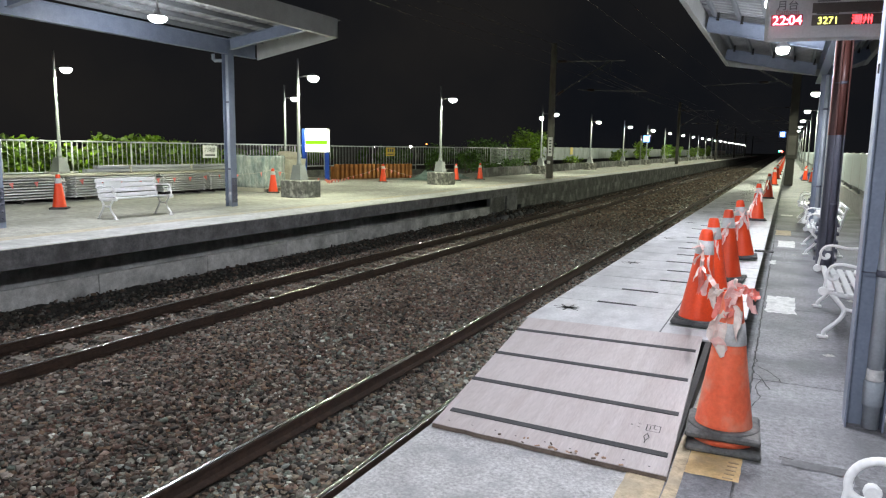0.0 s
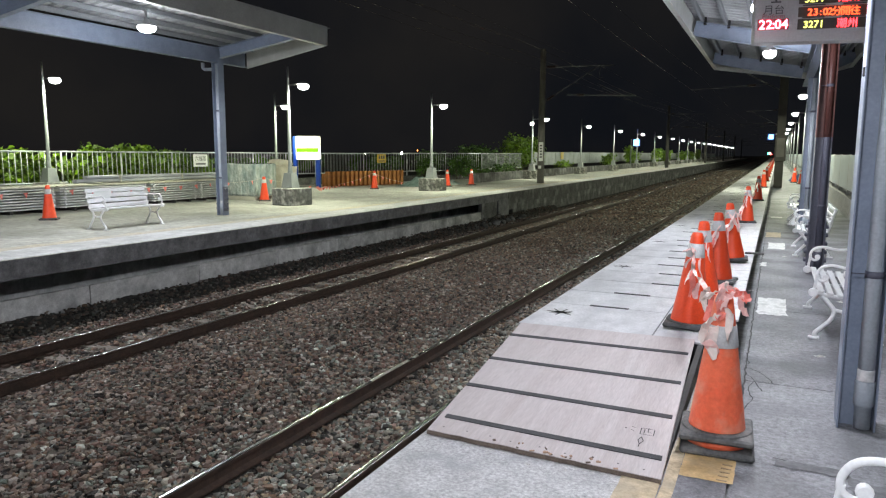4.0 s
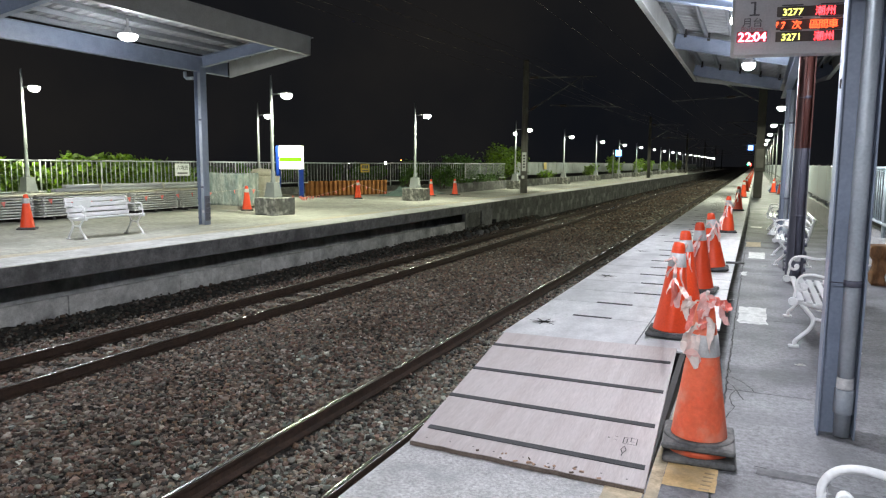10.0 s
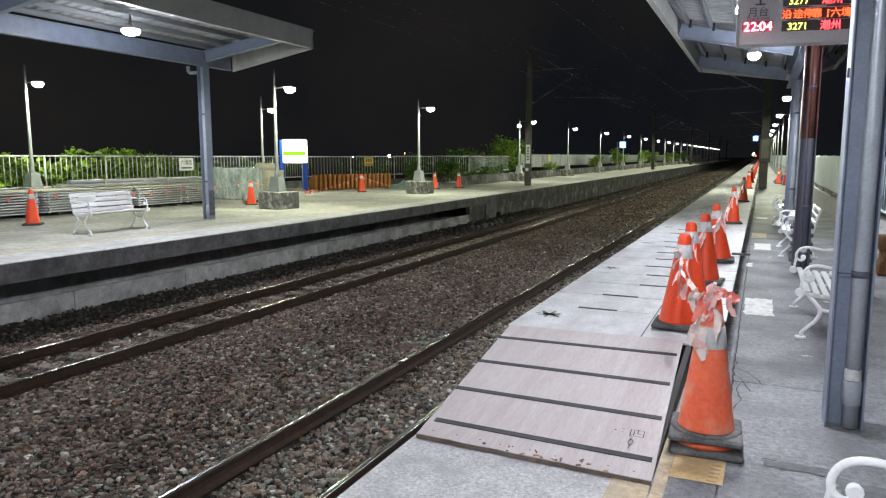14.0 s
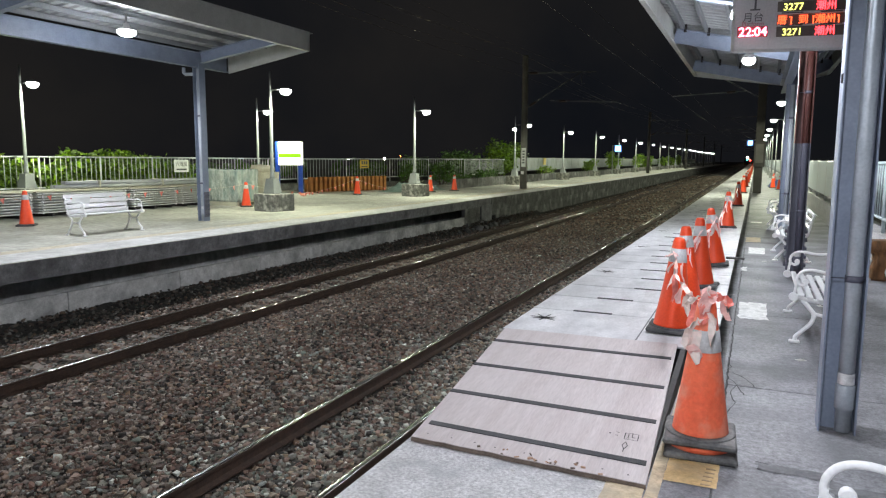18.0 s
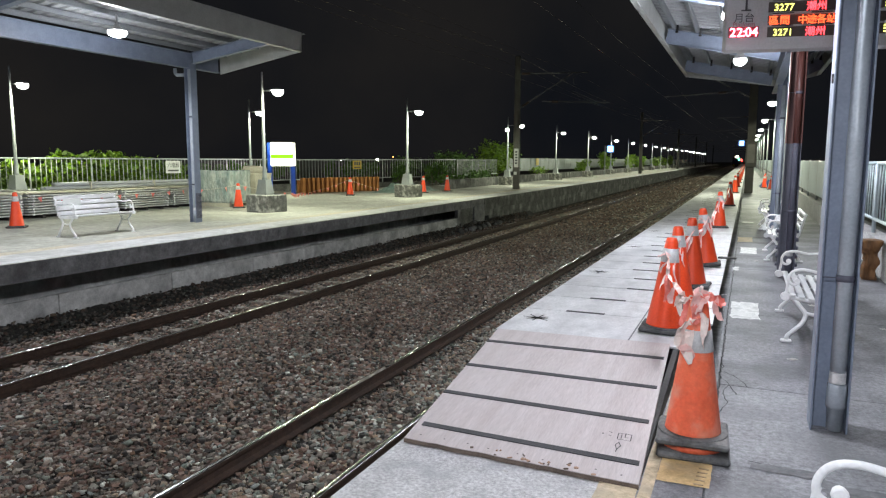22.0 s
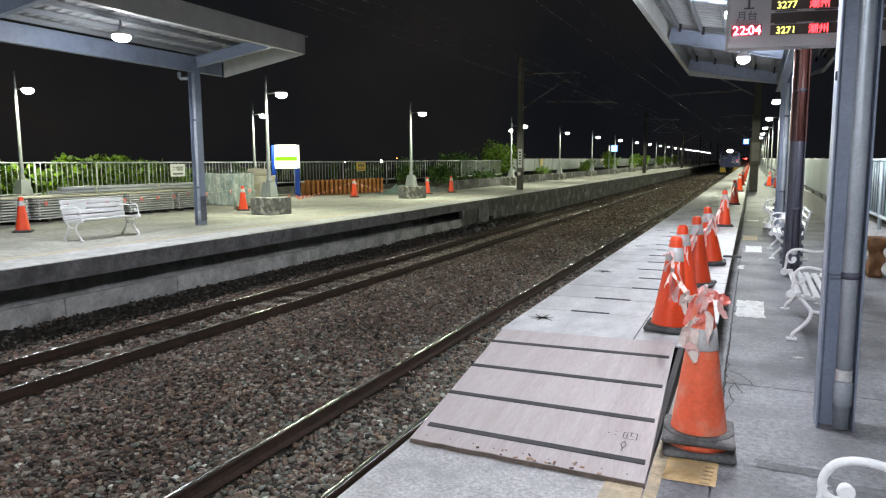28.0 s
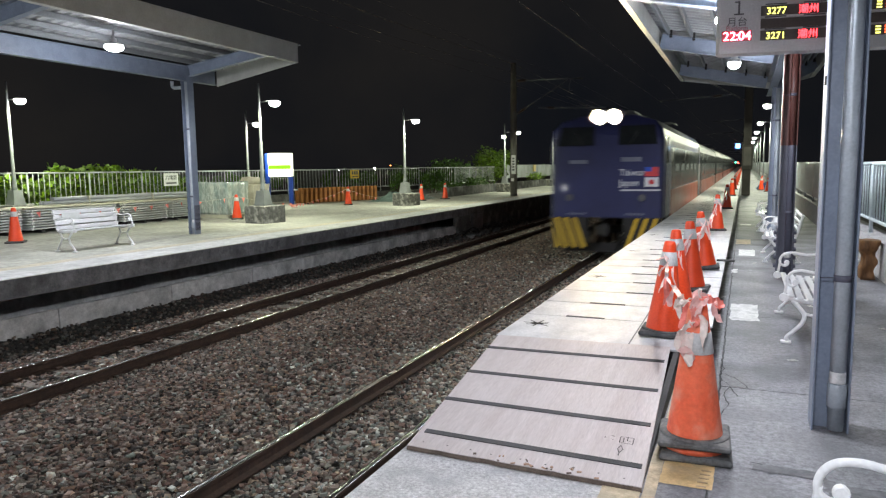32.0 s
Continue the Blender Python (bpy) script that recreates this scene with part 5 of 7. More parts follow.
for at, w in (((-10.93, 9.86, 4.02), 480), ((-10.93, 3.9, 4.02), 480), ((-10.93, -2.1, 4.02), 480)):
    bay_light(at, size=1.0)
    lamp_light("canopy_lamp", (at[0], at[1], at[2] - 0.22), w * 0.16, 0.1, COOL)
    down_light("canopy_lamp", (at[0], at[1], at[2] - 0.26), w)
for y, w in ((13.5, 480), (5.0, 265), (0.9, 265), (-3.2, 265)):
    bay_light((-0.23, y, 3.42), size=0.63)
    lamp_light("canopy_lamp", (-0.23, y, 3.2), w * 0.075, 0.1, COOL)
    down_light("canopy_lamp", (-0.23, y, 3.16), w * 0.95)
t = thing("hanging_bulb", "small hanging white bulb", "lamp", (-0.37, 9.5, 3.45), 0)
b = BM()
lathe(b, [(0.012, 0.3), (0.012, 0.08), (0.03, 0.06), (0.03, 0.0)], 12)
part("socket", b, M["purlin"], t)
b = BM()
lathe(b, [(0.02, 0.0), (0.034, -0.035), (0.025, -0.07), (0.008, -0.08)], 12)
part("bulb", b, M["bay_lens"], t, "glowing bulb")
lamp_light("bulb_light", (-0.37, 9.5, 3.28), 150, 0.05, COOL)


# ---- platform lamps ----
def lamp_post(at, arm=1, height=4.2, lit=True, watts=260, lens="lens"):
    t = thing("street_lamp", "pale tapered lamp post with a short arm and a lit head", "street lamp", at, 0, "platform lamps")
    b = BM()
    prism(b, [(-0.20, -0.20), (0.20, -0.20), (0.20, 0.20), (-0.20, 0.20)], "z", 0, 0.04)
    lo4 = [b.verts.new((sx * 0.19, sy * 0.19, 0.04)) for sx, sy in ((-1, -1), (1, -1), (1, 1), (-1, 1))]
    hi4 = [b.verts.new((sx * 0.135, sy * 0.135, 0.45)) for sx, sy in ((-1, -1), (1, -1), (1, 1), (-1, 1))]
    for i in range(4):
        b.faces.new((lo4[i], lo4[(i + 1) % 4], hi4[(i + 1) % 4], hi4[i]))
    b.faces.new(hi4)
    part("base_box", b, M["pole"], t, "grey tapered steel base box")
    b = BM()
    lathe(b, [(0.09, 0.45), (0.07, 0.52), (0.056, 0.75), (0.042, height - 0.8), (0.036, height - 0.5), (0.024, height)], 14)
    part("shaft", b, M["pole"], t)
    b = BM()
    sweep(b, [(0, 0, height - 0.56), (arm * 0.25, 0, height - 0.54), (arm * 0.42, 0, height - 0.52)], 0.018, 8)
    part("arm", b, M["pole"], t)
    b = BM()
    lathe(b, [(0.03, 0.07), (0.08, 0.05), (0.15, 0.0), (0.16, -0.016)], 16, (arm * 0.56, 0, height - 0.54))
    head = part("head", b, M["pole"], t)
    # glowing lens bulges downwards to imitate the glare around the head
    b = BM()
    lathe(b, [(0.155, -0.012), (0.168, -0.05), (0.15, -0.115), (0.09, -0.16), (0.03, -0.172)], 16, (arm * 0.56, 0, height - 0.54))
    part("lens", b, M[lens], head, "glowing white lens")
    if lit:
        down_light("platform_lamp", (at[0] + arm * 0.56, at[1], at[2] + height - 0.75), watts * 1.12, NEUTRAL, 179.5, 0.06)
    return t


def block(at, s=(0.86, 0.86, 0.52), turn=0):
    b = BM()
    vs = bx(b, (0, 0, s[2] / 2), s, 0.02)
    o = solid("concrete_block", b, M["block"], "mottled stained concrete footing block", "concrete block", "lamp footings")
    o.matrix_basis = pose(*at, 0, 0, turn)


F6 = FAR + 0.006
for (x, y), w in (((-13.3, 17.2), 740), ((-13.25, 26.75), 740)):
    block((x, y, F6 + rise(y)), turn=-12)
    lamp_post((x - 0.05, y, F6 + 0.52 + rise(y)), height=3.62, watts=w)
for i in range(19):
    y = 42.0 + 12.1 * i
    block((-13.85 + bend(y), y, F6 + rise(y)))
    lamp_post((-13.85 + bend(y), y, F6 + 0.5 + rise(y)), arm=1.55 if i == 0 else 1, height=3.75, watts=700, lit=i < 9, lens="lens" if i < 4 else "far_lens")
t = thing("flood_lamp", "small lit flood lamp clamped to a lamp post", "lamp", (-13.85 + bend(42), 41.92, F6 + 3.42 + rise(42)))
b = BM()
bx(b, (0, 0, 0), (0.24, 0.1, 0.18), 0.02)
part("body", b, M["pole"], t)
b = BM()
bx(b, (0, -0.056, 0), (0.2, 0.014, 0.14), 0.004)
part("lens", b, M["lens"], t, "glowing white lens")
block((-20.75, 14.6, F6), (0.7, 0.7, 0.62))
lamp_post((-20.75, 14.6, F6 + 0.62), height=3.75, watts=700)
lamp_post((-19.75, 24.5, F6), height=4.15, watts=520)
for i in range(12):
    y = 32.0 + 13.8 * i
    lamp_post((1.35 + bend(y), y, rise(y)), arm=-1, height=4.6, watts=1050, lit=i < 8, lens="lens" if i < 2 else "far_lens")


# ---- fences ----
def fence_panel(name, label, at, turn, length, h, bars, mat=None, post_in=0.0):
    """A railing panel that runs along its own y."""
    t = thing(name, label, "fence", at, turn, "platform fences")
    mat = mat or M["galv"]
    for z in (0.06, h):
        b = BM()
        sweep(b, [(0, 0, z), (0, length, z)], 0.028, 8)
        part("rail", b, mat, t)
    b = BM()
    sweep(b, [(0, 0, -0.25), (0, 0, h)], 0.03, 8)
    part("post", b, mat, t)
    b = BM()
    sweep(b, [(0, 0, 0.06), (0, 0, h)], 0.0135, 6)
    bar = mesh_of("bar", b, mat)
    for k in range(1, bars):
        part("bar", bar, None, t).location = (0, length * k / bars, 0)
    return t


for i in range(12):
    fence_panel("fence", "pale galvanised bar railing along the platform's back", (-21.3, 1.4 + 2.34 * i, 0.62), 0, 2.34, 1.07, 12)
for i in range(4):
    f = i / 4
    fence_panel("fence", "pale galvanised bar railing slanting towards the shrubs", (-21.3 + 4.3 * f, 29.5 + 11.7 * f, 0.62 + 0.06 * f), -20.2, 3.1, 1.07, 16)
for i in range(3):
    y = 41.4 + 2.6 * i
    fence_panel("fence", "pale galvanised bar railing along the platform's back", (-17.0 + bend(y), y, 0.62 + rise(y)), 0, 2.55, 1.05, 15)
b = BM()
strip(b, [(-21.2, F6), (-21.2, 0.45), (-21.5, 0.45), (-21.5, F6)], steps(-8, 29.6, 4))
solid("planter_wall", b, M["old_wall"], "low stained concrete kerb wall under the railing", "wall", kind="structure")
b = BM()
bx(b, (0, 6.2, 0.17), (0.28, 12.4, 0.36), 0.02)
solid("planter_wall", b, M["old_wall"], "low stained concrete kerb wall under the slanting railing", "wall", kind="structure").matrix_basis = pose(-21.3, 29.5, F6, 0, 0, -20.2)
b = BM()
bx(b, (0, 0, 0), (0.32, 0.985, 0.5), 0.015)
pw = mesh_of("wall_block", b, M["old_wall"])
planter = thing("planter_wall", "low weathered wall of concrete blocks", "wall", kind="structure")
for i in range(110):
    y = 35.0 + 1.0 * i
    o = part("wall_block", pw, None, planter)
    o.location = (-14.75 + bend(y) + 0.02 * rng.random(), y, F6 + 0.25 + rise(y))
far_fence = thing("fence", "far pale sheet fence behind the lamp posts", "fence", kind="structure")
for i in range(60):
    y = 52.5 + 3.0 * i
    b = BM()
    bx(b, (-17.2 + bend(y), y + 1.5, 1.28 + rise(y)), (0.05, 2.92, 1.05), 0.01)
    part("panel", b, M["panel_far"], far_fence)


# ---- train ----
def letters(text, size, mat, parent, name, m, depth=0.004, align="LEFT", label=""):
    cu = bpy.data.curves.new(name, "FONT")
    cu.body, cu.size, cu.extrude, cu.align_x = text, size, depth, align
    tmp = bpy.data.objects.new(name, cu)
    scene.collection.objects.link(tmp)
    bpy.context.view_layer.update()
    me = bpy.data.meshes.new_from_object(tmp)
    bpy.data.objects.remove(tmp)
    me.materials.clear()
    me.materials.append(mat)
    ob = part(name, me, None, parent, label or "printed lettering")
    ob.matrix_basis = m
    return ob


FRONT = Matrix.Rotation(radians(90), 4, "X")     # text that faces -y


def bogie(parent, y, wheels=3):
    b = BM()
    for s in (-1, 1):
        bx(b, (s * 1.0, y, 0.55), (0.14, 1.7 * wheels * 0.72, 0.3), 0.03)
    bx(b, (0, y, 0.6), (2.0, 0.5, 0.25), 0.03)
    p = part("bogie", b, M["black_steel"], parent, "grimy black bogie")
    for k in range(wheels):
        for s in (-1, 1):
            b = BM()
            lathe(b, [(0.30, -0.07), (0.46, -0.06), (0.46, 0.05), (0.49, 0.06), (0.49, 0.075), (0.2, 0.075)], 20, (s * 0.5335, y + (k - (wheels - 1) / 2) * 1.7, 0.46), "x")
            part("wheel", b, M["rail_side"], p, "steel wheel")


def locomotive():
    t = thing("locomotive", "deep blue electric locomotive with a burning roof headlight", "locomotive")
    W2, L = 1.54, 16.6
    sec = [(-W2, 1.2), (W2, 1.2), (W2, 3.35), (W2 - 0.05, 3.62), (W2 - 0.25, 3.86), (0.75, 4.02), (-0.75, 4.02), (-W2 + 0.25, 3.86), (-W2 + 0.05, 3.62), (-W2, 3.35)]
    b = BM()
    # rings from the front: rounded corners, raked windscreen
    rings = []
    for y, shrink, lift in ((0.0, 0.10, 0), (0.03, 0.03, 0), (0.12, 0.0, 0), (1.5, 0.0, 0), (L - 0.1, 0, 0), (L, 0.08, 0)):
        ring = []
        for x, z in sec:
            rake = 0.30 * max(0, (z - 3.0)) if y < 0.2 else 0
            ring.append(b.verts.new((x - math.copysign(min(abs(x), shrink), x), y + rake, z)))
        rings.append(ring)
    k = len(sec)
    for a, c in zip(rings, rings[1:]):
        for i in range(k):
            b.faces.new((a[i], a[(i + 1) % k], c[(i + 1) % k], c[i]))
    b.faces.new(rings[0][::-1])
    b.faces.new(rings[-1])
    bmesh.ops.recalc_face_normals(b, faces=b.faces[:])
    part("body", b, M["loco"], t, "deep blue steel body")
    b = BM()
    prism(b, [(-0.72, 4.0), (0.72, 4.0), (0.66, 4.12), (-0.66, 4.12)], "y", 1.2, L - 0.6)
    for y in (3, 6, 9.5, 13):
        bx(b, (0, y, 4.2), (0.9, 1.2, 0.18), 0.04)
    part("roof", b, M["loco_roof"], t, "dark grey roof gear")
    # sides
    for s in (-1, 1):
        b = BM()
        bx(b, (s * (W2 + 0.004), 8.9, 2.55), (0.02, 13.6, 1.25), 0.004)
        side = part("side_panel", b, M["coach"], t, "dark grey side panel")
        b = BM()
        bx(b, (s * (W2 + 0.004), 8.9, 1.5), (0.022, 13.6, 0.8), 0.004)
        part("side_band", b, M["coach_orange"], t, "orange lower band")
        for y in (1.0, 15.4):
            b = BM()
            bx(b, (s * (W2 + 0.008), y, 2.3), (0.02, 0.7, 2.3), 0.01)
            d = part("cab_door", b, M["coach"], t, "cab door")
            b = BM()
            bx(b, (s * (W2 + 0.02), y, 2.95), (0.012, 0.45, 0.6), 0.004)
            part("door_window", b, M["coach_glass"], d)
            for e in (-0.42, 0.42):
                b = BM()
                sweep(b, [(s * (W2 + 0.05), y + e, 1.25), (s * (W2 + 0.05), y + e, 2.7)], 0.014, 6)
                part("handrail", b, M["galv"], d, "steel handrail")
        for i in range(5):
            b = BM()
            bx(b, (s * (W2 + 0.016), 4 + 2.2 * i, 2.75), (0.014, 1.3, 0.6), 0.006)
            part("side_window", b, M["coach_glass"], side, "dark louvre window")
    # windscreens
    for s in (-1, 1):
        b = BM()
        v = [(s * 0.34, 0.075, 3.20), (s * 1.36, 0.075, 3.20), (s * 1.28, 0.23, 3.73), (s * 0.34, 0.23, 3.73)]
        f0 = [b.verts.new((x, y - 0.02, z)) for x, y, z in v]
        f1 = [b.verts.new((x, y + 0.05, z)) for x, y, z in v]
        b.faces.new(f0)
        b.faces.new(f1[::-1])
        for i in range(4):
            b.faces.new((f0[i], f0[(i + 1) % 4], f1[(i + 1) % 4], f1[i]))
        bmesh.ops.recalc_face_normals(b, faces=b.faces[:])
        w = part("windscreen", b, M["glass_dark"], t, "dark cab windscreen")
        b = BM()
        sweep(b, [(s * 0.6, 0.03, 3.16), (s * 0.85, 0.12, 3.55)], 0.01, 6)
        part("wiper", b, M["black_steel"], w, "windscreen wiper")
    # headlight cluster: two rimmed lamps side by side
    b = BM()
    bx(b, (0, 0.36, 3.97), (0.86, 0.20, 0.44), 0.06)
    hl = part("headlight_box", b, M["loco"], t, "blue headlight housing")
    for s in (-1, 1):
        # added can, deep enough to hold the emissive disc's light to a beam
        b = BM()
        lathe(b, [(0.193, 0.24), (0.193, -0.16), (0.205, -0.16), (0.205, 0.26)], 24, (s * 0.205, 0.03, 3.97), "y")
        part("headlight_can", b, M["black_steel"], hl, "black can added to narrow the headlight's spread")
        b = BM()
        lathe(b, [(0.05, 0.225), (0.18, 0.22), (0.185, 0.20), (0.18, 0.19)], 24, (s * 0.205, 0.03, 3.97), "y")
        part("headlight", b, M["headlight"], hl, "burning warm white headlight")
    for s in (-1, 1):
        b = BM()
        lathe(b, [(0.08, 0.03), (0.1, 0.0), (0.08, -0.01)], 14, (s * 1.0, -0.02, 1.75), "y")
        part("tail_lamp", b, M["loco_roof"], t, "unlit tail lamp")
    # livery
    for z, s in ((2.36, "Taiwan"), (2.08, "Japan")):
        letters(s, 0.25, M["loco_white"], t, "lettering", pose(0.38, -0.012, z) @ FRONT)
    for z, w, h in ((2.80, 0.55, 0.12), (1.96, 1.05, 0.035)):
        b = BM()
        bx(b, (0.42 + w / 2, -0.008, z), (w, 0.012, h))
        part("number_bars" if z > 2.5 else "underline", b, M["loco_grey" if z > 2.5 else "loco_white"], t, "white painted bars")
    b = BM()
    bx(b, (-0.75, -0.008, 2.75), (0.5, 0.012, 0.10))
    part("number_bars", b, M["loco_grey"], t, "white painted bars")
    for s in (-1, 1):
        b = BM()
        for k in range(6):
            bx(b, (s * 0.8 + 0.09 * (k - 2.5), -0.008, 1.3), (0.06, 0.012, 0.05))
        part("small_bars", b, M["loco_grey"], t, "small white bars")
    b = BM()
    bx(b, (1.24, -0.010, 2.46), (0.36, 0.012, 0.25))
    flag = part("flag", b, M["loco_red"], t, "small red flag with a blue corner")
    b = BM()
    bx(b, (1.15, -0.014, 2.525), (0.18, 0.012, 0.12))
    part("flag_corner", b, M["sign_blue"], flag, "blue corner")
    b = BM()
    bx(b, (1.24, -0.010, 2.18), (0.36, 0.012, 0.25))
    flag = part("flag", b, M["loco_white"], t, "small white flag with a red disc")
    b = BM()
    lathe(b, [(0.07, 0.0), (0.07, -0.006)], 16, (1.24, -0.016, 2.18), "y")
    part("disc", b, M["loco_red"], flag, "red disc")
    # striped skirt, coupler, buffers
    for s in (-1, 1):
        b = BM()
        bx(b, (s * 1.0, 0.15, 0.76), (1.04, 0.25, 0.92), 0.04)
        sk = part("skirt", b, M["black_steel"], t, "black steel skirt with hazard stripes")
        for k in range(4):
            b = BM()
            x = s * (0.52 + 0.25 * k)
            v = [(x, 0.34), (x + s * 0.13, 0.34), (x + s * 0.42, 1.18), (x + s * 0.29, 1.18)]
            v = [(max(-1.51, min(1.51, a)), c) for a, c in v]
            prism(b, v, "y", 0.008, 0.022)
            part("stripe", b, M["loco_yellow"], sk, "worn yellow stripe")
    b = BM()
    bx(b, (0, -0.18, 0.88), (0.28, 0.6, 0.3), 0.05)
    bx(b, (0.1, -0.5, 0.88), (0.2, 0.2, 0.34), 0.05)
    for s in (-0.45, 0.4):
        sweep(b, [(s, 0.0, 0.8), (s * 1.05, -0.12, 0.55), (s * 0.9, -0.05, 0.35)], 0.03, 8)
    part("coupler", b, M["black_steel"], t, "grimy coupler with hoses")
    b = BM()
    bx(b, (0, 0.35, 0.32), (2.4, 0.06, 0.28), 0.02)
    part("plough", b, M["black_steel"], t, "black rail guard")
    b = BM()
    bx(b, (0, 8.3, 0.8), (2.2, 6.5, 0.45), 0.05)
    part("underframe", b, M["black_steel"], t, "black underframe boxes")
    bogie(t, 3.4)
    bogie(t, 13.2)
    # folded pantograph
    b = BM()
    for s in (-0.4, 0.4):
        sweep(b, [(s, 12.2, 4.2), (s * 0.9, 13.6, 4.32), (s * 0.8, 12.4, 4.42)], 0.025, 6)
    sweep(b, [(-0.8, 12.4, 4.36), (-0.6, 12.4, 4.45), (0.6, 12.4, 4.45), (0.8, 12.4, 4.36)], 0.03, 8)
    part("pantograph", b, M["bracket"], t, "folded pantograph")
    return t


def coach():
    t = thing("railway_coach", "dark grey passenger coach with tinted windows and an orange band", "railway coach", group="coaches of the train")
    W2, L = 1.52, 20.2
    sec = [(-W2, 0.95), (W2, 0.95), (W2, 3.2), (W2 - 0.08, 3.5), (W2 - 0.4, 3.78), (0, 3.9), (-W2 + 0.4, 3.78), (-W2 + 0.08, 3.5), (-W2, 3.2)]
    b = BM()
    prism(b, [p for p in sec if p[1] < 3.3], "y", 0, L)
    part("body", b, M["coach"], t)
    b = BM()
    prism(b, [p for p in sec if p[1] > 3.1], "y", 0.02, L - 0.02)
    part("roof", b, M["loco_roof"], t, "dull dark grey roof")
    for s in (-1, 1):
        b = BM()
        bx(b, (s * (W2 + 0.003), L / 2, 1.45), (0.014, L - 0.1, 0.72), 0.003)
        part("band", b, M["coach_orange"], t, "orange lower band")
        for i in range(7):
            b = BM()
            bx(b, (s * (W2 + 0.004), 2.9 + 2.4 * i, 2.45), (0.016, 2.1, 0.82), 0.006)
            part("window", b, M["coach_glass"], t, "tinted window")
        for y in (0.9, L - 0.9):
            b = BM()
            bx(b, (s * (W2 + 0.006), y, 2.1), (0.02, 0.75, 1.95), 0.008)
            part("door", b, M["coach"], t)
    b = BM()
    bx(b, (0, -0.3, 2.1), (1.1, 0.62, 2.0), 0.05)
    part("gangway", b, M["black_steel"], t, "black gangway bellows")
    b = BM()
    bx(b, (0, L / 2, 0.75), (2.2, 10, 0.4), 0.05)
    part("underframe", b, M["black_steel"], t, "black underframe")
    bogie(t, 3, 2)
    bogie(t, L - 3, 2)
    return t


LOCO = locomotive()
COACHES = [coach()]
for k in range(6):
    COACHES.append(copy_thing(COACHES[0], pose(0, 0, 0)))


def train_pose(y):
    d = 2.0
    yaw = math.degrees(math.atan2(-(bend(y + d) - bend(y - d)), 2 * d))
    return pose(NEAR_TRACK + bend(y), y, RAIL + rise(y), 0, 0, yaw)


def motions():
    """The train runs in along the near track at a steady 27.7 m/s; the display's text runs leftwards."""
    speed, first, last = 0.163, 1.455, 0.04
    for ob, off in TICKER:
        t_in = (0.316 + off - first) / speed + 3.0
        t_out = t_in + (first - last) / speed
        times = [t_in] + [t_in + 0.1 + (t_out - t_in - 0.2) * k / 3 for k in range(4)] + [t_out]
        rows = [(t, pose(first - speed * (t - t_in), 0.012, 3.028) @ FRONT) for t in times if 0 < t < 32]
        at_start, at_end = (min(first, max(last, first - speed * (t - t_in))) for t in (0, 32))
        walk(ob, [(0, pose(at_start, 0.012, 3.028) @ FRONT)] + rows + [(32, pose(at_end, 0.012, 3.028) @ FRONT)])
    for i, ob in enumerate([LOCO] + COACHES):
        off = 0 if i == 0 else 17.3 + 20.9 * (i - 1)
        walk(ob, [(t, train_pose(19.6 + 27.7 * (32 - t) + off)) for t in range(0, 33, 2)])


# ---- stored building material on the far platform ----
def panel_stack(y0, y1, n_layers, x0=-17.1, depth=1.2):
    t = thing("panel_stack", "strapped stack of grey metal scaffold decks on the platform", "scaffold panels", ((x0 - depth / 2), (y0 + y1) / 2, F6), 0, "stacks of scaffold decks")
    L = y1 - y0
    for s in (-0.35, 0, 0.35):
        b = BM()
        bx(b, (0, s * L, 0.04), (depth, 0.09, 0.08), 0.005)
        part("bearer", b, M["black_steel"], t, "dark timber bearer")
    b = BM()
    bx(b, (0, 0, 0.0), (depth, L, 0.030), 0.006)
    me = mesh_of("deck_panel", b, M["scaffold"])
    for k in range(n_layers):
        o = part("deck_panel", me, None, t)
        o.location = (rng.uniform(-0.015, 0.015), rng.uniform(-0.03, 0.03), 0.11 + 0.07 * k)
    b = BM()
    bx(b, (0, 0, 0), (0.045, 0.06, 0.056), 0.012)
    me = mesh_of("hook", b, M["bench"])
    for s in (-0.46, 0.46):
        for k in range(n_layers):
            part("hook", me, None, t, "white steel end hook").location = (depth / 2 + 0.02, s * L + 0.03 * (k % 2), 0.11 + 0.07 * k)
    b = BM()
    bx(b, (0, 0, 0.11 + 0.07 * n_layers - 0.01), (depth * 0.98, L * 1.03, 0.03), 0.005)
    part("cover_plank", b, M["plank_top"], t, "pale cover plank")
    return t


for y0, y1, k in ((5.0, 7.2, 8), (7.35, 9.6, 8), (9.75, 12.15, 8), (12.3, 15.15, 8), (15.3, 17.1, 8), (17.25, 18.95, 8)):
    panel_stack(y0, y1, k)
t = thing("pipe_bundle", "bundle of long grey pipes lying on the stacked decks", "pipes", (-17.9, 13.5, F6 + 0.70))
r_ = random.Random(2)
for i, (x, z) in enumerate(((-0.16, 0.05), (-0.05, 0.05), (0.06, 0.05), (0.17, 0.05), (-0.10, 0.145), (0.01, 0.145), (0.12, 0.145))):
    b = BM()
    a = r_.uniform(-0.3, 0.3)
    sweep(b, [(x, a, z), (x + 0.02, a + 6.0, z)], 0.05, 10)
    part("pipe", b, M["galv"], t)
for y in (1.2, 3.6):
    b = BM()
    bx(b, (0, y, 0.1), (0.5, 0.04, 0.21), 0.01)
    part("strap", b, M["plank_top"], t, "pale strap")


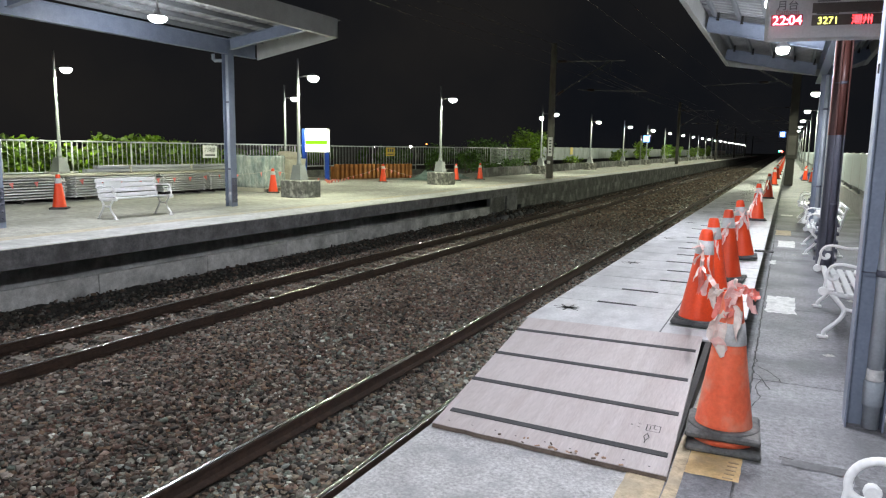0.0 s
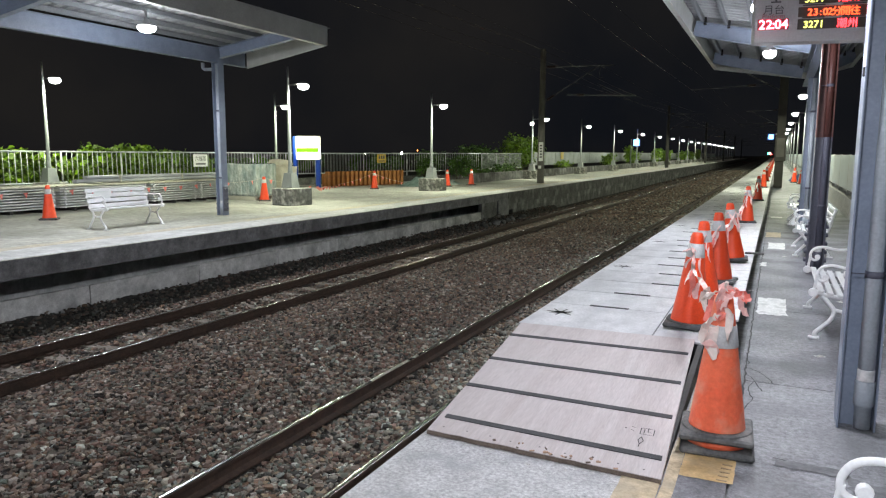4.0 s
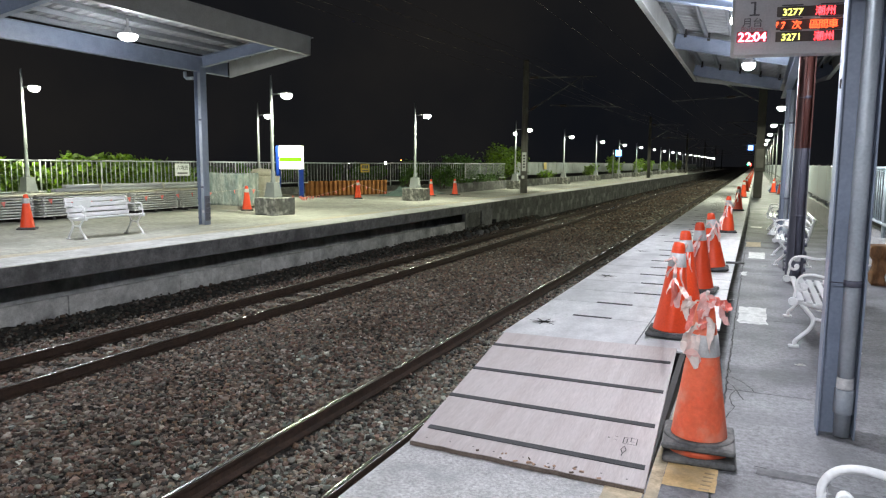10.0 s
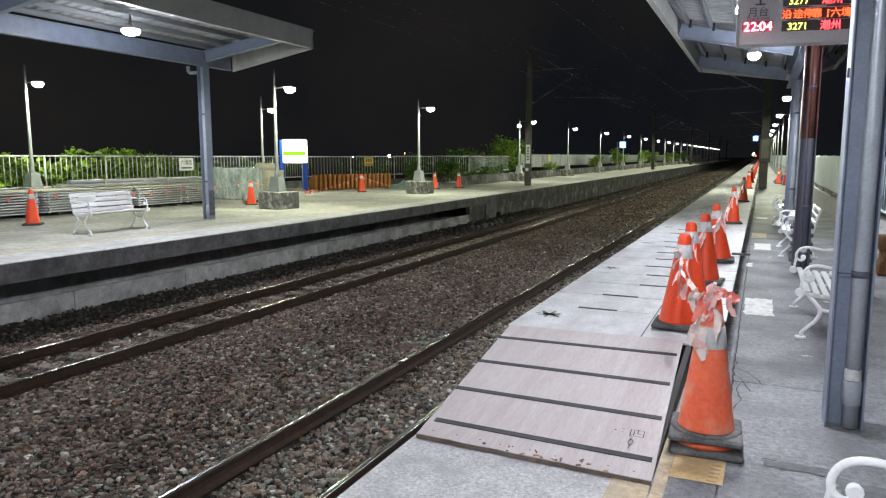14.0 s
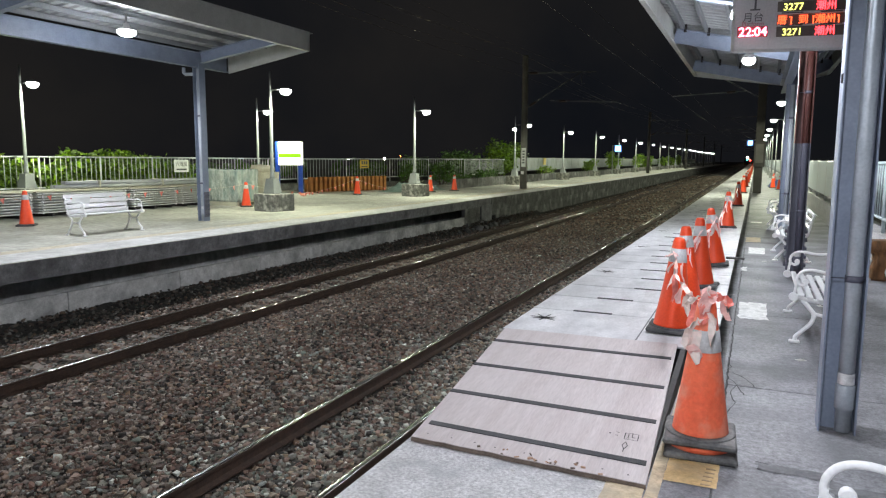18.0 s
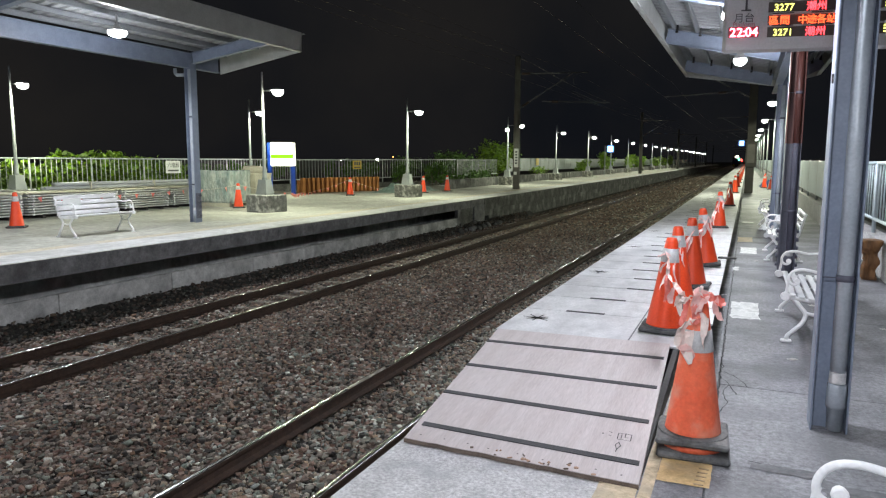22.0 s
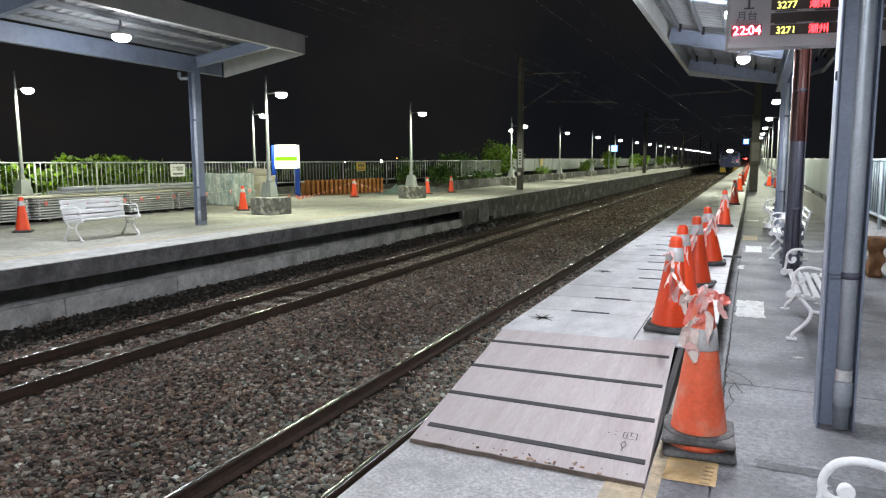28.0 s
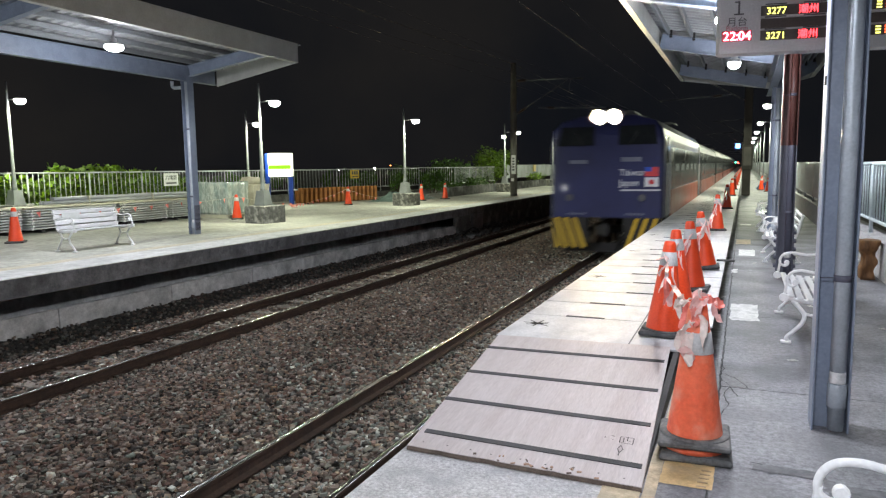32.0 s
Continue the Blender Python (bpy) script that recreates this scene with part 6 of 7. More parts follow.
def wrapped_pallet(at, s, mat, label, turn=0):
    t = thing("wrapped_pallet", label, "wrapped pallet", at, turn, "wrapped pallets")
    b = BM()
    for y in (-0.45, 0, 0.45):
        bx(b, (0, y * s[1], 0.05), (s[0], 0.1, 0.1), 0.005)
    bx(b, (0, 0, 0.115), (s[0], s[1], 0.03), 0.004)
    part("pallet", b, M["plank_top"], t, "pale wooden pallet")
    b = BM()
    bx(b, (0, 0, 0.13 + s[2] / 2), s)
    bmesh.ops.subdivide_edges(b, edges=b.edges[:], cuts=13, use_grid_fill=True)
    for v in b.verts:
        d = Vector((v.co.x, v.co.y, 0)).normalized()
        g = noise.noise((v.co.x * 5 + at[0], v.co.y * 5, v.co.z * 5)) * 0.03 + noise.noise((v.co.x * 14, v.co.y * 14 + at[1], v.co.z * 9)) * 0.014
        v.co += d * g + Vector((0, 0, g * 0.7 if v.co.z > s[2] else 0))
    for f in b.faces:
        f.smooth = True
    part("load", b, mat, t, "wrinkled plastic-wrapped load")
    return t


wrapped_pallet((-16.35, 18.9, F6), (1.3, 1.1, 1.08), M["wrap"], "pallet of bluish blocks in clear wrinkled wrap")
wrapped_pallet((-17.9, 20.4, F6), (1.15, 1.1, 1.05), M["wrap"], "pallet of bluish blocks in clear wrinkled wrap")
wrapped_pallet((-16.6, 20.75, F6), (0.9, 0.9, 0.95), M["sack"], "pallet of beige wrapped sacks")

b = BM()
sweep(b, [(-0.42, 0, 0), (-0.38, 0.02, 0.01), (-0.1, 0, 0.02), (0.2, 0.03, 0.0), (0.40, 0.02, -0.01), (0.44, 0.02, -0.01)], [0.05, 0.13, 0.16, 0.15, 0.12, 0.04], 12)
for v in b.verts:
    v.co += Vector((0.02, 0.03, 0.03)) * noise.noise(v.co * 9)
roll = solid("sack_roll", b, M["sack"], "rolled beige sacking lying on a wrapped pallet", "sack", at=(-16.5, 20.7, F6 + 1.2))
roll.rotation_euler = (0, 0, 0.5)

# lit station sign
t = thing("station_sign", "lit white sign box with a green band between blue posts", "station sign", (-19.05, 25.8, F6), 8)
for x in (-0.64, 0.42):
    b = BM()
    lathe(b, [(0.11, 0), (0.11, 2.28), (0.08, 2.34)], 16, (x, 0.2 if x > 0 else 0.05, 0))
    part("post", b, M["sign_blue"], t, "round blue post")
b = BM()
bx(b, (0.06, -0.02, 1.82), (1.12, 0.2, 1.06), 0.02)
box_ = part("sign_box", b, M["housing"], t)
for z, h, mm, nm in ((2.07, 0.50, "sign_lit", "upper_face"), (1.47, 0.32, "sign_lit", "lower_face"), (1.725, 0.17, "sign_green", "green_band")):
    for s in (-1, 1):
        b = BM()
        bx(b, (0.06, -0.02 + s * 0.102, z), (1.07, 0.012, h), 0.003)
        part(nm, b, M[mm], box_, "lit sign face")
for s in (-1, 1):
    b = BM()
    bx(b, (0.06 + s * 0.562, -0.02, 1.82), (0.012, 0.17, 0.98), 0.003)
    part("side_face", b, M["sign_lit"], box_, "lit narrow side")

# rusty sheets
t = thing("sheet_pile_stack", "rust-orange corrugated steel sheets stood in a row", "steel sheets", (-18.8, 26.85, F6), -18.9)
for k in range(18):
    b = BM()
    prism(b, [(-0.1, 0.02), (0.14, 0.0), (0.2, 0.10), (0.14, 0.14), (-0.1, 0.16)], "z", 0.06, 0.74 + 0.02 * rng.random())
    o = part("sheet", b, M["rust"], t)
    o.location = (0.02 * rng.random(), k * 0.268, 0)
    b = BM()
    bx(b, (-0.22, 0.13, 0.34), (0.2, 0.255, 0.6), 0.01)
    o = part("sheet", b, M["rust"], t)
    o.location = (0, k * 0.268, 0)
b = BM()
for y in (0.3, 4.4):
    bx(b, (0, y, 0.03), (0.5, 0.1, 0.06), 0.006)
part("bearers", b, M["black_steel"], t, "dark bearers")


def tarp(at, sx, sy, h, mat, label, seed):
    b = BM()
    k = 22
    g = []
    for i in range(k + 1):
        row = []
        for j in range(k + 1):
            u, v = i / k * 2 - 1, j / k * 2 - 1
            e = max(0, 1 - u ** 4) * max(0, 1 - v ** 4)
            z = h * e * (0.55 + 0.6 * noise.noise((u * 1.8 + seed, v * 1.8, 0)) + 0.25 * noise.noise((u * 6, v * 6 + seed, 1))) + 0.01
            row.append(b.verts.new((u * sx / 2 + 0.08 * noise.noise((u * 3, v * 3, seed)), v * sy / 2, max(0.006, z))))
        g.append(row)
    for i in range(k):
        for j in range(k):
            b.faces.new((g[i][j], g[i + 1][j], g[i + 1][j + 1], g[i][j + 1]))
    return solid("tarpaulin", b, mat, label, "tarpaulin", "", "", at)


tarp((-15.6, 31.3, F6 + 0.03), 1.8, 4.2, 0.5, M["tarp"], "grey-green tarpaulin over a low heap of material", 3.1)
tarp((1.5, 49.5, rise(49)), 1.5, 2.2, 0.6, M["tarp_blue"], "blue tarpaulin over a heap on the platform", 5.4)

# small pennant line
t = thing("bunting", "string of small orange pennants in front of the stored material", "bunting")
line = [(-16.95, 6.5, 0.70), (-16.95, 12.2, 0.68), (-16.95, 17.9, 0.68), (-15.2, 18.2, 0.86), (-15.0, 20.8, 0.5), (-17.2, 24.5, 0.30), (-18.5, 27.6, 0.26), (-16.2, 26.75, 0.82), (-16.6, 31, 0.2), (-14.5, 30.2, 0.7)]
b = BM()
for p, q in zip(line, line[1:]):
    p, q = Vector(p), Vector(q)
    sag = [p.lerp(q, k / 6) + Vector((0, 0, -0.25 * (k / 6) * (1 - k / 6))) for k in range(7)]
    sweep(b, sag, 0.005, 4)
part("cord", b, M["plank_top"], t, "thin cord")
b = BM()
prism(b, [(-0.055, 0), (0.055, 0), (0, -0.15)], "x", -0.002, 0.002)
pen = mesh_of("pennant", b, M["ribbon_red"])
for p, q in zip(line, line[1:]):
    p, q = Vector(p), Vector(q)
    k = max(2, int((q - p).length / 0.62))
    for i in range(k):
        f = (i + 0.5) / k
        o = part("pennant", pen, None, t)
        o.matrix_basis = Matrix.Translation(p.lerp(q, f) + Vector((0, 0, -0.25 * f * (1 - f)))) @ pose(0, 0, 0, rng.uniform(-25, 25), 0, rng.uniform(-40, 40) - 20)

# notices on the railing
for y, z, mm, w, h, lab in ((21.55, 1.37, "plate_white", 0.78, 0.50, "white station notice plate with dark characters on the railing"), (33.5, 1.43, "plate_yellow", 0.62, 0.46, "yellow warning plate on the railing")):
    t = thing("notice_plate", lab, "sign", (-21.24 if y < 30 else -19.74, y, z), 0 if y < 30 else -20.2)
    b = BM()
    bx(b, (0, 0, 0), (0.02, w, h), 0.004)
    part("plate", b, M[mm], t)
    b = BM()
    if y < 30:
        letters("六塊厝", 0.21, M["bars_dark"], t, "lettering", pose(0.0135, 0, 0.0, 90, 0, 90), 0.002, "CENTER", "dark station name")
    else:
        for k in range(3):
            bx(b, (0.013, -w * 0.25 + k * w * 0.25, 0.07), (0.004, w * 0.17, h * 0.4))
    bx(b, (0.013, 0, -0.14), (0.004, w * 0.7, h * 0.12))
    part("print_bars", b, M["bars_dark"], t, "dark unreadable print")
t = thing("notice_plate", "orange notice plate on the sheet fence", "sign", (-17.12, 60.3, 1.5 + rise(60)), 0)
b = BM()
bx(b, (0, 0, 0), (0.03, 0.8, 0.6), 0.005)
part("plate", b, M["plate_yellow"], t)


# rubble and a slack cable at the foot of the far wall
r_ = random.Random(21)
for k in range(9):
    b = BM()
    vs = bmesh.ops.create_icosphere(b, subdivisions=1, radius=1)["verts"]
    sc = Vector((0.14, 0.2, 0.12)) * r_.uniform(0.6, 1.4)
    for v in vs:
        v.co = Vector((v.co.x * sc.x, v.co.y * sc.y, v.co.z * sc.z)) * r_.uniform(0.75, 1.2)
    solid("rubble_lump", b, M["old_wall"], "broken lump of concrete at the wall's foot", "rubble", "rubble by the far wall", "", (-9.72 + 0.15 * r_.random(), 23.2 + 0.62 * k, -0.97))
for k in range(2):
    y = 24.6 + 2.6 * k
    b = BM()
    sweep(b, curve([(-9.78, y, -0.9), (-9.72, y + 0.3, -0.74), (-9.7, y + 0.8, -0.66), (-9.72, y + 1.3, -0.78), (-9.76, y + 1.6, -0.95)]), 0.022, 8)
    solid("cable_loop", b, M["black_steel"], "slack black cable loop hanging by the wall", "cable", "cable loops", "")


# ---- plants ----
def leafy(name, label, at, sx, sy, h, count, size, mat, seed, stems=5, category="shrub"):
    """A shrub: stems, and a crown of many single bent leaves."""
    r = random.Random(seed)
    t = thing(name, label, category, at, 0, "platform plants")
    tips = []
    for k in range(stems):
        x, y = r.uniform(-0.5, 0.5) * sx * 0.7, r.uniform(-0.5, 0.5) * sy * 0.8
        top = (x + r.uniform(-0.2, 0.2) * sx, y + r.uniform(-0.2, 0.2) * sy, h * r.uniform(0.6, 0.95))
        b = BM()
        sweep(b, [(x * 0.6, y * 0.6, 0), ((x * 0.6 + top[0]) / 2 + 0.05, (y * 0.6 + top[1]) / 2, top[2] * 0.55), top], [0.03, 0.022, 0.008], 6)
        part("stem", b, M["bark"], t, "thin woody stem")
        tips.append(top)
    verts, faces = [], []
    for k in range(count):
        c = r.choice(tips)
        f = r.random() ** 0.6
        p = Vector((c[0] + r.gauss(0, 0.22) * sx * 0.75, c[1] + r.gauss(0, 0.2) * sy * 0.55, c[2] * (0.25 + 0.85 * f) + r.gauss(0, 0.06) * h))
        s = size * r.uniform(0.55, 1.2)
        m = Matrix.Translation(p) @ pose(0, 0, 0, r.uniform(-70, 70), r.uniform(-60, 60), r.uniform(0, 360))
        i0 = len(verts)
        for u, v, w in ((0, -0.55, 0), (0.38, -0.1, 0.10), (0.3, 0.3, 0.08), (0, 0.6, -0.06), (-0.3, 0.3, 0.08), (-0.38, -0.1, 0.10), (0, 0.05, 0)):
            verts.append(m @ Vector((u * s, v * s, w * s)))
        for a, c2 in ((0, 1), (1, 2), (2, 3), (3, 4), (4, 5), (5, 0)):
            faces.append((i0 + 6, i0 + a, i0 + c2))
    me = bpy.data.meshes.new("crown")
    me.from_pydata([v[:] for v in verts], [], faces)
    me.materials.append(mat)
    part("crown", me, None, t, "many single green leaves")
    return t


for i, (y, h, c) in enumerate(((8.5, 1.35, 1300), (10.6, 1.3, 1500), (12.6, 1.4, 1600), (14.6, 1.35, 1600), (16.6, 1.2, 1500), (18.3, 1.5, 1800), (20.3, 1.45, 1600), (22.0, 1.1, 600))):
    leafy("broadleaf_shrub", "lush green broad-leaved creeper behind the railing", (-22.0, y, 0.35), 0.9, 2.6, h, int(c * 0.8), 0.225, M["leaf"], i + 3, 8)
for i, (x, y, z, sx, sy, h, c, s, m) in enumerate(((-22.3, 38.0, 0.3, 1.2, 2.5, 1.3, 300, 0.2, "leaf_dark"), (-20.6, 42.5, 0.2, 1.6, 4.0, 1.7, 900, 0.17, "leaf_dark"), (-20.2, 47.5, 0.2, 1.6, 4.0, 1.9, 900, 0.17, "leaf_dark"),
        (-18.45, 35.9, 0.15, 0.7, 1.5, 1.15, 500, 0.13, "leaf_dark"), (-17.3, 38.5, 0.15, 0.9, 2.0, 1.25, 900, 0.13, "leaf_dark"), (-15.9, 37.5, 0.2, 1.0, 3.0, 0.6, 400, 0.14, "leaf_dark"), (-15.9, 42.0, 0.2, 1.0, 3.0, 0.8, 500, 0.14, "leaf_dark"), (-15.8, 56.0, 0.4, 1.0, 2.5, 0.7, 300, 0.14, "leaf"))):
    leafy("shrub", "dark leafy shrub by the railing", (x, y, z + rise(y)), sx, sy, h, c, s, M[m], 30 + i)
leafy("small_tree", "young bright green tree behind a lamp post", (-18.4, 51.9, 0.2), 2.3, 4.0, 2.85, 2300, 0.22, M["leaf"], 50, 9, "tree")
leafy("small_tree", "young dark green tree behind the railing", (-19.5, 46.0, 0.2), 2.6, 4.0, 1.9, 1300, 0.22, M["leaf_dark"], 51, 8, "tree")
for i in range(11):
    y = 74 + 9.5 * i + 4 * math.sin(i * 2.3)
    leafy("shrub", "leafy shrub along the far fence", (-15.9 + bend(y), y, 0.3 + rise(y)), 1.3, 3.0, 1.3 + 0.9 * abs(math.sin(i * 1.7)), 420, 0.26, M["leaf"], 70 + i)

# dark distant tree line
r_ = random.Random(9)
t = thing("tree_line", "black line of distant trees against the night sky", "trees", kind="stuff")
for k in range(70):
    y = -40 + 11 * k
    b = BM()
    x = -70 - 0.22 * k * r_.random() * 3
    hh = 1.6 + 1.4 * r_.random()
    lathe(b, [(0.35, 0), (0.25, hh * 0.45)], 6, (x, y, -1.6 + rise(y)))
    for q in range(9):
        c = (x + r_.gauss(0, 1.6), y + r_.gauss(0, 2.2), -1.6 + rise(y) + hh * (0.35 + 0.6 * r_.random()))
        bmesh.ops.create_icosphere(b, subdivisions=2, radius=0.6 + 0.6 * r_.random(), matrix=Matrix.Translation(c))
    for v in b.verts:
        v.co += Vector((noise.noise(v.co * 0.9), noise.noise(v.co * 0.9 + Vector((9, 0, 0))), noise.noise(v.co * 0.9 + Vector((0, 9, 0))))) * 0.7
    part("clump", b, M["leaf_dark"], t)
for x, y, z in ((-62.3, 113, 1.91), (-94.2, 152, 1.84), (-63.2, 121, 2.48)):
    b = BM()
    bmesh.ops.create_icosphere(b, subdivisions=2, radius=0.24 if y < 115 else 0.12)
    t = thing("town_lamp", "small distant town light beyond the railing", "street lamp", (x, y, -1.6), 0, "distant lights")
    part("globe", b, M["town_orange" if y == 121 else "town_light"], t).location = (0, 0, z + 1.6)
    b = BM()
    lathe(b, [(0.08, 0), (0.05, z + 1.4)], 8)
    part("pole", b, M["black_steel"], t)


# ---- overhead line ----
def mast_far(y, detail=True):
    t = thing("catenary_mast", "grey concrete catenary mast with steel bracket arms", "catenary mast", (-11.5 + bend(y), y, F6 + rise(y)), 0, "catenary masts")
    b = BM()
    lathe(b, [(0.19, 0), (0.175, 3), (0.15, 7.0), (0.14, 7.05)], 16)
    # farther masts take the copy with painted shade
    part("mast", b, M["mast" if detail else "mast_unlit"], t)
    b = BM()
    sweep(b, [(0.1, 0, 6.12), (3.75, 0, 6.04)], 0.03, 8)
    part("top_tube", b, M["bracket"], t, "horizontal steel tube")
    b = BM()
    sweep(b, [(0.12, 0, 4.32), (2.95, 0, 6.02)], 0.032, 8)
    part("diagonal_tube", b, M["bracket"], t, "diagonal steel tube")
    b = BM()
    sweep(b, [(1.35, 0, 4.65), (4.9, 0, 4.48)], 0.025, 8)
    part("registration_tube", b, M["bracket"], t, "registration tube")
    b = BM()
    sweep(b, [(2.9, 0, 5.17), (4.3, 0, 4.52)], 0.014, 6)
    sweep(b, [(3.1, 0, 6.02), (3.0, 0, 5.72), (3.05, 0, 5.42), (3.2, 0, 5.47)], 0.016, 6)
    part("dropper_arm", b, M["bracket"], t, "thin steady arm")
    for p, q in (((0.25, 0, 6.12), (0.7, 0, 6.11)), ((0.3, 0, 4.43), (0.65, 0, 4.64)), ((1.9, 0, 4.62), (2.25, 0, 4.605))):
        b = BM()
        p, q = Vector(p), Vector(q)
        sweep(b, [p.lerp(q, k / 8) for k in range(9)], [0.05 if k % 2 else 0.075 for k in range(9)], 10)
        part("insulator", b, M["insulator"], t, "brown ribbed insulator")
    if detail:
        b = BM()
        bx(b, (0.05, -0.19, 1.68), (0.24, 0.02, 1.0), 0.005)
        p = part("notice", b, M["plate_white"], t, "tall white notice plate")
        b = BM()
        for k in range(5):
            bx(b, (0.05, -0.203, 2.0 - 0.15 * k), (0.12, 0.004, 0.08))
        part("print_bars", b, M["bars_dark"], p, "dark unreadable print")
        b = BM()
        bx(b, (0.0, -0.19, 0.86), (0.16, 0.02, 0.16), 0.004)
        part("small_plate", b, M["plate_white"], t, "small white plate")
    return t


def mast_near(y, detail=True):
    t = thing("catenary_mast", "square dark concrete catenary mast on the near platform", "catenary mast", (0.1 + bend(y), y, rise(y)), 0, "catenary masts")
    b = BM()
    bx(b, (0, 0, 3.7), (0.40, 0.40, 7.4), 0.03)
    part("mast", b, M["mast_unlit"], t)
    for p, q, w, nm in (((-0.2, 0, 6.6), (-3.6, 0, 6.5), 0.03, "top_tube"), ((-0.2, 0, 4.9), (-3.0, 0, 6.5), 0.03, "diagonal_tube"), ((-0.8, 0, 5.2), (-4.4, 0, 5.05), 0.025, "registration_tube")):
        b = BM()
        sweep(b, [p, q], w, 8)
        part(nm, b, M["bracket"], t, "steel bracket tube")
    for p, q in (((-1.3, 0, 5.18), (-1.7, 0, 5.16)), ((-0.4, 0, 6.6), (-0.8, 0, 6.58))):
        b = BM()
        p, q = Vector(p), Vector(q)
        sweep(b, [p.lerp(q, k / 8) for k in range(9)], [0.05 if k % 2 else 0.075 for k in range(9)], 10)
        part("insulator", b, M["insulator"], t, "brown ribbed insulator")
    if detail:
        b = BM()
        bx(b, (0.02, -0.27, 1.98), (0.52, 0.14, 1.28), 0.02)
        box = part("equipment_box", b, M["mast_unlit"], t, "grey equipment box")
        b = BM()
        bx(b, (0.02, -0.346, 2.02), (0.36, 0.012, 0.95), 0.004)
        part("box_door", b, M["mast"], box, "paler box door")
    return t


for k in range(6):
    y = 36.4 + 48 * k
    mast_far(y, k == 0)
    mast_near(39.6 + 48 * k, k == 0)

wires = thing("overhead_wires", "thin overhead contact, carrier and feeder wires", "overhead wires")
for c, zc, zm in ((NEAR_TRACK, 4.38, 5.0), (FAR_TRACK, 4.80, 5.75)):
    for z, sag, r0, nm in ((zc, 0.0, 0.0032, "contact_wire"), (zm, 0.35, 0.0028, "carrier_wire")):
        b = BM()
        pts = []
        for y in steps(-20, 300, 8):
            f = ((y - 38) / 48) % 1
            pts.append((c + bend(y), y, z + 0.007 * max(0, y - 15) * 0.6 + rise(y) + sag * (2 * f - 1) ** 2))
        sweep(b, pts, r0, 5)
        part(nm, b, M["wire"], wires)
for x, z in ((-11.4, 6.55), (-11.7, 7.2), (-11.2, 6.95), (0.1, 7.2)):
    b = BM()
    sweep(b, [(x + bend(y), y, z + rise(y) + 0.5 * (2 * (((y - 36.4) / 48) % 1) - 1) ** 2 - 0.4) for y in steps(-20, 300, 6)], 0.0045, 5)
    part("feeder_wire", b, M["wire"], wires)

# ---- departure display ----
t = thing("departure_display", "white hanging departure display with lit red and yellow digits", "display board", (0, 8.0, 0), 10)
DISPLAY = t
b = BM()
bx(b, (0.62, 0.145, 3.17), (1.82, 0.23, 0.78), 0.02)
part("housing", b, M["housing"], t, "white sheet-metal housing")
b = BM()
for x0, x1, z0, z1 in ((-0.29, 1.53, 2.78, 3.015), (-0.29, 1.53, 3.115, 3.56), (-0.29, 0.10, 3.015, 3.115), (1.40, 1.53, 3.015, 3.115)):
    bx(b, ((x0 + x1) / 2, 0.015, (z0 + z1) / 2), (x1 - x0, 0.03, z1 - z0))
part("front_panel", b, M["housing"], t, "white front panel with a slot for the running text")
for x in (0.0, 1.2):
    b = BM()
    sweep(b, [(x, 0.13, 3.55), (x, 0.13, 3.95)], 0.02, 8)
    part("hanger", b, M["galv"], t, "steel hanger rod")
Y0 = -0.004
letters("1", 0.20, M["print_dark"], t, "numeral", pose(-0.11, Y0, 3.165) @ FRONT, 0.002, "CENTER")
b = BM()
bx(b, (-0.11, Y0 + 0.001, 3.170), (0.095, 0.006, 0.014))
bx(b, (-0.132, Y0 + 0.001, 3.292), (0.04, 0.006, 0.014))
part("numeral_serif", b, M["print_dark"], t, "foot and flag of the numeral")
letters("月台", 0.10, M["print_dark"], t, "lettering", pose(-0.125, Y0, 3.06) @ FRONT, 0.002, "CENTER")
letters("Platform", 0.062, M["print_pink"], t, "lettering", pose(-0.125, Y0, 3.012) @ FRONT, 0.002, "CENTER")
# added panel: paints the digits' red halo on the white housing
b = BM()
bx(b, (-0.125, -0.001, 2.955), (0.29, 0.008, 0.105), 0.002)
part("clock_window", b, M["led_clock_halo"], t, "red panel painted as the clock digits' glow")
for k, c in enumerate("22:04"):
    letters(c, 0.125, M["led_clock"], t, "clock_digit", pose(-0.125 + (-0.103, -0.037, 0.004, 0.045, 0.108)[k], Y0 - 0.004, 2.911) @ FRONT, 0.003, "CENTER", "lit red clock digit")
for z, texts in ((3.19, (("3277", 0.15, "led_yellow"), ("潮州", 0.45, "led_red"))), (3.065, ()), (2.945, (("3271", 0.15, "led_yellow"), ("潮州", 0.45, "led_red")))):
    b = BM()
    if texts:
        bx(b, (0.78, -0.001, z), (1.36, 0.01, 0.10), 0.002)
    else:
        bx(b, (0.75, 0.027, z), (1.30, 0.004, 0.10))
    win = part("led_window", b, M["led_glass"], t, "black led window")
    for c, x, mm in texts:
        letters(c, 0.095, M[mm], win, "led_text", pose(x, -0.008, z - 0.037) @ FRONT, 0.002, "LEFT", "lit led characters")
    if texts:
        for x, mm in ((1.18, "led_yellow"), (1.26, "led_orange")):
            b = BM()
            for k in range(3):
                bx(b, (x, -0.008, z - 0.03 + 0.03 * k), (0.045, 0.004, 0.014))
            part("led_bar", b, M[mm], win, "lit led bars")
    for k in range(2):
        b = BM()
        bx(b, (0.24 + 0.36 * k, -0.004, z + 0.062), (0.2, 0.004, 0.012))
        part("caption_bar", b, M["print_dark"], t, "small unreadable caption")
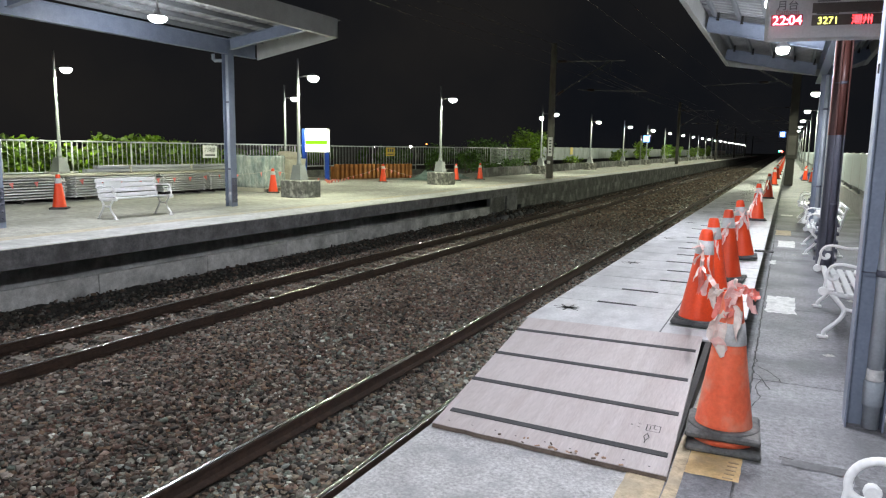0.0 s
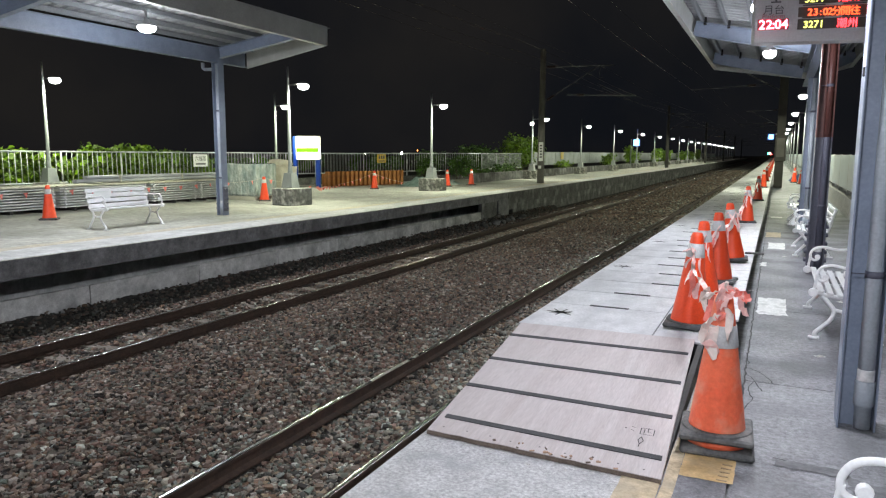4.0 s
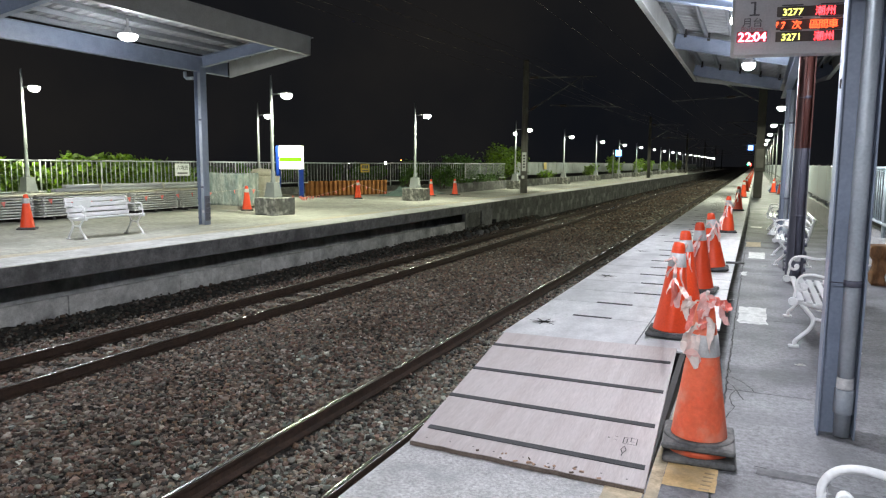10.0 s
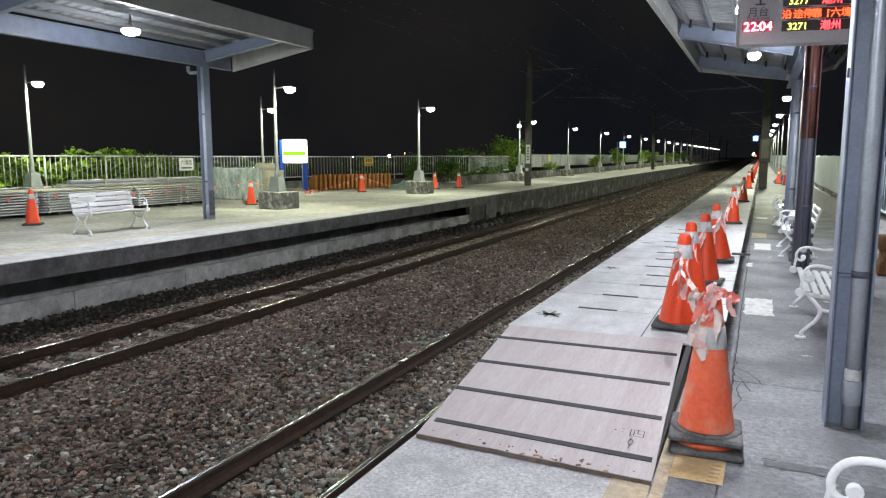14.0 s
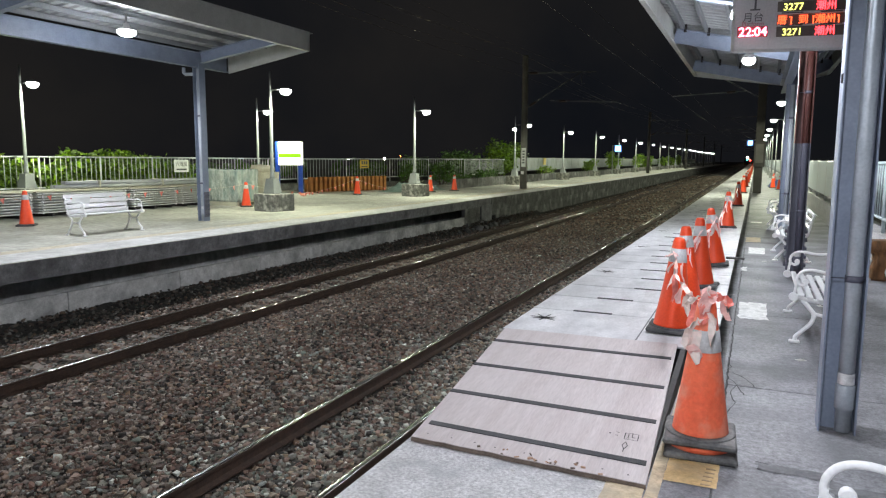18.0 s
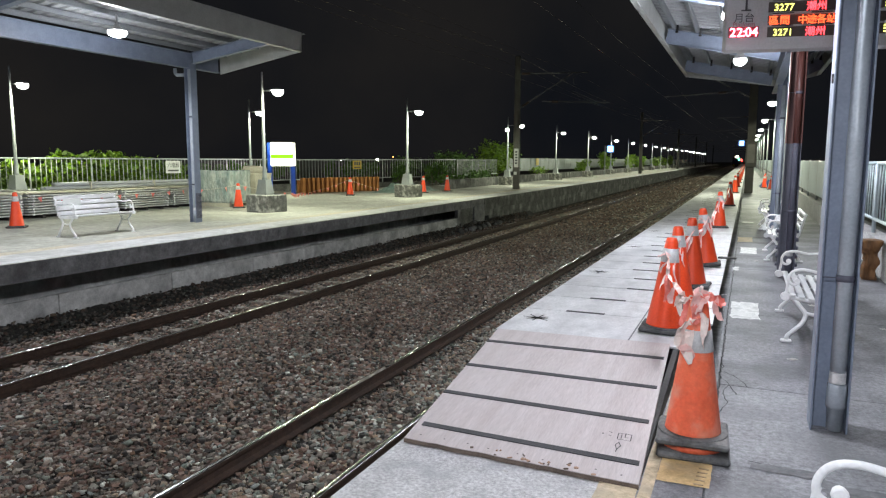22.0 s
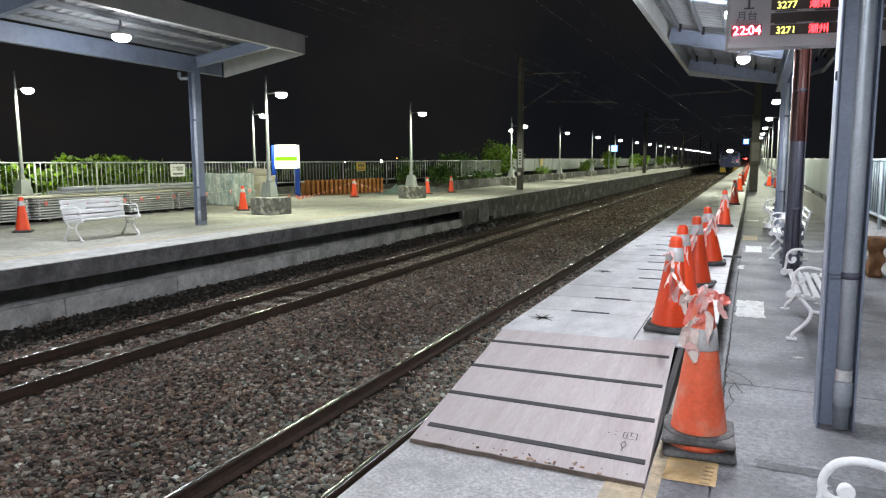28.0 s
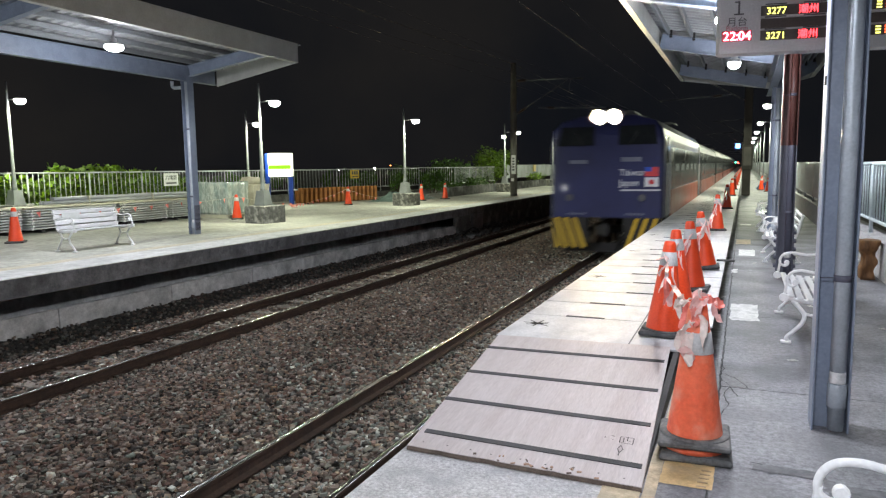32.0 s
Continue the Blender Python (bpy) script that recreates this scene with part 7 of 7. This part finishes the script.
# running text: each character travels leftwards through the slot
TICKER = []
along = 0.0
for c in "23:02分開往 潮州 3277 次  區間車 沿途停靠 [六塊厝] 到 [潮州] 區間  中途各站":
    wide = ord(c) > 255
    if c != " ":
        TICKER.append((letters(c, 0.095, M["led_orange"], t, "led_character", pose(1.44, 0.012, 3.028) @ FRONT, 0.002, "CENTER", "running lit led character"), along + (0.047 if wide else 0.0235)))
    along += 0.094 if wide else 0.047

# ---- near platform's back ----
b = BM()
strip(b, [(1.80, 0.0), (1.80, 0.52), (2.05, 0.52), (2.05, 0.0)], steps(-6, 60, 6) + steps(66, 250, 12))
solid("wall_low", b, M["apron"], "low pale concrete wall along the platform's back", "wall", kind="structure")
for i in range(8):
    fence_panel("fence", "blue-grey bar railing on the low wall", (1.9, 1.0 + 2.4 * i, 0.68), 0, 2.4, 0.95, 10, M["panel"])
bf = thing("fence", "pale sheet fence on the low wall", "fence", kind="structure")
for i in range(50):
    y = 20.3 + 3 * i
    b = BM()
    bx(b, (1.9 + bend(y), y + 1.5, 1.18 + rise(y)), (0.05, 2.94, 1.0), 0.01)
    part("panel", b, M["panel"], bf)
    b = BM()
    sweep(b, [(1.9 + bend(y), y, 0.5 + rise(y)), (1.9 + bend(y), y, 1.7 + rise(y))], 0.03, 8)
    part("post", b, M["galv"], bf)
b = BM()
bx(b, (0, 0, 0.28), (0.17, 0.24, 0.56), 0.0)
bmesh.ops.subdivide_edges(b, edges=b.edges[:], cuts=11, use_grid_fill=True)
for v in b.verts:
    k = 1 + 0.6 * noise.noise((v.co.x * 8, v.co.y * 8, v.co.z * 5)) + 0.25 * noise.noise((v.co.x * 25, v.co.y * 25, v.co.z * 14)) + (0.35 if v.co.z > 0.4 else 0)
    v.co.x *= k
    v.co.y *= k
for f in b.faces:
    f.smooth = True
solid("driftwood_stump", b, M["wood"], "weathered orange driftwood stump leaning by the wall", "driftwood", at=(1.64, 11.35, 0))
b = BM()
vs = bmesh.ops.create_icosphere(b, subdivisions=2, radius=0.10)["verts"]
for v in vs:
    v.co *= 1 + 0.5 * noise.noise(v.co * 9)
    v.co.z = max(-0.09, v.co.z)
solid("paper_bag", b, M["paper"], "crumpled white bag on the bench", "bag", at=(0.62, 14.9, 0.54))

# hanging lit sign, signals
t = thing("hanging_sign", "small blue lit sign hanging from the mast", "sign", (-0.36, 40.0, 2.45 + rise(40)))
b = BM()
bx(b, (0, 0, 0.12), (0.34, 0.12, 0.33), 0.02)
p = part("sign_box", b, M["sign_blue"], t)
b = BM()
bx(b, (0, -0.064, 0.12), (0.22, 0.012, 0.24), 0.01)
part("lit_face", b, M["sign_blue_lit"], p, "lit pale blue face")
b = BM()
sweep(b, [(0.2, 0, 0.28), (0.5, -0.2, 0.28)], 0.02, 6)
part("bracket", b, M["galv"], t)
t = thing("hanging_sign", "blue lit platform sign on a pole", "sign", (-14.2, 76.5, F6 + rise(76)), 0)
b = BM()
lathe(b, [(0.06, 0), (0.05, 3.1)], 10)
part("pole", b, M["pole"], t)
b = BM()
bx(b, (0.55, 0, 2.75), (0.75, 0.12, 0.75), 0.02)
p = part("sign_box", b, M["sign_blue"], t)
b = BM()
bx(b, (0.55, -0.064, 2.75), (0.6, 0.012, 0.6), 0.01)
part("lit_face", b, M["sign_blue_lit"], p, "lit pale blue face")
t = thing("railway_signal", "distant railway signal showing green and red", "railway signal", (-1.2, 262, rise(262) - 0.3))
b = BM()
lathe(b, [(0.08, 0), (0.07, 2.6)], 8)
part("pole", b, M["black_steel"], t)
for x, z, mm in ((-1.7, 2.15, "signal_green"), (-0.85, 1.95, "signal_red")):
    b = BM()
    bmesh.ops.create_icosphere(b, subdivisions=2, radius=0.28)
    part("lens", b, M[mm], t, "lit signal lens").location = (x, 0, z)
b = BM()
sweep(b, [(-1.9, 0.3, 2.0), (0, 0.3, 2.0)], 0.05, 6)
part("arm", b, M["black_steel"], t)


# ---- litter ----
r_ = random.Random(33)
for x, y, z, s in ((0.42, 6.35, 0.0, 0.05), (-0.2, 9.2, 0.0, 0.04), (0.75, 8.9, 0.0, 0.06), (1.3, 7.9, 0.0, 0.05), (0.2, 12.6, 0.0, 0.05), (-1.1, 3.36, 0.004, 0.02), (-0.9, 3.38, 0.004, 0.016), (-1.35, 3.40, 0.004, 0.014), (1.2, 10.4, 0.0, 0.07), (1.45, 12.9, 0.0, 0.06)):
    b = BM()
    k = 5
    g = [[b.verts.new(((i / k - 0.5) * s * 1.6, (j / k - 0.5) * s, 0.004 + 0.35 * s * max(0, noise.noise((i * 0.8 + x * 9, j * 0.8 + y, 0))))) for j in range(k + 1)] for i in range(k + 1)]
    for i in range(k):
        for j in range(k):
            b.faces.new((g[i][j], g[i + 1][j], g[i + 1][j + 1], g[i][j + 1]))
    o = solid("litter_scrap", b, M["scrap"], "small crumpled scrap of dirty paper on the ground", "litter", "scattered litter", "", (x, y, z))
    o.rotation_euler = (0, 0, r_.uniform(0, 6.28))


motions()
